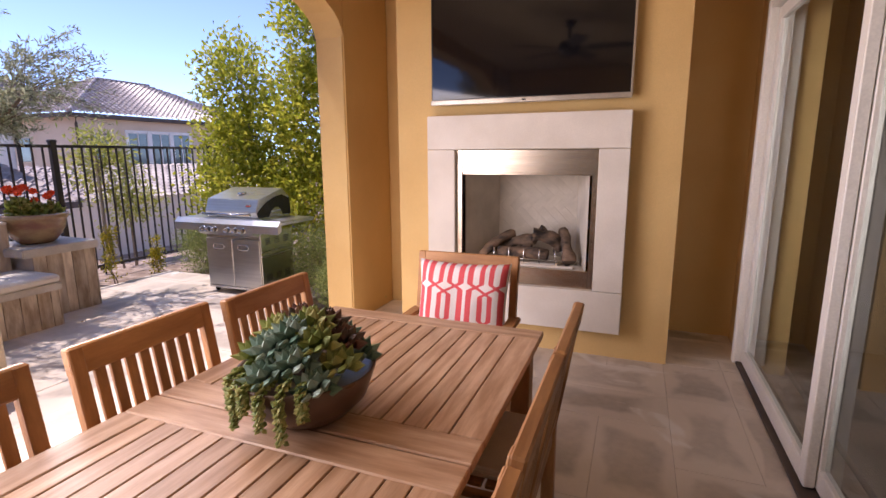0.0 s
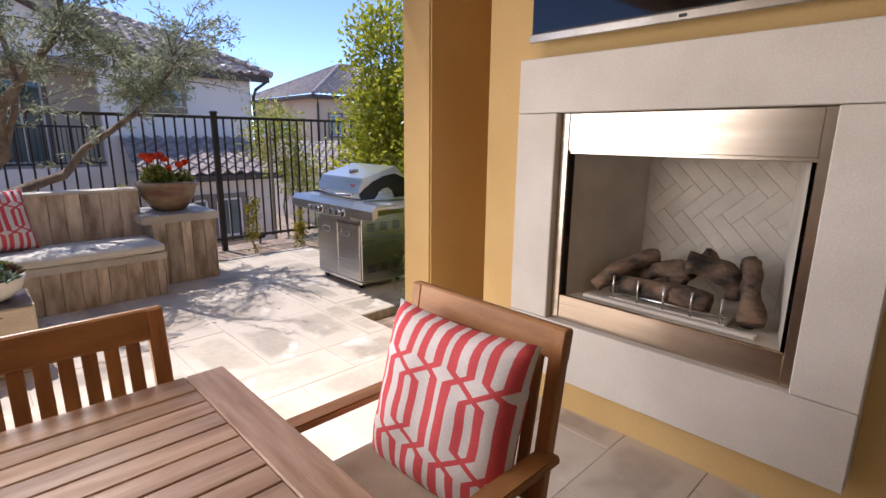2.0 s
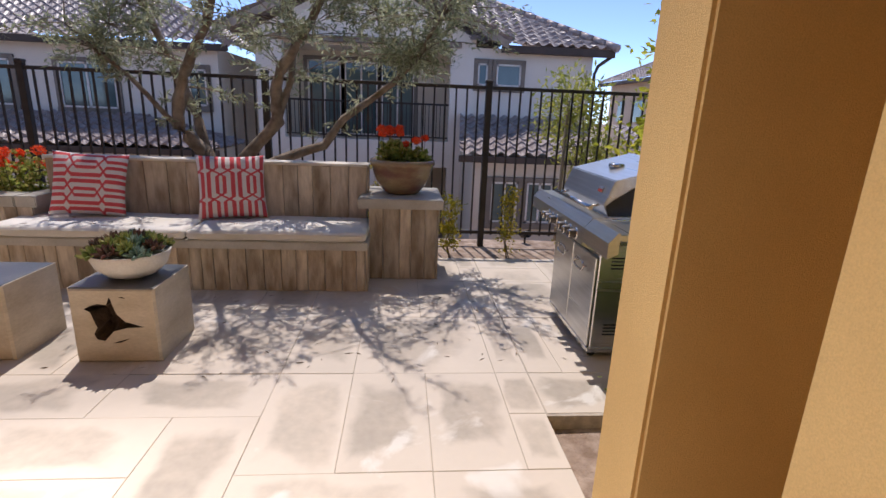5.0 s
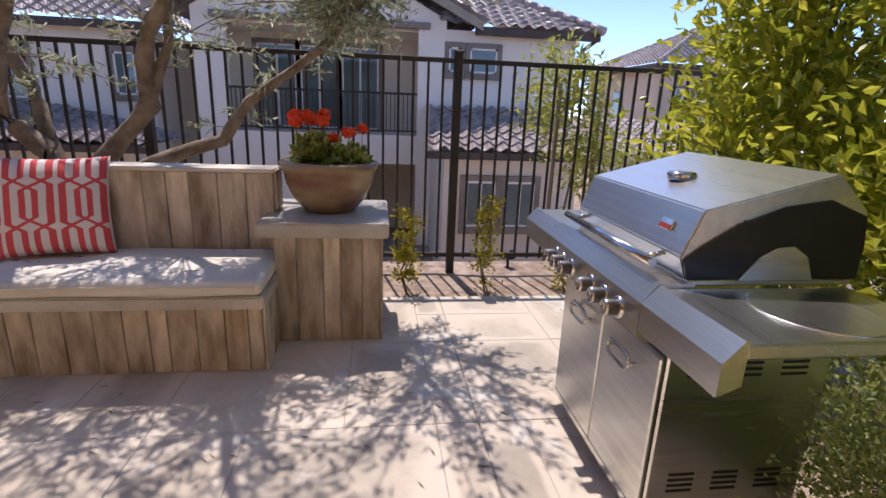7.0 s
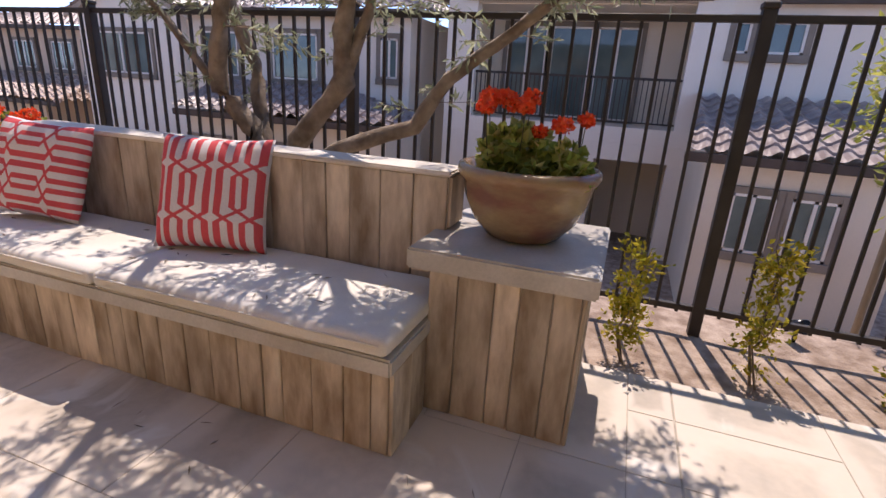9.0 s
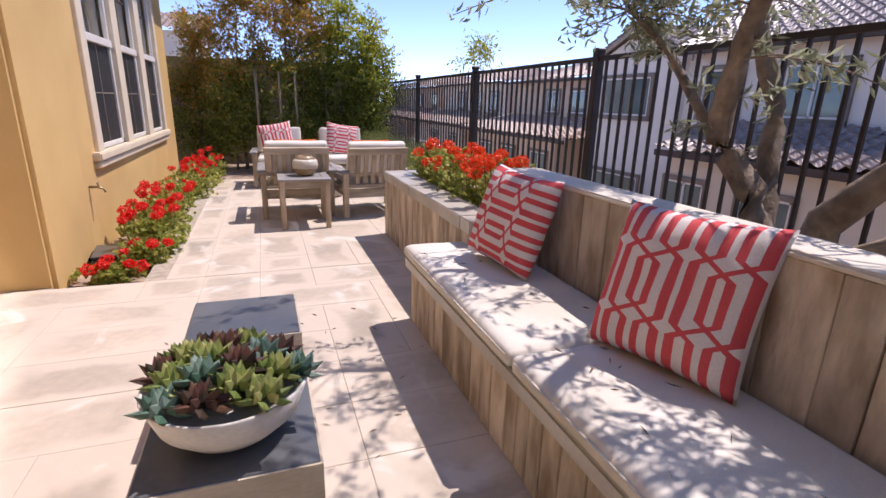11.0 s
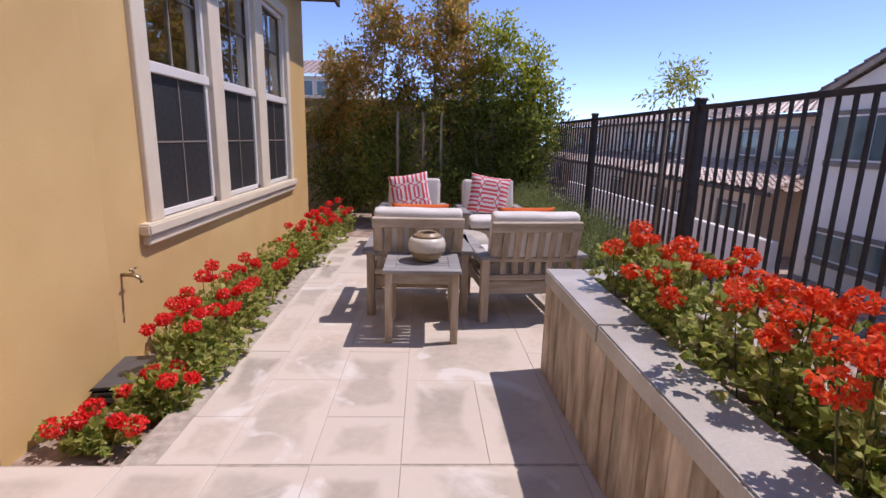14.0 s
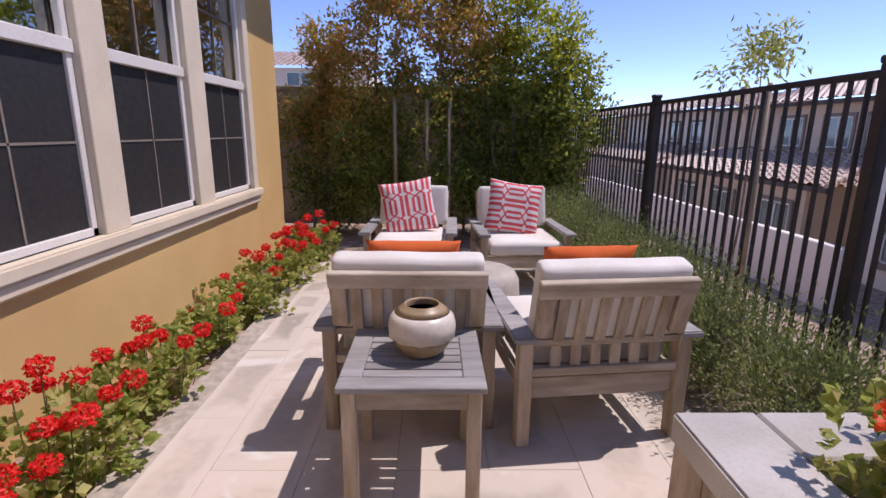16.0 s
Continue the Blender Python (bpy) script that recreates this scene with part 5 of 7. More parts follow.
for k in range(6):
    bm = bmesh.new()
    y = -0.178 + k * 0.0598
    box(bm, -0.179, y, 0.493, 0.179, y + 0.05, 0.514, 0.003)
    part("slat", bm, GREYTOP, st)
vase = thing("stoneware_vase", "round stoneware vase with pale drip glaze on the side table", "vase", (-2.775, -0.18, 0.516))
vase.scale = (1.14, 1.14, 1.14)
bm = bmesh.new()
lathe(bm, [(0.055, 0), (0.075, 0.012), (0.095, 0.04), (0.112, 0.075)], 36)
part("foot", bm, VASEB, vase, "sandy unglazed base")
bm = bmesh.new()
lathe(bm, [(0.112, 0.075), (0.116, 0.10), (0.11, 0.13), (0.095, 0.15)], 36)
for v in bm.verts:
    if abs(v.co.z - 0.075) < 0.001:
        v.co.z -= 0.012 * abs(math.sin(math.atan2(v.co.y, v.co.x) * 5))
        v.co *= 1.004
part("glaze", bm, VASEW, vase, "pale dripping glaze")
bm = bmesh.new()
lathe(bm, [(0.095, 0.15), (0.075, 0.165), (0.062, 0.175), (0.06, 0.178), (0.054, 0.172), (0.07, 0.14), (0.05, 0.05), (0.001, 0.04)], 36)
part("neck", bm, VASEB, vase)
drum = thing("drum_table", "low round pale stone drum table between the lounge chairs", "coffee table", (-3.13, -1.82, 0))
bm = bmesh.new()
lathe(bm, [(0.25, 0), (0.29, 0.06), (0.31, 0.2), (0.30, 0.34), (0.27, 0.39), (0.25, 0.40), (0.001, 0.40)], 36)
part("drum", bm, STONE, drum)

# ---- fence ----
fence = thing("iron_fence", "dark bronze iron fence with square pickets and posts", "fence")
FX = -4.87
posts = [-6.35, -5.55, -3.12, -0.68, 1.76, 4.06, 6.34, 8.70, 11.0]
bm = bmesh.new()
box(bm, -0.032, -0.032, -0.3, 0.032, 0.032, 1.68, 0.003)
box(bm, -0.039, -0.039, 1.68, 0.039, 0.039, 1.715, 0.008)
pm = mesh_of("post", bm, IRON)
bm = bmesh.new()
box(bm, -0.009, -0.009, 0.06, 0.009, 0.009, 1.625)
km = mesh_of("picket", bm, IRON)
for y in posts:
    piece("post", pm, fence, (FX, y, 0))
for a, b in zip(posts, posts[1:]):
    for z0, z1 in ((1.62, 1.655), (0.075, 0.11)):
        bm = bmesh.new()
        box(bm, FX - 0.017, a + 0.032, z0, FX + 0.017, b - 0.032, z1, 0.002)
        part("rail", bm, IRON, fence)
    n = round((b - a) / 0.112)
    for k in range(1, n):
        piece("picket", km, fence, (FX, a + (b - a) * k / n, 0))

# ---- garden wall at the south end ----
bm = bmesh.new()
box(bm, -4.95, -6.65, -0.3, 6.0, -6.45, 1.98, 0.01)
box(bm, -4.98, -6.68, 1.98, 6.0, -6.42, 2.04, 0.01)
structure("wall_garden", bm, WALLS, "tan block garden wall behind the trees")

# ---- small fixtures ----
tap = thing("garden_tap", "brass garden tap on the stucco wall", "tap", (WX0, 0.35, 0.53))
bm = bmesh.new()
tube(bm, [(0.0, 0, 0), (-0.07, 0, 0), (-0.10, 0, -0.012), (-0.115, 0, -0.045)], [0.011, 0.011, 0.014, 0.012], 10)
part("spout", bm, BRASS, tap)
bm = bmesh.new()
tube(bm, [(-0.07, 0, 0.0), (-0.07, 0, 0.035)], 0.007, 8)
tube(bm, [(-0.07, -0.03, 0.036), (-0.07, 0.03, 0.036)], 0.006, 8)
part("handle", bm, BRASS, tap)
bx = thing("irrigation_box", "glossy dark grey plastic irrigation box lid in the flower bed", "utility box", (-1.13, 0.585, -0.06), 8)
bm = bmesh.new()
box(bm, -0.14, -0.20, 0.0, 0.14, 0.20, 0.06, 0.02, segs=2)
part("box_body", bm, BOXLID, bx)
bm = bmesh.new()
box(bm, -0.15, -0.215, 0.06, 0.15, 0.215, 0.10, 0.03, segs=4)
part("lid", bm, BOXLID, bx)
spot = thing("path_light", "small black landscape spotlight on the mulch", "lamp", (-5.05, 6.9, -0.07), 30)
bm = bmesh.new()
tube(bm, [(0, 0, 0), (0, 0, 0.08)], 0.012, 8)
part("spike", bm, ENAMEL, spot)
bm = bmesh.new()
tube(bm, [(-0.05, 0, 0.08), (0.05, 0, 0.12)], [0.035, 0.045], 14)
part("head", bm, ENAMEL, spot)


# ---- plants ----
def geranium(label, at, size, nleaf, nbloom, red, seed, turn=0, group="geraniums", tall=0.0, heads=(0.034, 0.058), leaf=0.044):
    rng = np.random.default_rng(seed)
    t = thing("geranium", label, "plant", at, turn, group)
    rx, ry, rz = size
    pts, ways = [], []
    for k in range(9):
        c = rng.normal(size=3) * np.array((rx, ry, 0)) * 0.38
        p, d = ball_points(rng, nleaf // 9, (c[0], c[1], rz * rng.uniform(0.35, 0.6)), (rx * 0.5, ry * 0.5, rz * 0.5), 0.4)
        pts.append(p)
        ways.append(d)
    p, d = np.concatenate(pts), np.concatenate(ways)
    p[:, 2] = np.maximum(p[:, 2], 0.02)
    d[:, 2] = d[:, 2] * 0.5 + rng.uniform(-0.2, 0.5, len(d))
    # lobed round leaves: three overlapping blades each
    p3 = np.repeat(p, 3, 0)
    ang = np.tile(np.array((-0.9, 0.0, 0.9)), len(p))
    d3 = np.repeat(d, 3, 0)
    cs, sn = np.cos(ang), np.sin(ang)
    d3 = np.stack([d3[:, 0] * cs - d3[:, 1] * sn, d3[:, 0] * sn + d3[:, 1] * cs, d3[:, 2]], 1)
    leaves("foliage", p3, d3, leaf, leaf, GERAN, t, seed, "round green leaves", 0.15)
    bm = bmesh.new()
    bp, bd = [], []
    for k in range(nbloom):
        a = k * 2.399 + rng.uniform(-0.5, 0.5)
        q = math.sqrt((k + rng.uniform(0.2, 0.9)) / nbloom)
        c = np.array((math.cos(a) * rx * q * 0.95, math.sin(a) * ry * q * 0.95, rz * (0.78 + 0.45 * rng.uniform()) * (1 - 0.35 * q) + 0.04 + tall))
        tube(bm, [(c[0] * 0.7, c[1] * 0.7, 0.03), (c[0] * 0.9, c[1] * 0.9, c[2] * 0.6), tuple(c)], 0.0025, 4)
        r = rng.uniform(*heads)
        pp, dd = ball_points(rng, 110, c, (r, r, r * 0.72), 0.6)
        flat = np.cross(dd, rng.normal(size=dd.shape))
        flat /= np.linalg.norm(flat, axis=1, keepdims=True)
        dd = flat + dd * 0.35
        pp = pp - flat * 0.009
        bp.append(pp)
        bd.append(dd)
    tagged(part("stem", bm, STEM, t), kind="stuff")
    leaves("bloom", np.concatenate(bp), np.concatenate(bd), 0.021, 0.024, red, t, seed + 1, "red flower heads", 0.3)
    return t


gA = geranium("bushy geranium with bright red flower heads in the wall bed", (-1.42, 0.42, -0.06), (0.27, 0.30, 0.35), 420, 9, RED, 21, tall=0.05, group="wall bed geraniums")
gB = geranium("bushy geranium with bright red flower heads in the wall bed", (-1.34, -0.04, -0.06), (0.30, 0.33, 0.42), 430, 12, RED, 22, tall=0.05, group="wall bed geraniums")
gC = geranium("spreading geranium with red flower heads in the wall bed", (-1.36, -0.70, -0.06), (0.28, 0.35, 0.36), 430, 8, RED, 23, tall=0.05, group="wall bed geraniums")
gD = geranium("spreading geranium with few red flowers in the wall bed", (-1.38, -1.4, -0.06), (0.25, 0.36, 0.34), 420, 3, RED, 24, group="wall bed geraniums")
geranium("small geranium with red flowers at the bed's corner", (-1.28, 1.15, -0.06), (0.20, 0.13, 0.12), 200, 5, RED, 25, group="wall bed geraniums")
geranium("low spreading geranium with red flower heads beside the box lid", (-1.43, 0.86, -0.06), (0.20, 0.24, 0.22), 360, 5, RED, 26, group="wall bed geraniums")
for src, y, r in ((gD, -2.05, 70), (gC, -2.7, 130), (gA, -3.25, 200), (gB, -3.8, 290)):
    copy_thing(src, pose(-1.42, y, -0.06, 0, 0, r))
geranium("tall geranium with orange-red flower heads in the raised planter", (-3.86, 0.86, 0.495), (0.21, 0.29, 0.40), 420, 9, REDO, 31, tall=0.03, leaf=0.037, group="planter geraniums")
pB = geranium("tall geranium with orange-red flower heads in the raised planter", (-3.86, 1.38, 0.495), (0.21, 0.31, 0.42), 450, 10, REDO, 32, tall=0.03, leaf=0.037, group="planter geraniums")
geranium("tall geranium with orange-red flower heads in the raised planter", (-3.86, 1.90, 0.495), (0.21, 0.31, 0.42), 450, 10, REDO, 33, tall=0.03, leaf=0.037, group="planter geraniums")
copy_thing(pB, pose(-3.84, 2.32, 0.495, 0, 0, 190))
geranium("geranium peeping over the bench back", (-4.25, 3.0, 0.42), (0.16, 0.25, 0.26), 420, 3, REDO, 35)

pot = thing("flower_pot", "large brown glazed stoneware pot on the pedestal", "pot", (-3.83, 5.45, 0.68))
bm = bmesh.new()
lathe(bm, [(0.125, 0), (0.15, 0.01), (0.207, 0.075), (0.246, 0.165), (0.258, 0.228), (0.270, 0.238), (0.282, 0.26), (0.278, 0.284), (0.260, 0.292), (0.238, 0.278), (0.225, 0.225), (0.001, 0.215)], 48)
part("body", bm, POT, pot)
bm = bmesh.new()
lathe(bm, [(0.230, 0.232), (0.12, 0.245), (0.001, 0.249)], 30)
part("soil", bm, SOIL, pot)
geranium("red-flowering geranium growing in the glazed pot", (-3.83, 5.36, 0.90), (0.145, 0.16, 0.20), 230, 6, REDO, 41, group="potted geraniums", leaf=0.052, tall=0.09, heads=(0.028, 0.042))
geranium("smaller yellowing geranium growing in the glazed pot", (-3.80, 5.58, 0.90), (0.10, 0.12, 0.15), 130, 3, REDO, 43, group="potted geraniums", tall=0.08, heads=(0.026, 0.038))


def shrub(name, label, at, blobs, n, size, mat, seed, stems=(), bark=BARK, shell=0.5, droop=0.0, group="", category="shrub", second=None, rise=0.25):
    """Leafy plant: branching stems and leaves in uneven clumps."""
    rng = np.random.default_rng(seed)
    t = thing(name, label, category, at, 0, group)
    bm = bmesh.new()
    for pts, r in stems:
        k = len(pts)
        tube(bm, pts, [r * (1 - 0.75 * i / max(1, k - 1)) for i in range(k)], 8, 0.25)
    P, D = [], []
    tot = sum(b[1][0] * b[1][1] + b[1][2] * b[1][0] for b in blobs)
    for c, rad in blobs:
        m = int(n * (rad[0] * rad[1] + rad[2] * rad[0]) / tot)
        clumps = max(5, m // 42)
        cc, cd = ball_points(rng, clumps, c, rad, shell)
        for q in range(clumps):
            spread = min(rad) * 0.24 + 0.025
            p = cc[q] + rng.normal(size=(m // clumps, 3)) * spread * np.array((1, 1, 0.8))
            P.append(p)
            D.append(cd[q] * 0.7 + rng.normal(size=p.shape) * 0.6 + np.array((0, 0, rise)))
            if q % 5 == 0 and stems:
                tube(bm, [tuple(Vector(c).lerp(Vector(cc[q]), 0.1)), tuple(cc[q])], [0.008, 0.002], 4)
    if stems:
        part("trunk", bm, bark, t)
    else:
        bm.free()
    P, D = np.concatenate(P), np.concatenate(D)
    if second:
        top = (P[:, 2] + rng.normal(size=len(P)) * 0.35) > second[1]
        leaves("crown", P[~top], D[~top], size[0], size[1], mat, t, seed, "", 0.2, droop)
        leaves("crown_tip", P[top], D[top], size[0], size[1], second[0], t, seed + 3, second[2], 0.2, droop)
    else:
        leaves("crown", P, D, size[0], size[1], mat, t, seed, "", 0.2, droop)
    return t


# tall privet screen behind the grill
def up(x, y, h, lean=0.0, k=6):
    return [(x + lean * (i / k) ** 2 + 0.03 * math.sin(i * 2.1 + x * 9), y + 0.03 * math.cos(i * 1.7 + y * 5), -0.05 + h * i / k) for i in range(k + 1)]


shrub("privet_tree", "tall yellow-green privet screen tree behind the grill", (-3.55, 8.15, 0), [((0, 0, 0.95), (0.75, 0.6, 0.75)), ((0.05, 0.05, 1.75), (0.66, 0.55, 0.75)), ((-0.1, 0.0, 2.5), (0.45, 0.42, 0.6))], 12500, (0.078, 0.042), PRIVET, 51, [(up(0, 0, 2.9), 0.028), (up(0.2, 0.1, 2.2, 0.2), 0.02), (up(-0.2, 0.0, 2.2, -0.2), 0.02)], group="privet screen", category="tree")
shrub("privet_tree", "tall yellow-green privet screen tree behind the grill", (-2.35, 8.2, 0), [((0, 0, 0.95), (0.72, 0.6, 0.78)), ((0.0, 0.05, 1.95), (0.66, 0.55, 0.85)), ((0.0, 0.0, 2.95), (0.46, 0.42, 0.75)), ((0.1, 0, 3.6), (0.25, 0.25, 0.4))], 15500, (0.078, 0.042), PRIVET, 52, [(up(0, 0, 3.8), 0.03), (up(0.2, 0.1, 2.6, 0.2), 0.02), (up(-0.2, 0.0, 2.6, -0.2), 0.02)], group="privet screen", category="tree")
shrub("privet_tree", "tall yellow-green privet screen tree beside the arch", (-1.2, 8.1, 0), [((0, 0, 0.95), (0.72, 0.55, 0.78)), ((0.0, 0.05, 1.95), (0.68, 0.5, 0.85)), ((0.0, 0.0, 3.0), (0.5, 0.42, 0.8))], 14500, (0.078, 0.042), PRIVET, 53, [(up(0, 0, 3.5), 0.03), (up(0.2, 0.1, 2.6, 0.2), 0.02), (up(-0.2, 0.0, 2.6, -0.2), 0.02)], group="privet screen", category="tree")
# low clipped bushes behind the paving
for k, (x, y, r, h) in enumerate(((-3.75, 7.5, 0.36, 0.36), (-3.1, 7.48, 0.34, 0.34), (-1.85, 7.35, 0.36, 0.36), (-1.3, 7.2, 0.34, 0.34), (-1.15, 6.75, 0.26, 0.26))):
    shrub("rosemary_bush", "low grey-green rosemary bush at the paving edge", (x, y, -0.05), [((0, 0, h * 0.85), (r, r * 0.85, h))], 10500, (0.027, 0.015), ROSEM, 60 + k, group="rosemary bushes", shell=0.55, rise=0.5, stems=[(up(0.06 * math.cos(w), 0.06 * math.sin(w), h * 1.4, 0.12 * math.cos(w)), 0.008) for w in (0.5, 2.4, 4.4)])
# narrow young shrubs in front of the fence
for k, (x, y, h) in enumerate(((-4.36, 5.93, 0.63), (-4.40, 6.53, 0.88), (-4.45, 7.2, 0.5), (-4.45, 5.2, 0.95))):
    shrub("young_privet", "narrow young yellow-green shrub in the mulch by the fence", (x, y, -0.06), [((0, 0, h * 0.33), (0.055, 0.055, h * 0.33)), ((0.01, 0.01, h * 0.72), (0.045, 0.045, h * 0.30))], 760, (0.034, 0.021), LIME, 70 + k, [(up(0, 0, h), 0.008), (up(0.03, 0.02, h * 0.8), 0.006)], group="young shrubs", shell=0.3)
# rosemary along the fence beyond the planter
for k, (x, y, r, h) in enumerate(((-4.45, -0.25, 0.30, 0.32), (-4.42, -0.95, 0.32, 0.34), (-4.46, -1.65, 0.33, 0.36), (-4.42, -2.4, 0.35, 0.38), (-4.35, -3.2, 0.37, 0.42), (-4.3, -4.0, 0.38, 0.42))):
    shrub("rosemary_bush", "feathery rosemary bush along the fence", (x, y, -0.05), [((0, 0, h * 0.8), (r, r, h)), ((0.1, 0.12, h * 1.15), (r * 0.6, r * 0.6, h * 0.7))], 9500, (0.032, 0.010), ROSEM, 80 + k, group="rosemary bushes", shell=0.55, rise=0.8, stems=[(up(0.08 * math.cos(w), 0.08 * math.sin(w), h * 1.5, 0.15 * math.cos(w)), 0.009) for w in (0.5, 2.4, 4.4)])
# trees at the south end
for k, (x, y, h, w, label, tip) in enumerate((
        (-2.05, -5.3, 3.5, 0.85, "leafy tree with coppery young tips before the garden wall", True),
        (-2.9, -5.15, 4.1, 1.0, "tall leafy tree with coppery young tips before the garden wall", True),
        (-3.4, -5.4, 3.9, 0.9, "tall tree with copper-brown new growth before the garden wall", True),
        (-3.85, -5.15, 3.2, 0.80, "dense green screen tree before the garden wall", False),
        (-1.25, -5.6, 2.6, 0.6, "leafy young tree at the wall's corner", True),
        (-4.45, -5.0, 2.75, 0.7, "dense green screen tree by the corner of the fence", False))):
    rr = random.Random(500 + k)
    blobs = []
    for q in range(22):
        f = 0.10 + 0.90 * (q + rr.random()) / 22
        reach = w * (0.95 if f < 0.6 else 0.95 * (1.12 - f) / 0.52)
        an = rr.uniform(0, 6.28)
        rad = rr.uniform(0.20, 0.36) * (1.0 if f < 0.75 else 0.75)
        blobs.append(((math.cos(an) * reach * rr.uniform(0.2, 0.8), math.sin(an) * reach * 0.6 * rr.uniform(0.2, 0.8), h * f), (rad, rad, rad * rr.uniform(0.8, 1.3))))
    shrub("screen_tree", label, (x, y, 0), blobs, 10500, (0.072, 0.038), DEEP, 90 + k, [(up(0, 0, h * 0.95), 0.035), (up(0.15, 0.1, h * 0.7, 0.35), 0.02), (up(-0.15, 0.05, h * 0.7, -0.35), 0.02)], group="screen trees", category="tree", second=(COPPER, h * 0.48, "coppery young leaves") if tip else (PRIVET, h * 0.72, "bright new leaves"))
for x in (-2.32, -2.72, -3.0):
    s = thing("tree_stake", "round wooden tree stake at the screen trees", "stake", (x, -4.75, 0), group="tree stakes")
    bm = bmesh.new()
    tube(bm, [(0, 0, -0.2), (0, 0, 1.75)], 0.024, 8)
    part("pole", bm, STAKE, s)

# olive tree behind the bench
olive = thing("olive_tree", "old multi-stemmed olive tree behind the concrete bench", "tree", (0, 0, 0))
limbs = [
    ([(-4.50, 3.72, -0.1), (-4.50, 3.66, 0.6), (-4.50, 3.55, 0.92), (-4.46, 3.35, 1.14), (-4.42, 3.42, 1.5), (-4.36, 3.52, 1.70), (-4.25, 3.76, 2.05), (-4.1, 3.92, 2.4), (-3.9, 4.05, 2.9)], 0.075),
    ([(-4.52, 3.62, 0.65), (-4.64, 3.52, 1.0), (-4.74, 3.38, 1.3), (-4.72, 3.22, 1.8), (-4.62, 3.05, 2.25), (-4.42, 2.85, 2.7), (-4.2, 2.7, 3.1)], 0.058),
    ([(-4.46, 3.36, 1.12), (-4.42, 3.0, 1.56), (-4.36, 2.79, 1.75), (-4.28, 2.58, 1.98)], 0.026),
    ([(-4.40, 3.97, -0.1), (-4.40, 3.93, 0.6), (-4.40, 3.95, 0.88), (-4.40, 4.29, 1.24), (-4.40, 4.27, 1.5), (-4.38, 4.34, 1.7), (-4.3, 4.56, 2.0), (-4.2, 4.76, 2.3), (-4.05, 4.86, 2.7), (-3.85, 4.95, 3.15)], 0.07),
    ([(-4.40, 4.28, 1.24), (-4.46, 4.40, 1.6), (-4.40, 4.46, 1.95), (-4.25, 4.35, 2.4), (-4.1, 4.25, 2.8)], 0.036),
    ([(-4.40, 4.00, 0.70), (-4.40, 4.22, 0.86), (-4.42, 4.69, 1.02), (-4.40, 4.89, 1.28), (-4.40, 5.13, 1.45), (-4.40, 5.36, 1.62), (-4.35, 5.56, 1.84), (-4.2, 5.75, 2.15)], 0.05),
    ([(-4.36, 5.54, 1.80), (-4.48, 5.70, 2.0), (-4.52, 5.84, 2.28), (-4.42, 5.96, 2.5)], 0.022),
]
rng = np.random.default_rng(7)
for pts, r in limbs:
    bm = bmesh.new()
    fine = []
    for a, b in zip(pts, pts[1:]):
        for q in (0, 0.34, 0.67):
            p = Vector(a).lerp(Vector(b), q)
            fine.append(p + Vector((noise.noise(p * 5), noise.noise(p * 5 + Vector((4, 0, 0))), 0)) * 0.02)
    fine.append(Vector(pts[-1]))
    # knuckled, tapering limb
    tube(bm, fine, [r * (1 - 0.68 * i / (len(fine) - 1)) * (1 + 0.16 * noise.noise(fine[i] * 7)) for i in range(len(fine))], 12, 0.4)
    part("limb", bm, BARK, olive)
tips = []
for pts, r in limbs:
    for p in pts:
        if p[2] > 1.45:
            tips += [Vector(p)] * (2 if 1.6 < p[2] < 2.35 else 1)
P, D = [], []
bm = bmesh.new()
for k in range(520):
    p0 = tips[int(rng.integers(0, len(tips)))]
    way = Vector(rng.normal(size=3))
    way.z = abs(way.z) * 0.8 - 0.15
    way.normalize()
    ln = rng.uniform(0.2, 0.85)
    end = p0 + Vector((way.x * ln * 0.9 + 0.28 * (p0.z > 1.9), way.y * ln * 1.1, way.z * ln))
    if end.x + 0.5 * (end.z - 0.47) < -3.05 and rng.uniform() > 0.18:
        continue
    if end.z < 1.3 or end.y < 2.35 or (end.z < 1.75 and rng.uniform() < 0.6):
        continue
    n = int(rng.integers(34, 56))
    sp = [p0.lerp(end, q) - Vector((0, 0, 0.16 * q * q)) for q in np.linspace(0, 1, 6)]
    tube(bm, sp, [0.0045 * (1 - 0.7 * i / 5) + 0.0008 for i in range(6)], 4)
    tw = (sp[-1] - sp[-2]).normalized()
    for q in range(n):
        u = 0.40 + 0.60 * q / n
        c = p0.lerp(end, u) - Vector((0, 0, 0.16 * u * u))
        P.append(tuple(c + Vector(rng.normal(size=3)) * 0.026))
        dd = Vector(rng.normal(size=3)).normalized() + tw * 0.9
        D.append(tuple(dd))
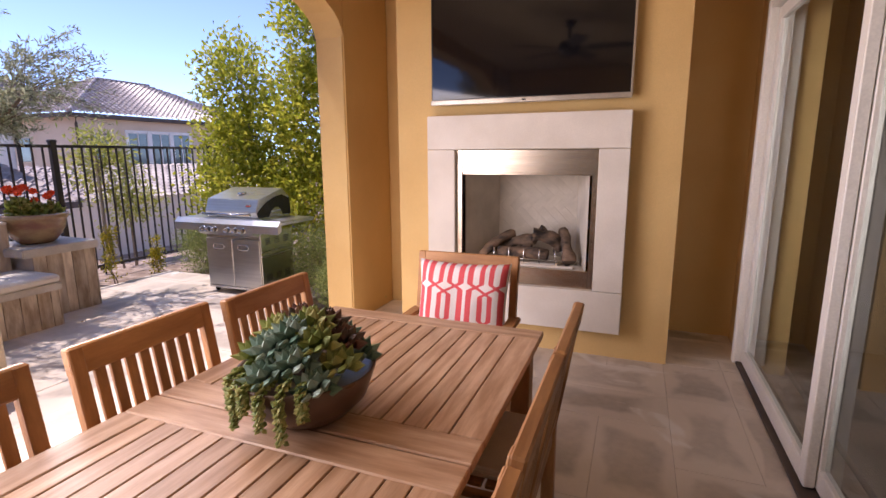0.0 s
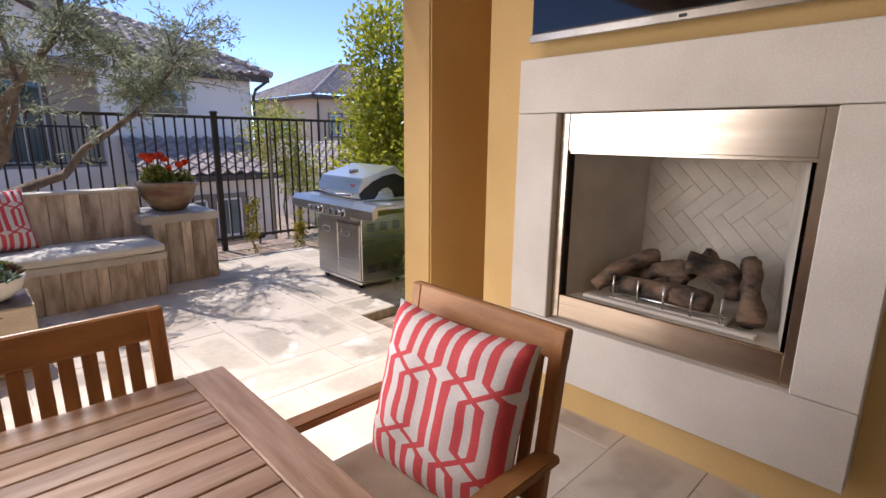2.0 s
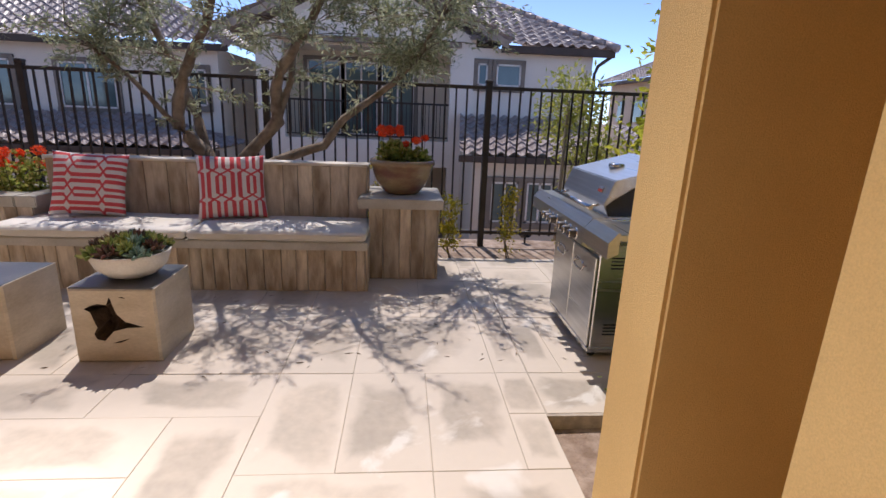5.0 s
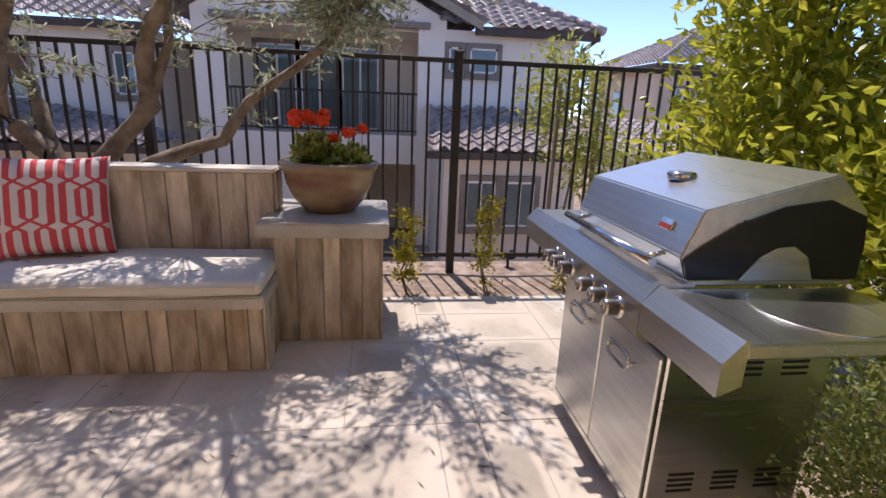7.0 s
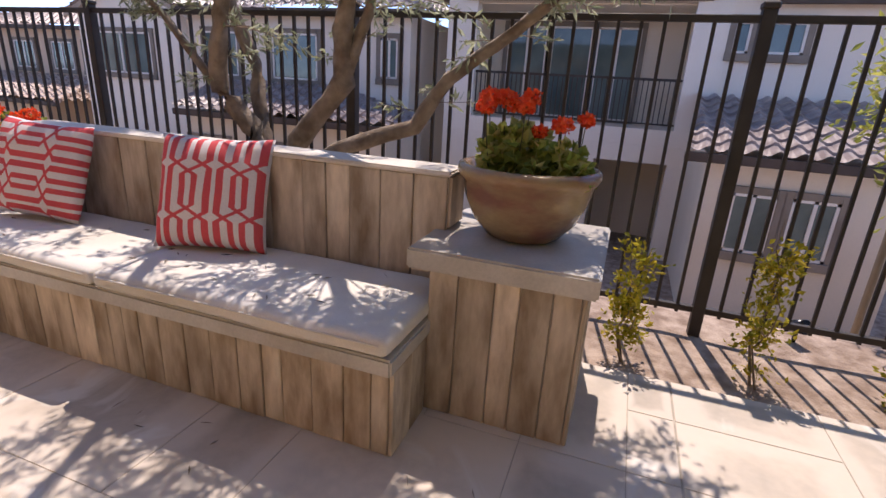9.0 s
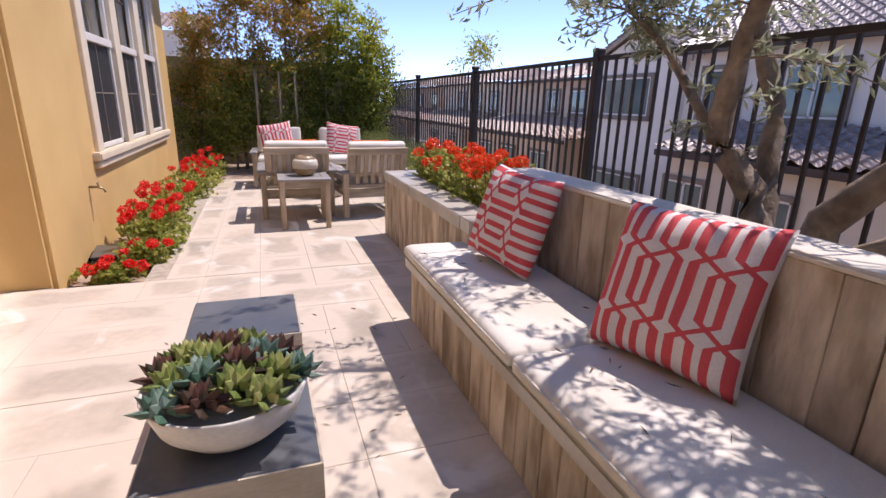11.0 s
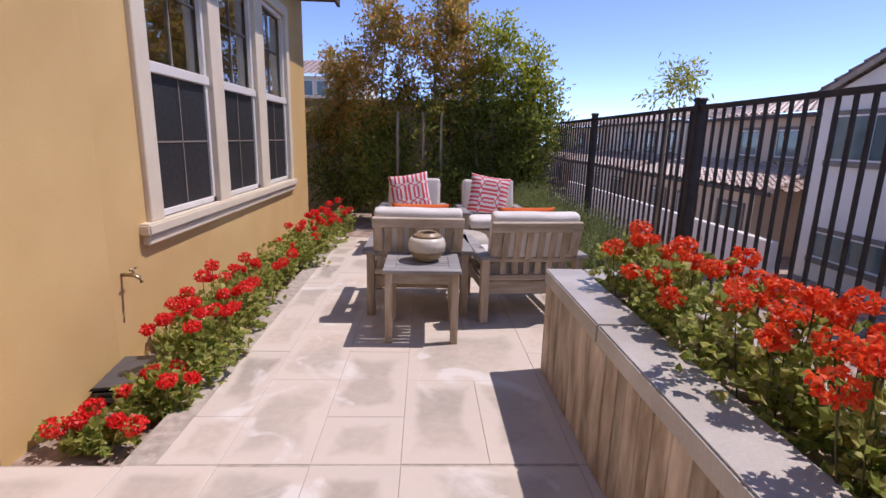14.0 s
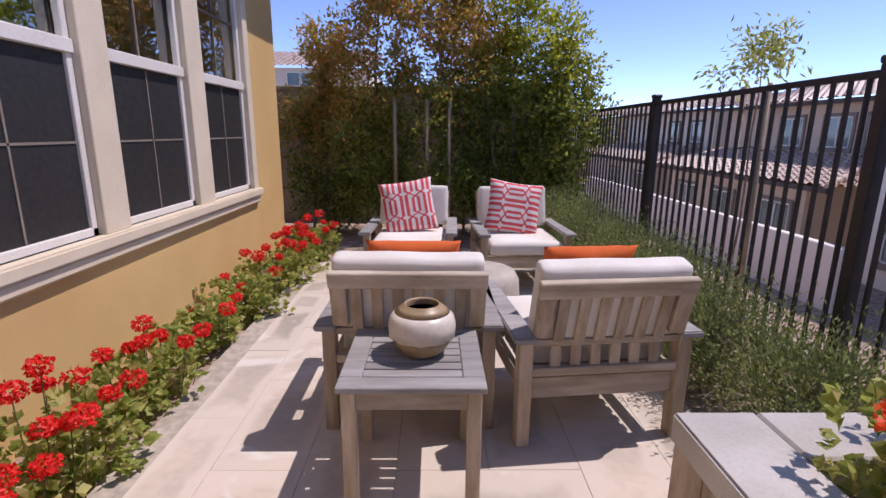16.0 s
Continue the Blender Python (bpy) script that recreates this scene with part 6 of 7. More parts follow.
# full clumps at the ends of the crown
for anchors, count in (([(-4.36, 5.5, 1.85), (-4.25, 5.2, 2.2), (-4.2, 4.95, 2.45)], 75), ([(-4.48, 5.70, 2.0), (-4.52, 5.84, 2.28), (-4.42, 5.96, 2.48)], 22), ([(-4.34, 2.75, 1.8), (-4.5, 3.0, 2.2), (-4.35, 2.9, 2.0)], 60)):
    for k in range(count):
        p0 = Vector(anchors[k % 3])
        way = Vector(rng.normal(size=3)).normalized()
        end = p0 + Vector((way.x * 0.32, way.y * 0.42, way.z * 0.32 - 0.05)) * rng.uniform(0.5, 1.1)
        tube(bm, [p0, p0.lerp(end, 0.5), end], [0.004, 0.003, 0.001], 4)
        for q in range(44):
            P.append(tuple(p0.lerp(end, 0.35 + 0.65 * q / 44) + Vector(rng.normal(size=3)) * 0.03))
            D.append(tuple(Vector(rng.normal(size=3)).normalized() + way * 0.8))
# short sprigs straight from the old wood
for pts, r in limbs:
    for a, b in zip(pts, pts[1:]):
        if a[2] < 0.95:
            continue
        for k in range(3):
            p0 = Vector(a).lerp(Vector(b), rng.uniform())
            w = Vector(rng.normal(size=3))
            w.z = -0.3 + 0.6 * rng.uniform()
            end = p0 + w.normalized() * rng.uniform(0.12, 0.26)
            tube(bm, [p0, p0.lerp(end, 0.5), end], [0.003, 0.002, 0.001], 4)
            for q in range(16):
                P.append(tuple(p0.lerp(end, 0.3 + 0.7 * q / 16) + Vector(rng.normal(size=3)) * 0.012))
                D.append(tuple(Vector(rng.normal(size=3)).normalized() + w.normalized() * 0.8))
tagged(part("twig", bm, BARK, olive), kind="stuff")
leaves("crown", np.array(P), np.array(D), 0.066, 0.017, OLIVE, olive, 8, "narrow silver-green leaves", 0.15)

# saplings beyond the fence, on stakes
def sapling(label, at, h, mat, seed, n, blobs):
    t = shrub("sapling", label, at, blobs, n, (0.09, 0.03), mat, seed, [(up(0, 0, h), 0.018)], shell=0.2, group="staked saplings", category="tree", droop=0.3)
    for s in (-0.22, 0.22):
        bm = bmesh.new()
        tube(bm, [(0.02, s, -0.3), (0.02, s, h * 0.83)], 0.025, 8)
        part("stake", bm, STAKE, t, "wooden stake")
    bm = bmesh.new()
    tube(bm, [(0.02, -0.25, h * 0.6), (0.0, 0, h * 0.61), (0.02, 0.25, h * 0.6)], 0.008, 6)
    part("tie", bm, ENAMEL, t, "black rubber tie")
    return t


sapling("light green staked sapling beyond the fence", (-5.9, 7.75, -0.5), 2.5, ACACIA, 101, 2600, [((0, -0.1, 1.9), (0.4, 0.42, 0.55)), ((0, 0.25, 1.3), (0.4, 0.4, 0.4))])
sapling("thin yellowish staked sapling beyond the fence", (-6.33, -3.96, -0.6), 3.0, ACACIA, 102, 700, [((0, 0.1, 2.85), (0.45, 0.5, 0.32)), ((0.1, -0.3, 2.7), (0.3, 0.3, 0.25))])

# ---- neighbouring houses ----
def tiled_plane(bm, a, b, c, d, pitch=0.30, course=0.36):
    """A roof slope of wavy tiles between the eave a-b and the ridge d-c (a under d), clipped by straight sides."""
    a, b, c, d = (Vector(p) for p in (a, b, c, d))
    L = (b - a).length
    S = max((d - a).length, (c - b).length)
    nrm = (b - a).cross((d + c) / 2 - a).normalized()
    if nrm.z < 0:
        nrm = -nrm
    nu = max(4, int(L / pitch)) * 6
    nv = max(2, int(S / course))
    rows = []
    for v in range(nv):
        for lip in (0, 1):
            t = (v + (0.02 if lip == 0 else 0.999)) / nv
            h0 = 0.055 if lip == 0 else 0.012
            row = []
            for u in range(nu + 1):
                s = u / nu
                p = a.lerp(b, s).lerp(d.lerp(c, s), t)
                # wave by true distance along the eave, so that hips cut the tiles
                dist = (p - a).dot((b - a).normalized())
                w = math.cos(2 * math.pi * dist / pitch)
                row.append(bm.verts.new(p + nrm * (h0 + 0.085 * (0.5 + 0.5 * w) ** 1.3)))
            rows.append(row)
    for r0, r1 in zip(rows, rows[1:]):
        for u in range(nu):
            f = bm.faces.new((r0[u], r0[u + 1], r1[u + 1], r1[u]))


def roof_part(parent, planes, mat):
    bm = bmesh.new()
    for q in planes:
        tiled_plane(bm, *q)
    return part("roof", bm, mat, parent, "wavy tile roof")


def ridge(parent, pts, mat):
    bm = bmesh.new()
    for a, b in pts:
        a, b = Vector(a), Vector(b)
        n = max(2, int((b - a).length / 0.36))
        for k in range(n):
            p, q = a.lerp(b, k / n), a.lerp(b, (k + 0.97) / n)
            tube(bm, [p + Vector((0, 0, 0.05)), q + Vector((0, 0, 0.07))], [0.10, 0.085], 8)
    tagged(part("ridge_tiles", bm, mat, parent), kind="stuff")


def window(parent, x, y0, y1, z0, z1, out=1, surround=TAUPE, bars=True):
    """A framed window on a wall x = const that looks along +x."""
    bm = bmesh.new()
    t = 0.11
    for c in ((x, y0 - t, z0 - t, x + 0.06, y0, z1 + t), (x, y1, z0 - t, x + 0.06, y1 + t, z1 + t), (x, y0, z1, x + 0.06, y1, z1 + t), (x, y0 - t, z0 - t - 0.03, x + 0.09, y1 + t, z0)):
        box(bm, *c, 0.006)
    w = part("window", bm, surround, parent, "taupe window surround")
    bm = bmesh.new()
    box(bm, x + 0.004, y0, z0, x + 0.016, y1, z1)
    part("pane", bm, NEIGH, w, "greenish reflecting pane")
    bm = bmesh.new()
    s = 0.045
    for c in ((x + 0.012, y0, z0, x + 0.045, y0 + s, z1), (x + 0.012, y1 - s, z0, x + 0.045, y1, z1), (x + 0.012, y0, z0, x + 0.045, y1, z0 + s), (x + 0.012, y0, z1 - s, x + 0.045, y1, z1)):
        box(bm, *c)
    if bars:
        box(bm, x + 0.012, (y0 + y1) / 2 - 0.025, z0, x + 0.045, (y0 + y1) / 2 + 0.025, z1)
    part("frame", bm, WHITE, w, "white frame")
    return w


GZ = -2.15
# house A: gabled balcony bay and a wing with a lower roof
hA = thing("house", "pale stucco two-storey house with balcony bay and tile roofs", "house", group="neighbouring houses")
bm = bmesh.new()
XA = -13.0
flip = Matrix(((0, 1, 0, 0), (1, 0, 0, 0), (0, 0, 1, 0), (0, 0, 0, 1)))
pierced(bm, 1.75, 7.28, 0.3, 3.2, 2.40, 6.65, 0.62, 2.98, XA - 0.3, XA)
bmesh.ops.transform(bm, matrix=flip, verts=bm.verts)
part("upper_bay_wall", bm, HOUSEW, hA, "pale stucco bay wall round the balcony")
bm = bmesh.new()
pierced(bm, 1.75, 7.28, GZ, 0.298, 5.2, 6.65, GZ + 0.02, -0.06, XA - 0.3, XA)
bmesh.ops.transform(bm, matrix=flip, verts=bm.verts)
part("lower_bay_wall", bm, HOUSEW, hA, "pale stucco wall with a dark passage")
for y0, y1 in ((1.75, 2.0), (7.0, 7.28)):
    bm = bmesh.new()
    box(bm, XA - 6.5, y0, GZ, XA - 0.302, y1, 3.2)
    part("side_wall", bm, HOUSEW, hA)
bm = bmesh.new()
v = [bm.verts.new(p) for p in ((XA, 1.75, 3.2), (XA, 7.28, 3.2), (XA, 4.5, 4.62), (XA - 0.3, 1.75, 3.2), (XA - 0.3, 7.28, 3.2), (XA - 0.3, 4.5, 4.62))]
for q in ((0, 1, 2), (3, 5, 4), (0, 2, 5, 3), (1, 4, 5, 2)):
    bm.faces.new([v[i] for i in q])
part("gable_wall", bm, HOUSEW, hA, "pale stucco gable")
bm = bmesh.new()
box(bm, XA - 1.9, 2.0, GZ, XA - 1.8, 7.0, 3.0)
part("balcony_back_wall", bm, HOUSEC, hA)
bm = bmesh.new()
box(bm, XA - 1.8, 2.0, 0.45, XA - 0.3, 7.0, 0.6)
box(bm, XA - 1.8, 2.0, 2.95, XA - 0.3, 7.0, 3.1)
part("balcony_floor", bm, HOUSEW, hA)
for y0 in (2.7, 3.75, 4.8):
    window(hA, XA - 1.8, y0, y0 + 0.95, 0.65, 2.7)
bm = bmesh.new()
box(bm, XA - 0.2, 2.4, 1.55, XA - 0.15, 6.65, 1.60)
box(bm, XA - 0.2, 2.4, 0.70, XA - 0.15, 6.65, 0.73)
rail = part("balcony_railing", bm, IRON, hA, "dark balcony railing")
bm = bmesh.new()
box(bm, -0.01, -0.01, 0.73, 0.01, 0.01, 1.55)
bal = mesh_of("baluster", bm, IRON)
for k in range(42):
    piece("baluster", bal, rail, (XA - 0.175, 2.43 + k * 0.1, 0))
bm = bmesh.new()
box(bm, XA - 0.02, 2.15, 2.98, XA + 0.10, 6.9, 3.12, 0.01)
part("beam_trim", bm, TAUPE, hA)
roof_part(hA, [((XA + 0.45, 0.95, 3.12), (XA - 6.5, 0.95, 3.12), (XA - 6.5, 4.5, 4.80), (XA + 0.45, 4.5, 4.80)), ((XA + 0.45, 8.05, 3.12), (XA - 6.5, 8.05, 3.12), (XA - 6.5, 4.5, 4.80), (XA + 0.45, 4.5, 4.80))], TILE)
bm = bmesh.new()
for y, z in ((0.95, 3.12), (8.05, 3.12)):
    p, q = Vector((XA + 0.42, y, z - 0.06)), Vector((XA + 0.42, 4.5, 4.74))
    vv = [bm.verts.new(c) for c in (p + Vector((0, 0, -0.09)), q + Vector((0, 0, -0.09)), q + Vector((0, 0, 0.10)), p + Vector((0, 0, 0.10)))]
    ww = [bm.verts.new(c.co + Vector((-0.06, 0, 0))) for c in vv]
    bm.faces.new(vv)
    bm.faces.new(ww[::-1])
    for k in range(4):
        bm.faces.new((vv[k], ww[k], ww[(k + 1) % 4], vv[(k + 1) % 4]))
part("bargeboard", bm, BARGE, hA, "tan bargeboards")
bm = bmesh.new()
box(bm, XA - 6.0, 7.28, GZ, XA - 0.05, 10.4, 3.02)
part("wing_wall", bm, HOUSEW, hA)
window(hA, XA - 0.05, 7.85, 8.5, 2.10, 2.65, bars=False)
window(hA, XA - 0.05, 7.36, 7.62, 2.10, 2.65, bars=False)
bm = bmesh.new()
box(bm, XA - 0.05, 7.0, GZ, XA + 2.55, 9.7, 0.48)
part("lower_wall", bm, HOUSEC, hA)
for y0 in (7.44, 8.24):
    window(hA, XA + 2.55, y0, y0 + 0.60, -0.98, -0.06)
roof_part(hA, [((XA + 2.9, 6.64, 0.49), (XA + 2.9, 9.95, 0.49), (XA - 0.05, 10.0, 1.30), (XA - 0.05, 6.95, 1.30))], TILE)
roof_part(hA, [((XA + 0.28, 7.3, 3.05), (XA + 0.28, 10.85, 3.05), (XA - 3.0, 7.65, 4.75), (XA - 3.0, 4.9, 4.75)), ((XA + 0.45, 10.85, 3.05), (XA - 6.5, 10.85, 3.05), (XA - 3.2, 7.65, 4.75), (XA - 3.0, 7.65, 4.75))], TILE)
ridge(hA, [((XA + 0.45, 10.85, 3.05), (XA - 3.0, 7.65, 4.75)), ((XA - 3.0, 4.9, 4.75), (XA - 3.0, 7.65, 4.75))], TILE)
bm = bmesh.new()
box(bm, XA + 0.20, 7.9, 2.90, XA + 0.30, 10.85, 3.08, 0.01)
part("gutter", bm, FASCIA, hA, "brown gutter")
bm = bmesh.new()
box(bm, XA + 2.85, 6.64, 0.38, XA + 2.93, 9.95, 0.52, 0.01)
part("gutter", bm, FASCIA, hA, "brown gutter")
bm = bmesh.new()
tube(bm, [(XA + 0.25, 10.8, 2.95), (XA + 0.1, 10.5, 2.7), (XA + 0.02, 10.45, 2.5), (XA + 0.02, 10.45, GZ)], 0.045, 8)
part("downpipe", bm, FASCIA, hA, "brown downpipe")

# house B: the next house, gable to the south
hB = thing("house", "pale grey stucco house with south gable and porch roof", "house", group="neighbouring houses")
bm = bmesh.new()
box(bm, XA - 6, -9.7, GZ, XA, -5.9, 2.60)
v = [bm.verts.new(p) for p in ((XA, -9.7, 2.60), (XA, -5.9, 2.60), (XA, -7.7, 3.42), (XA - 6, -9.7, 2.60), (XA - 6, -5.9, 2.60), (XA - 6, -7.7, 3.42))]
for q in ((0, 1, 2), (3, 5, 4)):
    bm.faces.new([v[i] for i in q])
part("gable_wall", bm, HOUSEW, hB, "pale grey gabled wall")
bm = bmesh.new()
box(bm, XA - 6, -5.9, GZ, XA - 0.25, 0.75, 2.72)
part("side_wall", bm, HOUSEW, hB)
bm = bmesh.new()
box(bm, XA - 0.25, -4.1, GZ, XA + 1.65, 1.1, 0.34)
part("lower_wall", bm, HOUSEC, hB)
for c in ((-9.2, -6.95, 1.05, 2.15), (-9.2, -7.0, -1.45, -0.76)):
    window(hB, XA, *c)
for c in ((-3.1, -1.75, 1.15, 2.25), (-5.3, -4.2, 1.15, 2.25), (0.0, 0.45, 1.3, 2.2)):
    window(hB, XA - 0.25, *c)
for c in ((-4.1, -3.0, -1.7, -0.3), (-2.1, -1.0, -1.7, -0.3)):
    window(hB, XA + 1.65, *c)
roof_part(hB, [((XA + 0.2, -10.0, 2.56), (XA - 6.3, -10.0, 2.56), (XA - 6.3, -7.7, 3.54), (XA + 0.2, -7.7, 3.54)), ((XA + 0.2, -5.4, 2.56), (XA - 6.3, -5.4, 2.56), (XA - 6.3, -7.7, 3.54), (XA + 0.2, -7.7, 3.54))], TILE)
roof_part(hB, [((XA + 0.2, -5.9, 2.75), (XA + 0.2, 1.15, 2.75), (XA - 3.2, -1.6, 4.3), (XA - 3.2, -7.0, 4.3)), ((XA + 0.2, 1.15, 2.75), (XA - 6.5, 1.15, 2.75), (XA - 3.4, -1.6, 4.3), (XA - 3.2, -1.6, 4.3))], TILE)
roof_part(hB, [((XA + 2.0, -4.25, 0.36), (XA + 2.0, 1.4, 0.36), (XA - 0.25, -1.3, 1.0), (XA - 0.25, -5.0, 1.0)), ((XA + 2.0, 1.4, 0.36), (XA - 0.25, 1.4, 0.36), (XA - 0.25, -1.3, 1.0), (XA - 0.24, -1.3, 1.0))], TILE)
ridge(hB, [((XA + 0.2, 1.15, 2.75), (XA - 3.2, -1.6, 4.3)), ((XA + 0.2, -7.7, 3.54), (XA - 6.3, -7.7, 3.54))], TILE)
bm = bmesh.new()
box(bm, XA + 0.12, -5.9, 2.62, XA + 0.2, 1.15, 2.78, 0.01)
part("gutter", bm, FASCIA, hB, "brown gutter")
bm = bmesh.new()
box(bm, XA + 1.95, -4.25, 0.24, XA + 2.03, 1.4, 0.38, 0.01)
part("gutter", bm, FASCIA, hB, "brown gutter")
for y in (-10.0, -5.4):
    bm = bmesh.new()
    p, q = Vector((XA + 0.19, y, 2.53)), Vector((XA + 0.19, -7.7, 3.51))
    vv = [bm.verts.new(c) for c in (p + Vector((0, 0, -0.06)), q + Vector((0, 0, -0.06)), q + Vector((0, 0, 0.07)), p + Vector((0, 0, 0.07)))]
    ww = [bm.verts.new(c.co + Vector((-0.05, 0, 0))) for c in vv]
    bm.faces.new(vv)
    bm.faces.new(ww[::-1])
    for k in range(4):
        bm.faces.new((vv[k], ww[k], ww[(k + 1) % 4], vv[(k + 1) % 4]))
    part("bargeboard", bm, BARGE, hB, "tan bargeboard")

# houses C and F: a row to the south with deep porch roofs
def row_house(label, xc, ya, yb, wall, eave, ridge_z, tops, lows):
    h = thing("house", label, "house", group="neighbouring houses")
    bm = bmesh.new()
    box(bm, xc - 6, ya + 0.5, GZ - 0.4, xc, yb - 0.5, eave)
    part("wall", bm, wall, h)
    bm = bmesh.new()
    box(bm, xc, ya + 1.0, GZ - 0.4, xc + 2.6, yb - 1.2, 0.02)
    part("porch_wall", bm, wall, h)
    for y0 in tops:
        window(h, xc, y0, y0 + 1.1, 0.98, 1.95)
    for y0 in lows:
        window(h, xc + 2.6, y0, y0 + 1.3, -1.55, -0.55)
    roof_part(h, [((xc + 0.45, ya, eave), (xc + 0.45, yb, eave), (xc - 3.0, yb - 3.2, ridge_z), (xc - 3.0, ya + 3.2, ridge_z)), ((xc + 0.45, yb, eave), (xc - 6.4, yb, eave), (xc - 3.2, yb - 3.2, ridge_z), (xc - 3.0, yb - 3.2, ridge_z))], TILER)
    roof_part(h, [((xc + 3.0, ya + 0.5, 0.06), (xc + 3.0, yb, 0.06), (xc, yb - 2.0, 0.72), (xc, ya + 0.5, 0.72)), ((xc + 3.0, yb, 0.06), (xc, yb, 0.06), (xc, yb - 2.0, 0.72), (xc + 0.01, yb - 2.0, 0.72))], TILER)
    ridge(h, [((xc + 3.0, yb, 0.06), (xc, yb - 2.0, 0.72)), ((xc - 3.0, yb - 3.2, ridge_z), (xc - 3.0, ya + 3.2, ridge_z))], TILER)
    for x0, z0, y1 in ((xc + 2.96, -0.06, yb), (xc + 0.40, eave - 0.12, yb)):
        bm = bmesh.new()
        box(bm, x0, ya, z0, x0 + 0.07, y1, z0 + 0.14, 0.01)
        part("gutter", bm, FASCIA, h, "brown gutter")
    return h


row_house("tan stucco house with a low porch roof", -15.6, -21.0, -10.6, HOUSET, 2.45, 3.45, (-13.2, -14.9, -17.0), (-13.6, -16.4, -18.9))
row_house("pale stucco house farther along the row", -15.9, -33.5, -21.6, HOUSEC, 2.55, 3.5, (-24.2, -26.6, -29.5), (-24.5, -28.0))
row_house("taupe stucco house at the end of the row", -16.3, -52.0, -34.5, HOUSET, 2.55, 3.5, (-37.0, -41.0), (-38.0,))
bm = bmesh.new()
box(bm, -10.8, -24, GZ - 0.3, -10.6, -7.5, -0.75, 0.02)
structure("wall_lower_garden", bm, HOUSEW, "pale low garden wall below the slope")

# house D: hip-roofed house to the north west
hD = thing("house", "taupe stucco house with a hipped tile roof", "house", group="neighbouring houses")
bm = bmesh.new()
box(bm, -30, 17.9, GZ, -22, 29, 3.45)
part("wall", bm, HOUSET, hD)
for y0 in (20.2, 21.5, 22.8):
    window(hD, -22, y0, y0 + 1.1, 0.6, 2.7, surround=WHITE)
window(hD, -22, 18.5, 19.2, 1.4, 2.5)
for c in ((-26.5, 17.84, 1.3, -25.5, 17.9, 2.4), (-28.6, 17.84, 1.3, -27.8, 17.9, 2.4)):
    bm = bmesh.new()
    box(bm, *c, 0.01)
    part("window", bm, NEIGH, hD)
roof_part(hD, [((-21.5, 17.3, 3.42), (-21.5, 29.5, 3.42), (-26, 25, 5.6), (-26, 21.8, 5.6)), ((-30.5, 17.3, 3.42), (-21.5, 17.3, 3.42), (-26, 21.8, 5.6), (-26.02, 21.8, 5.6))], TILE)
ridge(hD, [((-21.5, 17.3, 3.45), (-26, 21.8, 5.62)), ((-30.5, 17.3, 3.45), (-26, 21.8, 5.62)), ((-26, 21.8, 5.62), (-26, 25, 5.62))], TILE)
bm = bmesh.new()
box(bm, -21.6, 17.2, 3.25, -21.45, 29.5, 3.45, 0.02)
part("gutter", bm, FASCIA, hD, "brown gutter")
bm = bmesh.new()
box(bm, -30.5, 17.2, 3.25, -21.6, 17.35, 3.45, 0.02)
part("gutter", bm, FASCIA, hD, "brown gutter")
bm = bmesh.new()
tube(bm, [(-21.6, 17.6, 3.3), (-21.95, 17.8, 3.0), (-21.95, 17.8, GZ)], 0.06, 8)
part("downpipe", bm, FASCIA, hD)
hD2 = thing("house", "lower tile-roofed house part below the slope", "house", group="neighbouring houses")
bm = bmesh.new()
box(bm, -19.5, 14, GZ - 0.2, -16, 24, 0.0)
part("wall", bm, HOUSEC, hD2)
roof_part(hD2, [((-15.5, 13.6, -0.05), (-15.5, 24.4, -0.05), (-19.5, 24.4, 1.1), (-19.5, 13.6, 1.1))], TILE)

# house E: far house seen past the corner
hE = thing("house", "far cream house with terracotta tile roof", "house", group="neighbouring houses")
bm = bmesh.new()
box(bm, 0.5, -32, -0.5, 9, -24, 4.35)
part("wall", bm, HOUSEC, hE)
roof_part(hE, [((0.0, -23.6, 4.35), (9.5, -23.6, 4.35), (9.5, -28, 5.6), (0.0, -28, 5.6))], TILER)
for x0 in (2.35, 3.15, 3.85):
    bm = bmesh.new()
    box(bm, x0 - 0.06, -24, 3.34, x0 + 0.61, -23.93, 4.16, 0.01)
    w = part("window", bm, WHITE, hE)
    bm = bmesh.new()
    box(bm, x0, -23.94, 3.4, x0 + 0.55, -23.915, 4.1)
    part("pane", bm, NEIGH, w)

# ---- paving: slabs in a broken pattern, last ----
paving = tagged(new("paving"), "cream stone slabs laid in a broken ashlar pattern", "paving", kind="structure")
bm = bmesh.new()
for c in ((-4.13, -3.52, -1.50, 7.12), (-1.505, 1.36, -0.96, 6.15), (-1.70, -3.52, -1.64, 1.36), (-0.965, 1.34, 2.46, 6.95)):
    box(bm, c[0] + 0.01, c[1] + 0.01, -0.2, c[2], c[3] - 0.01, -0.0032)
part("joint_bed", bm, JOINT, paving, "sandy joints")
U = 0.383


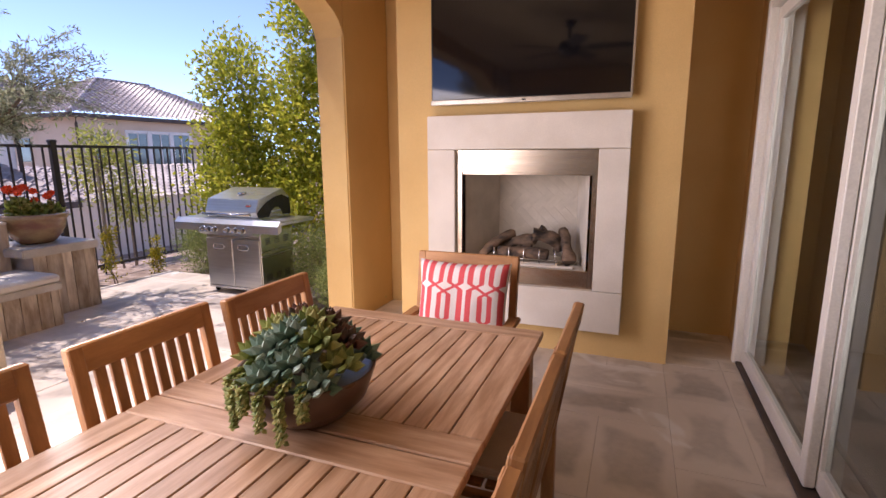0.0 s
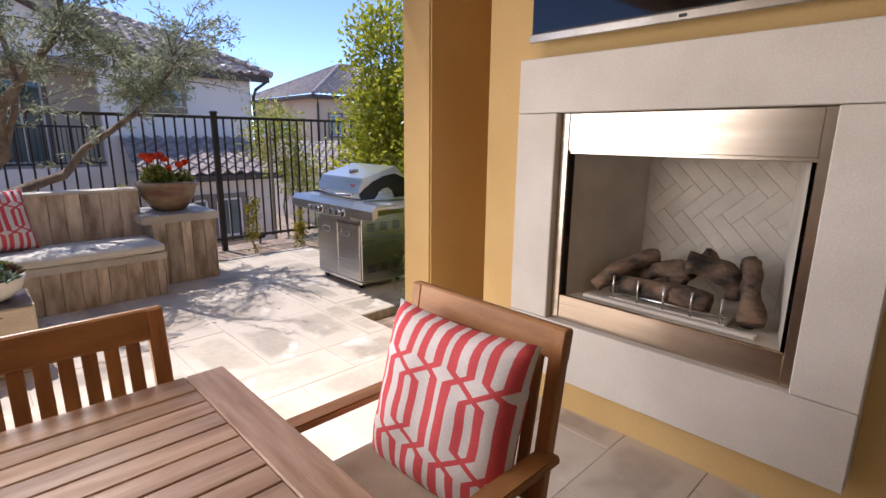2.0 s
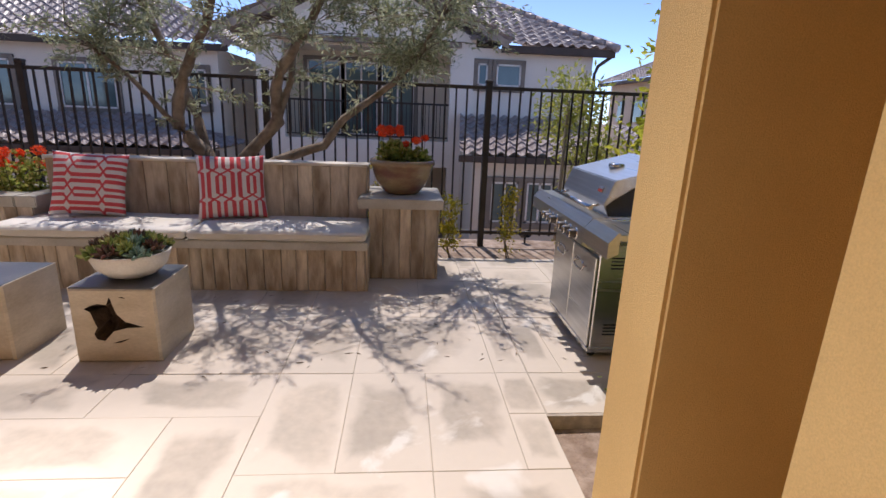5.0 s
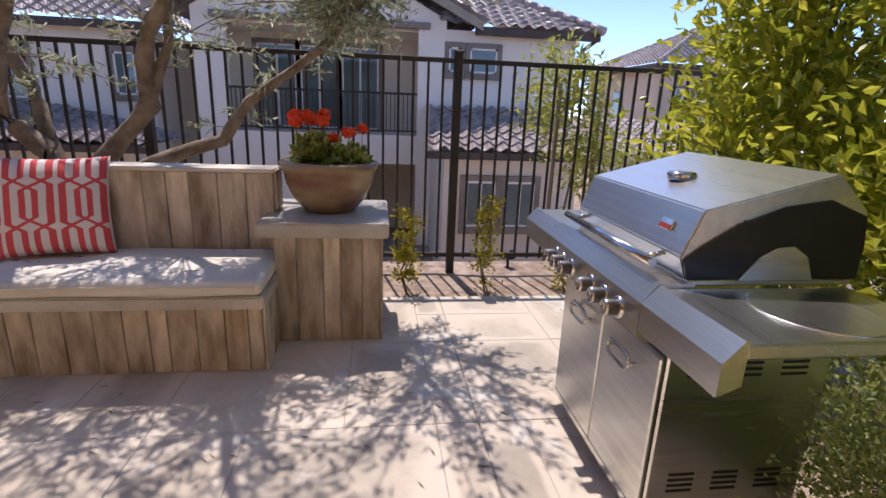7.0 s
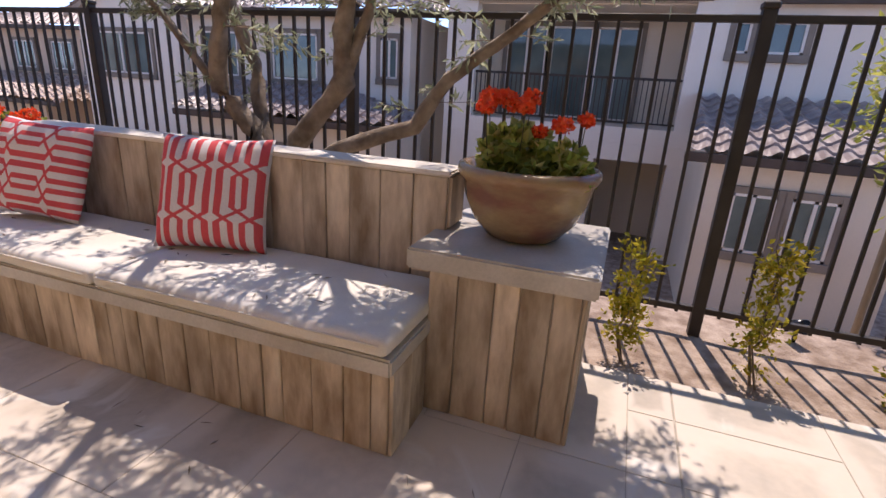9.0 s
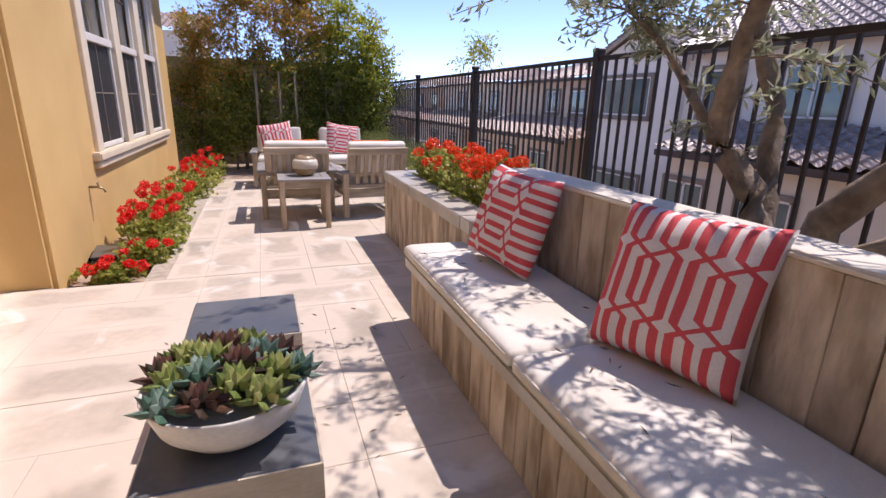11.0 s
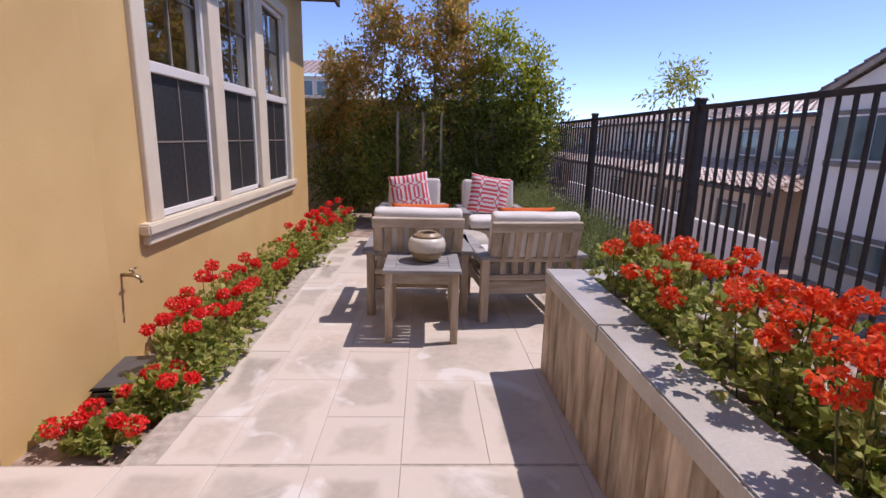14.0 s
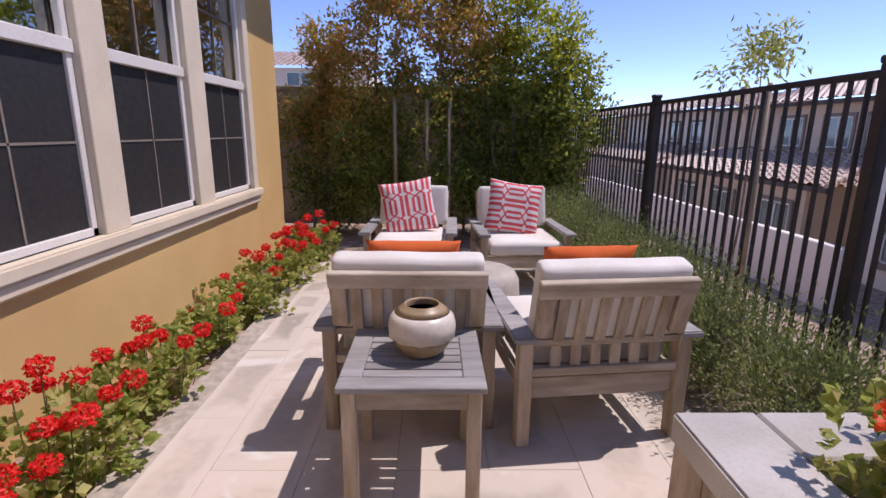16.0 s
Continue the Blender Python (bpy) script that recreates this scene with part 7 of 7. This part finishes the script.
def inside(x0, y0, x1, y1):
    """Clips a cell to the paved areas; returns rectangles."""
    out = []
    for a in ((-4.13, 6.16, -1.50, 7.13), (-4.13, 1.37, 2.46, 6.155), (-4.08, -3.52, -1.64, 1.365), (-0.67, 6.16, 2.46, 6.95), (-0.59, 0.46, 2.46, 1.365)):
        c = (max(x0, a[0]), max(y0, a[1]), min(x1, a[2]), min(y1, a[3]))
        if c[2] - c[0] > 0.03 and c[3] - c[1] > 0.03:
            out.append(c)
    return out


rnd = random.Random(4)
NX, NY = int((2.46 + 4.2) / U) + 2, int((7.2 + 3.6) / U) + 2
used = set()
SLABS = {}
for j in range(NY):
    for i in range(NX):
        if (i, j) in used:
            continue
        opts = [(2, 1), (1, 2), (2, 2), (2, 1), (1, 2), (3, 2), (2, 3), (1, 1)]
        k0 = (i * 3 + j * 5 + rnd.randrange(3)) % 5
        for w, h in opts[k0:k0 + 2] + opts:
            cells = [(i + a, j + b) for a in range(w) for b in range(h)]
            if all(c not in used for c in cells):
                break
        else:
            w = h = 1
            cells = [(i, j)]
        used.update(cells)
        x0, y0 = -4.2 + i * U, -3.6 + j * U
        for c in inside(x0, y0, x0 + w * U, y0 + h * U):
            lx, ly = round(c[2] - c[0], 3), round(c[3] - c[1], 3)
            if (lx, ly) not in SLABS:
                bm = bmesh.new()
                box(bm, -lx / 2 + 0.0014, -ly / 2 + 0.0014, -0.05, lx / 2 - 0.0014, ly / 2 - 0.0014, 0.0, 0.0018)
                SLABS[lx, ly] = mesh_of("slab", bm, PAVE)
            piece("slab", SLABS[lx, ly], paving, ((c[0] + c[2]) / 2, (c[1] + c[3]) / 2, rnd.uniform(-0.0012, 0.0012)))
# fallen olive leaves on the paving
rng = np.random.default_rng(77)
litter = thing("leaf_litter", "dry fallen olive leaves on paving and bench", "leaves", kind="stuff")
m = 90
P = np.stack([rng.uniform(-3.15, -1.8, m), rng.uniform(2.2, 6.6, m), np.full(m, 0.004)], 1)
Q = np.stack([rng.uniform(-3.6, -3.15, 30), rng.uniform(2.7, 5.1, 30), np.full(30, 0.489)], 1)
P = np.concatenate([P, Q])
D = np.concatenate([rng.normal(size=(len(P), 2)), np.zeros((len(P), 1))], 1)
leaves("dry_leaf", P, D, 0.05, 0.008, BARK, litter, 78, "brown dry leaves", 0.2)
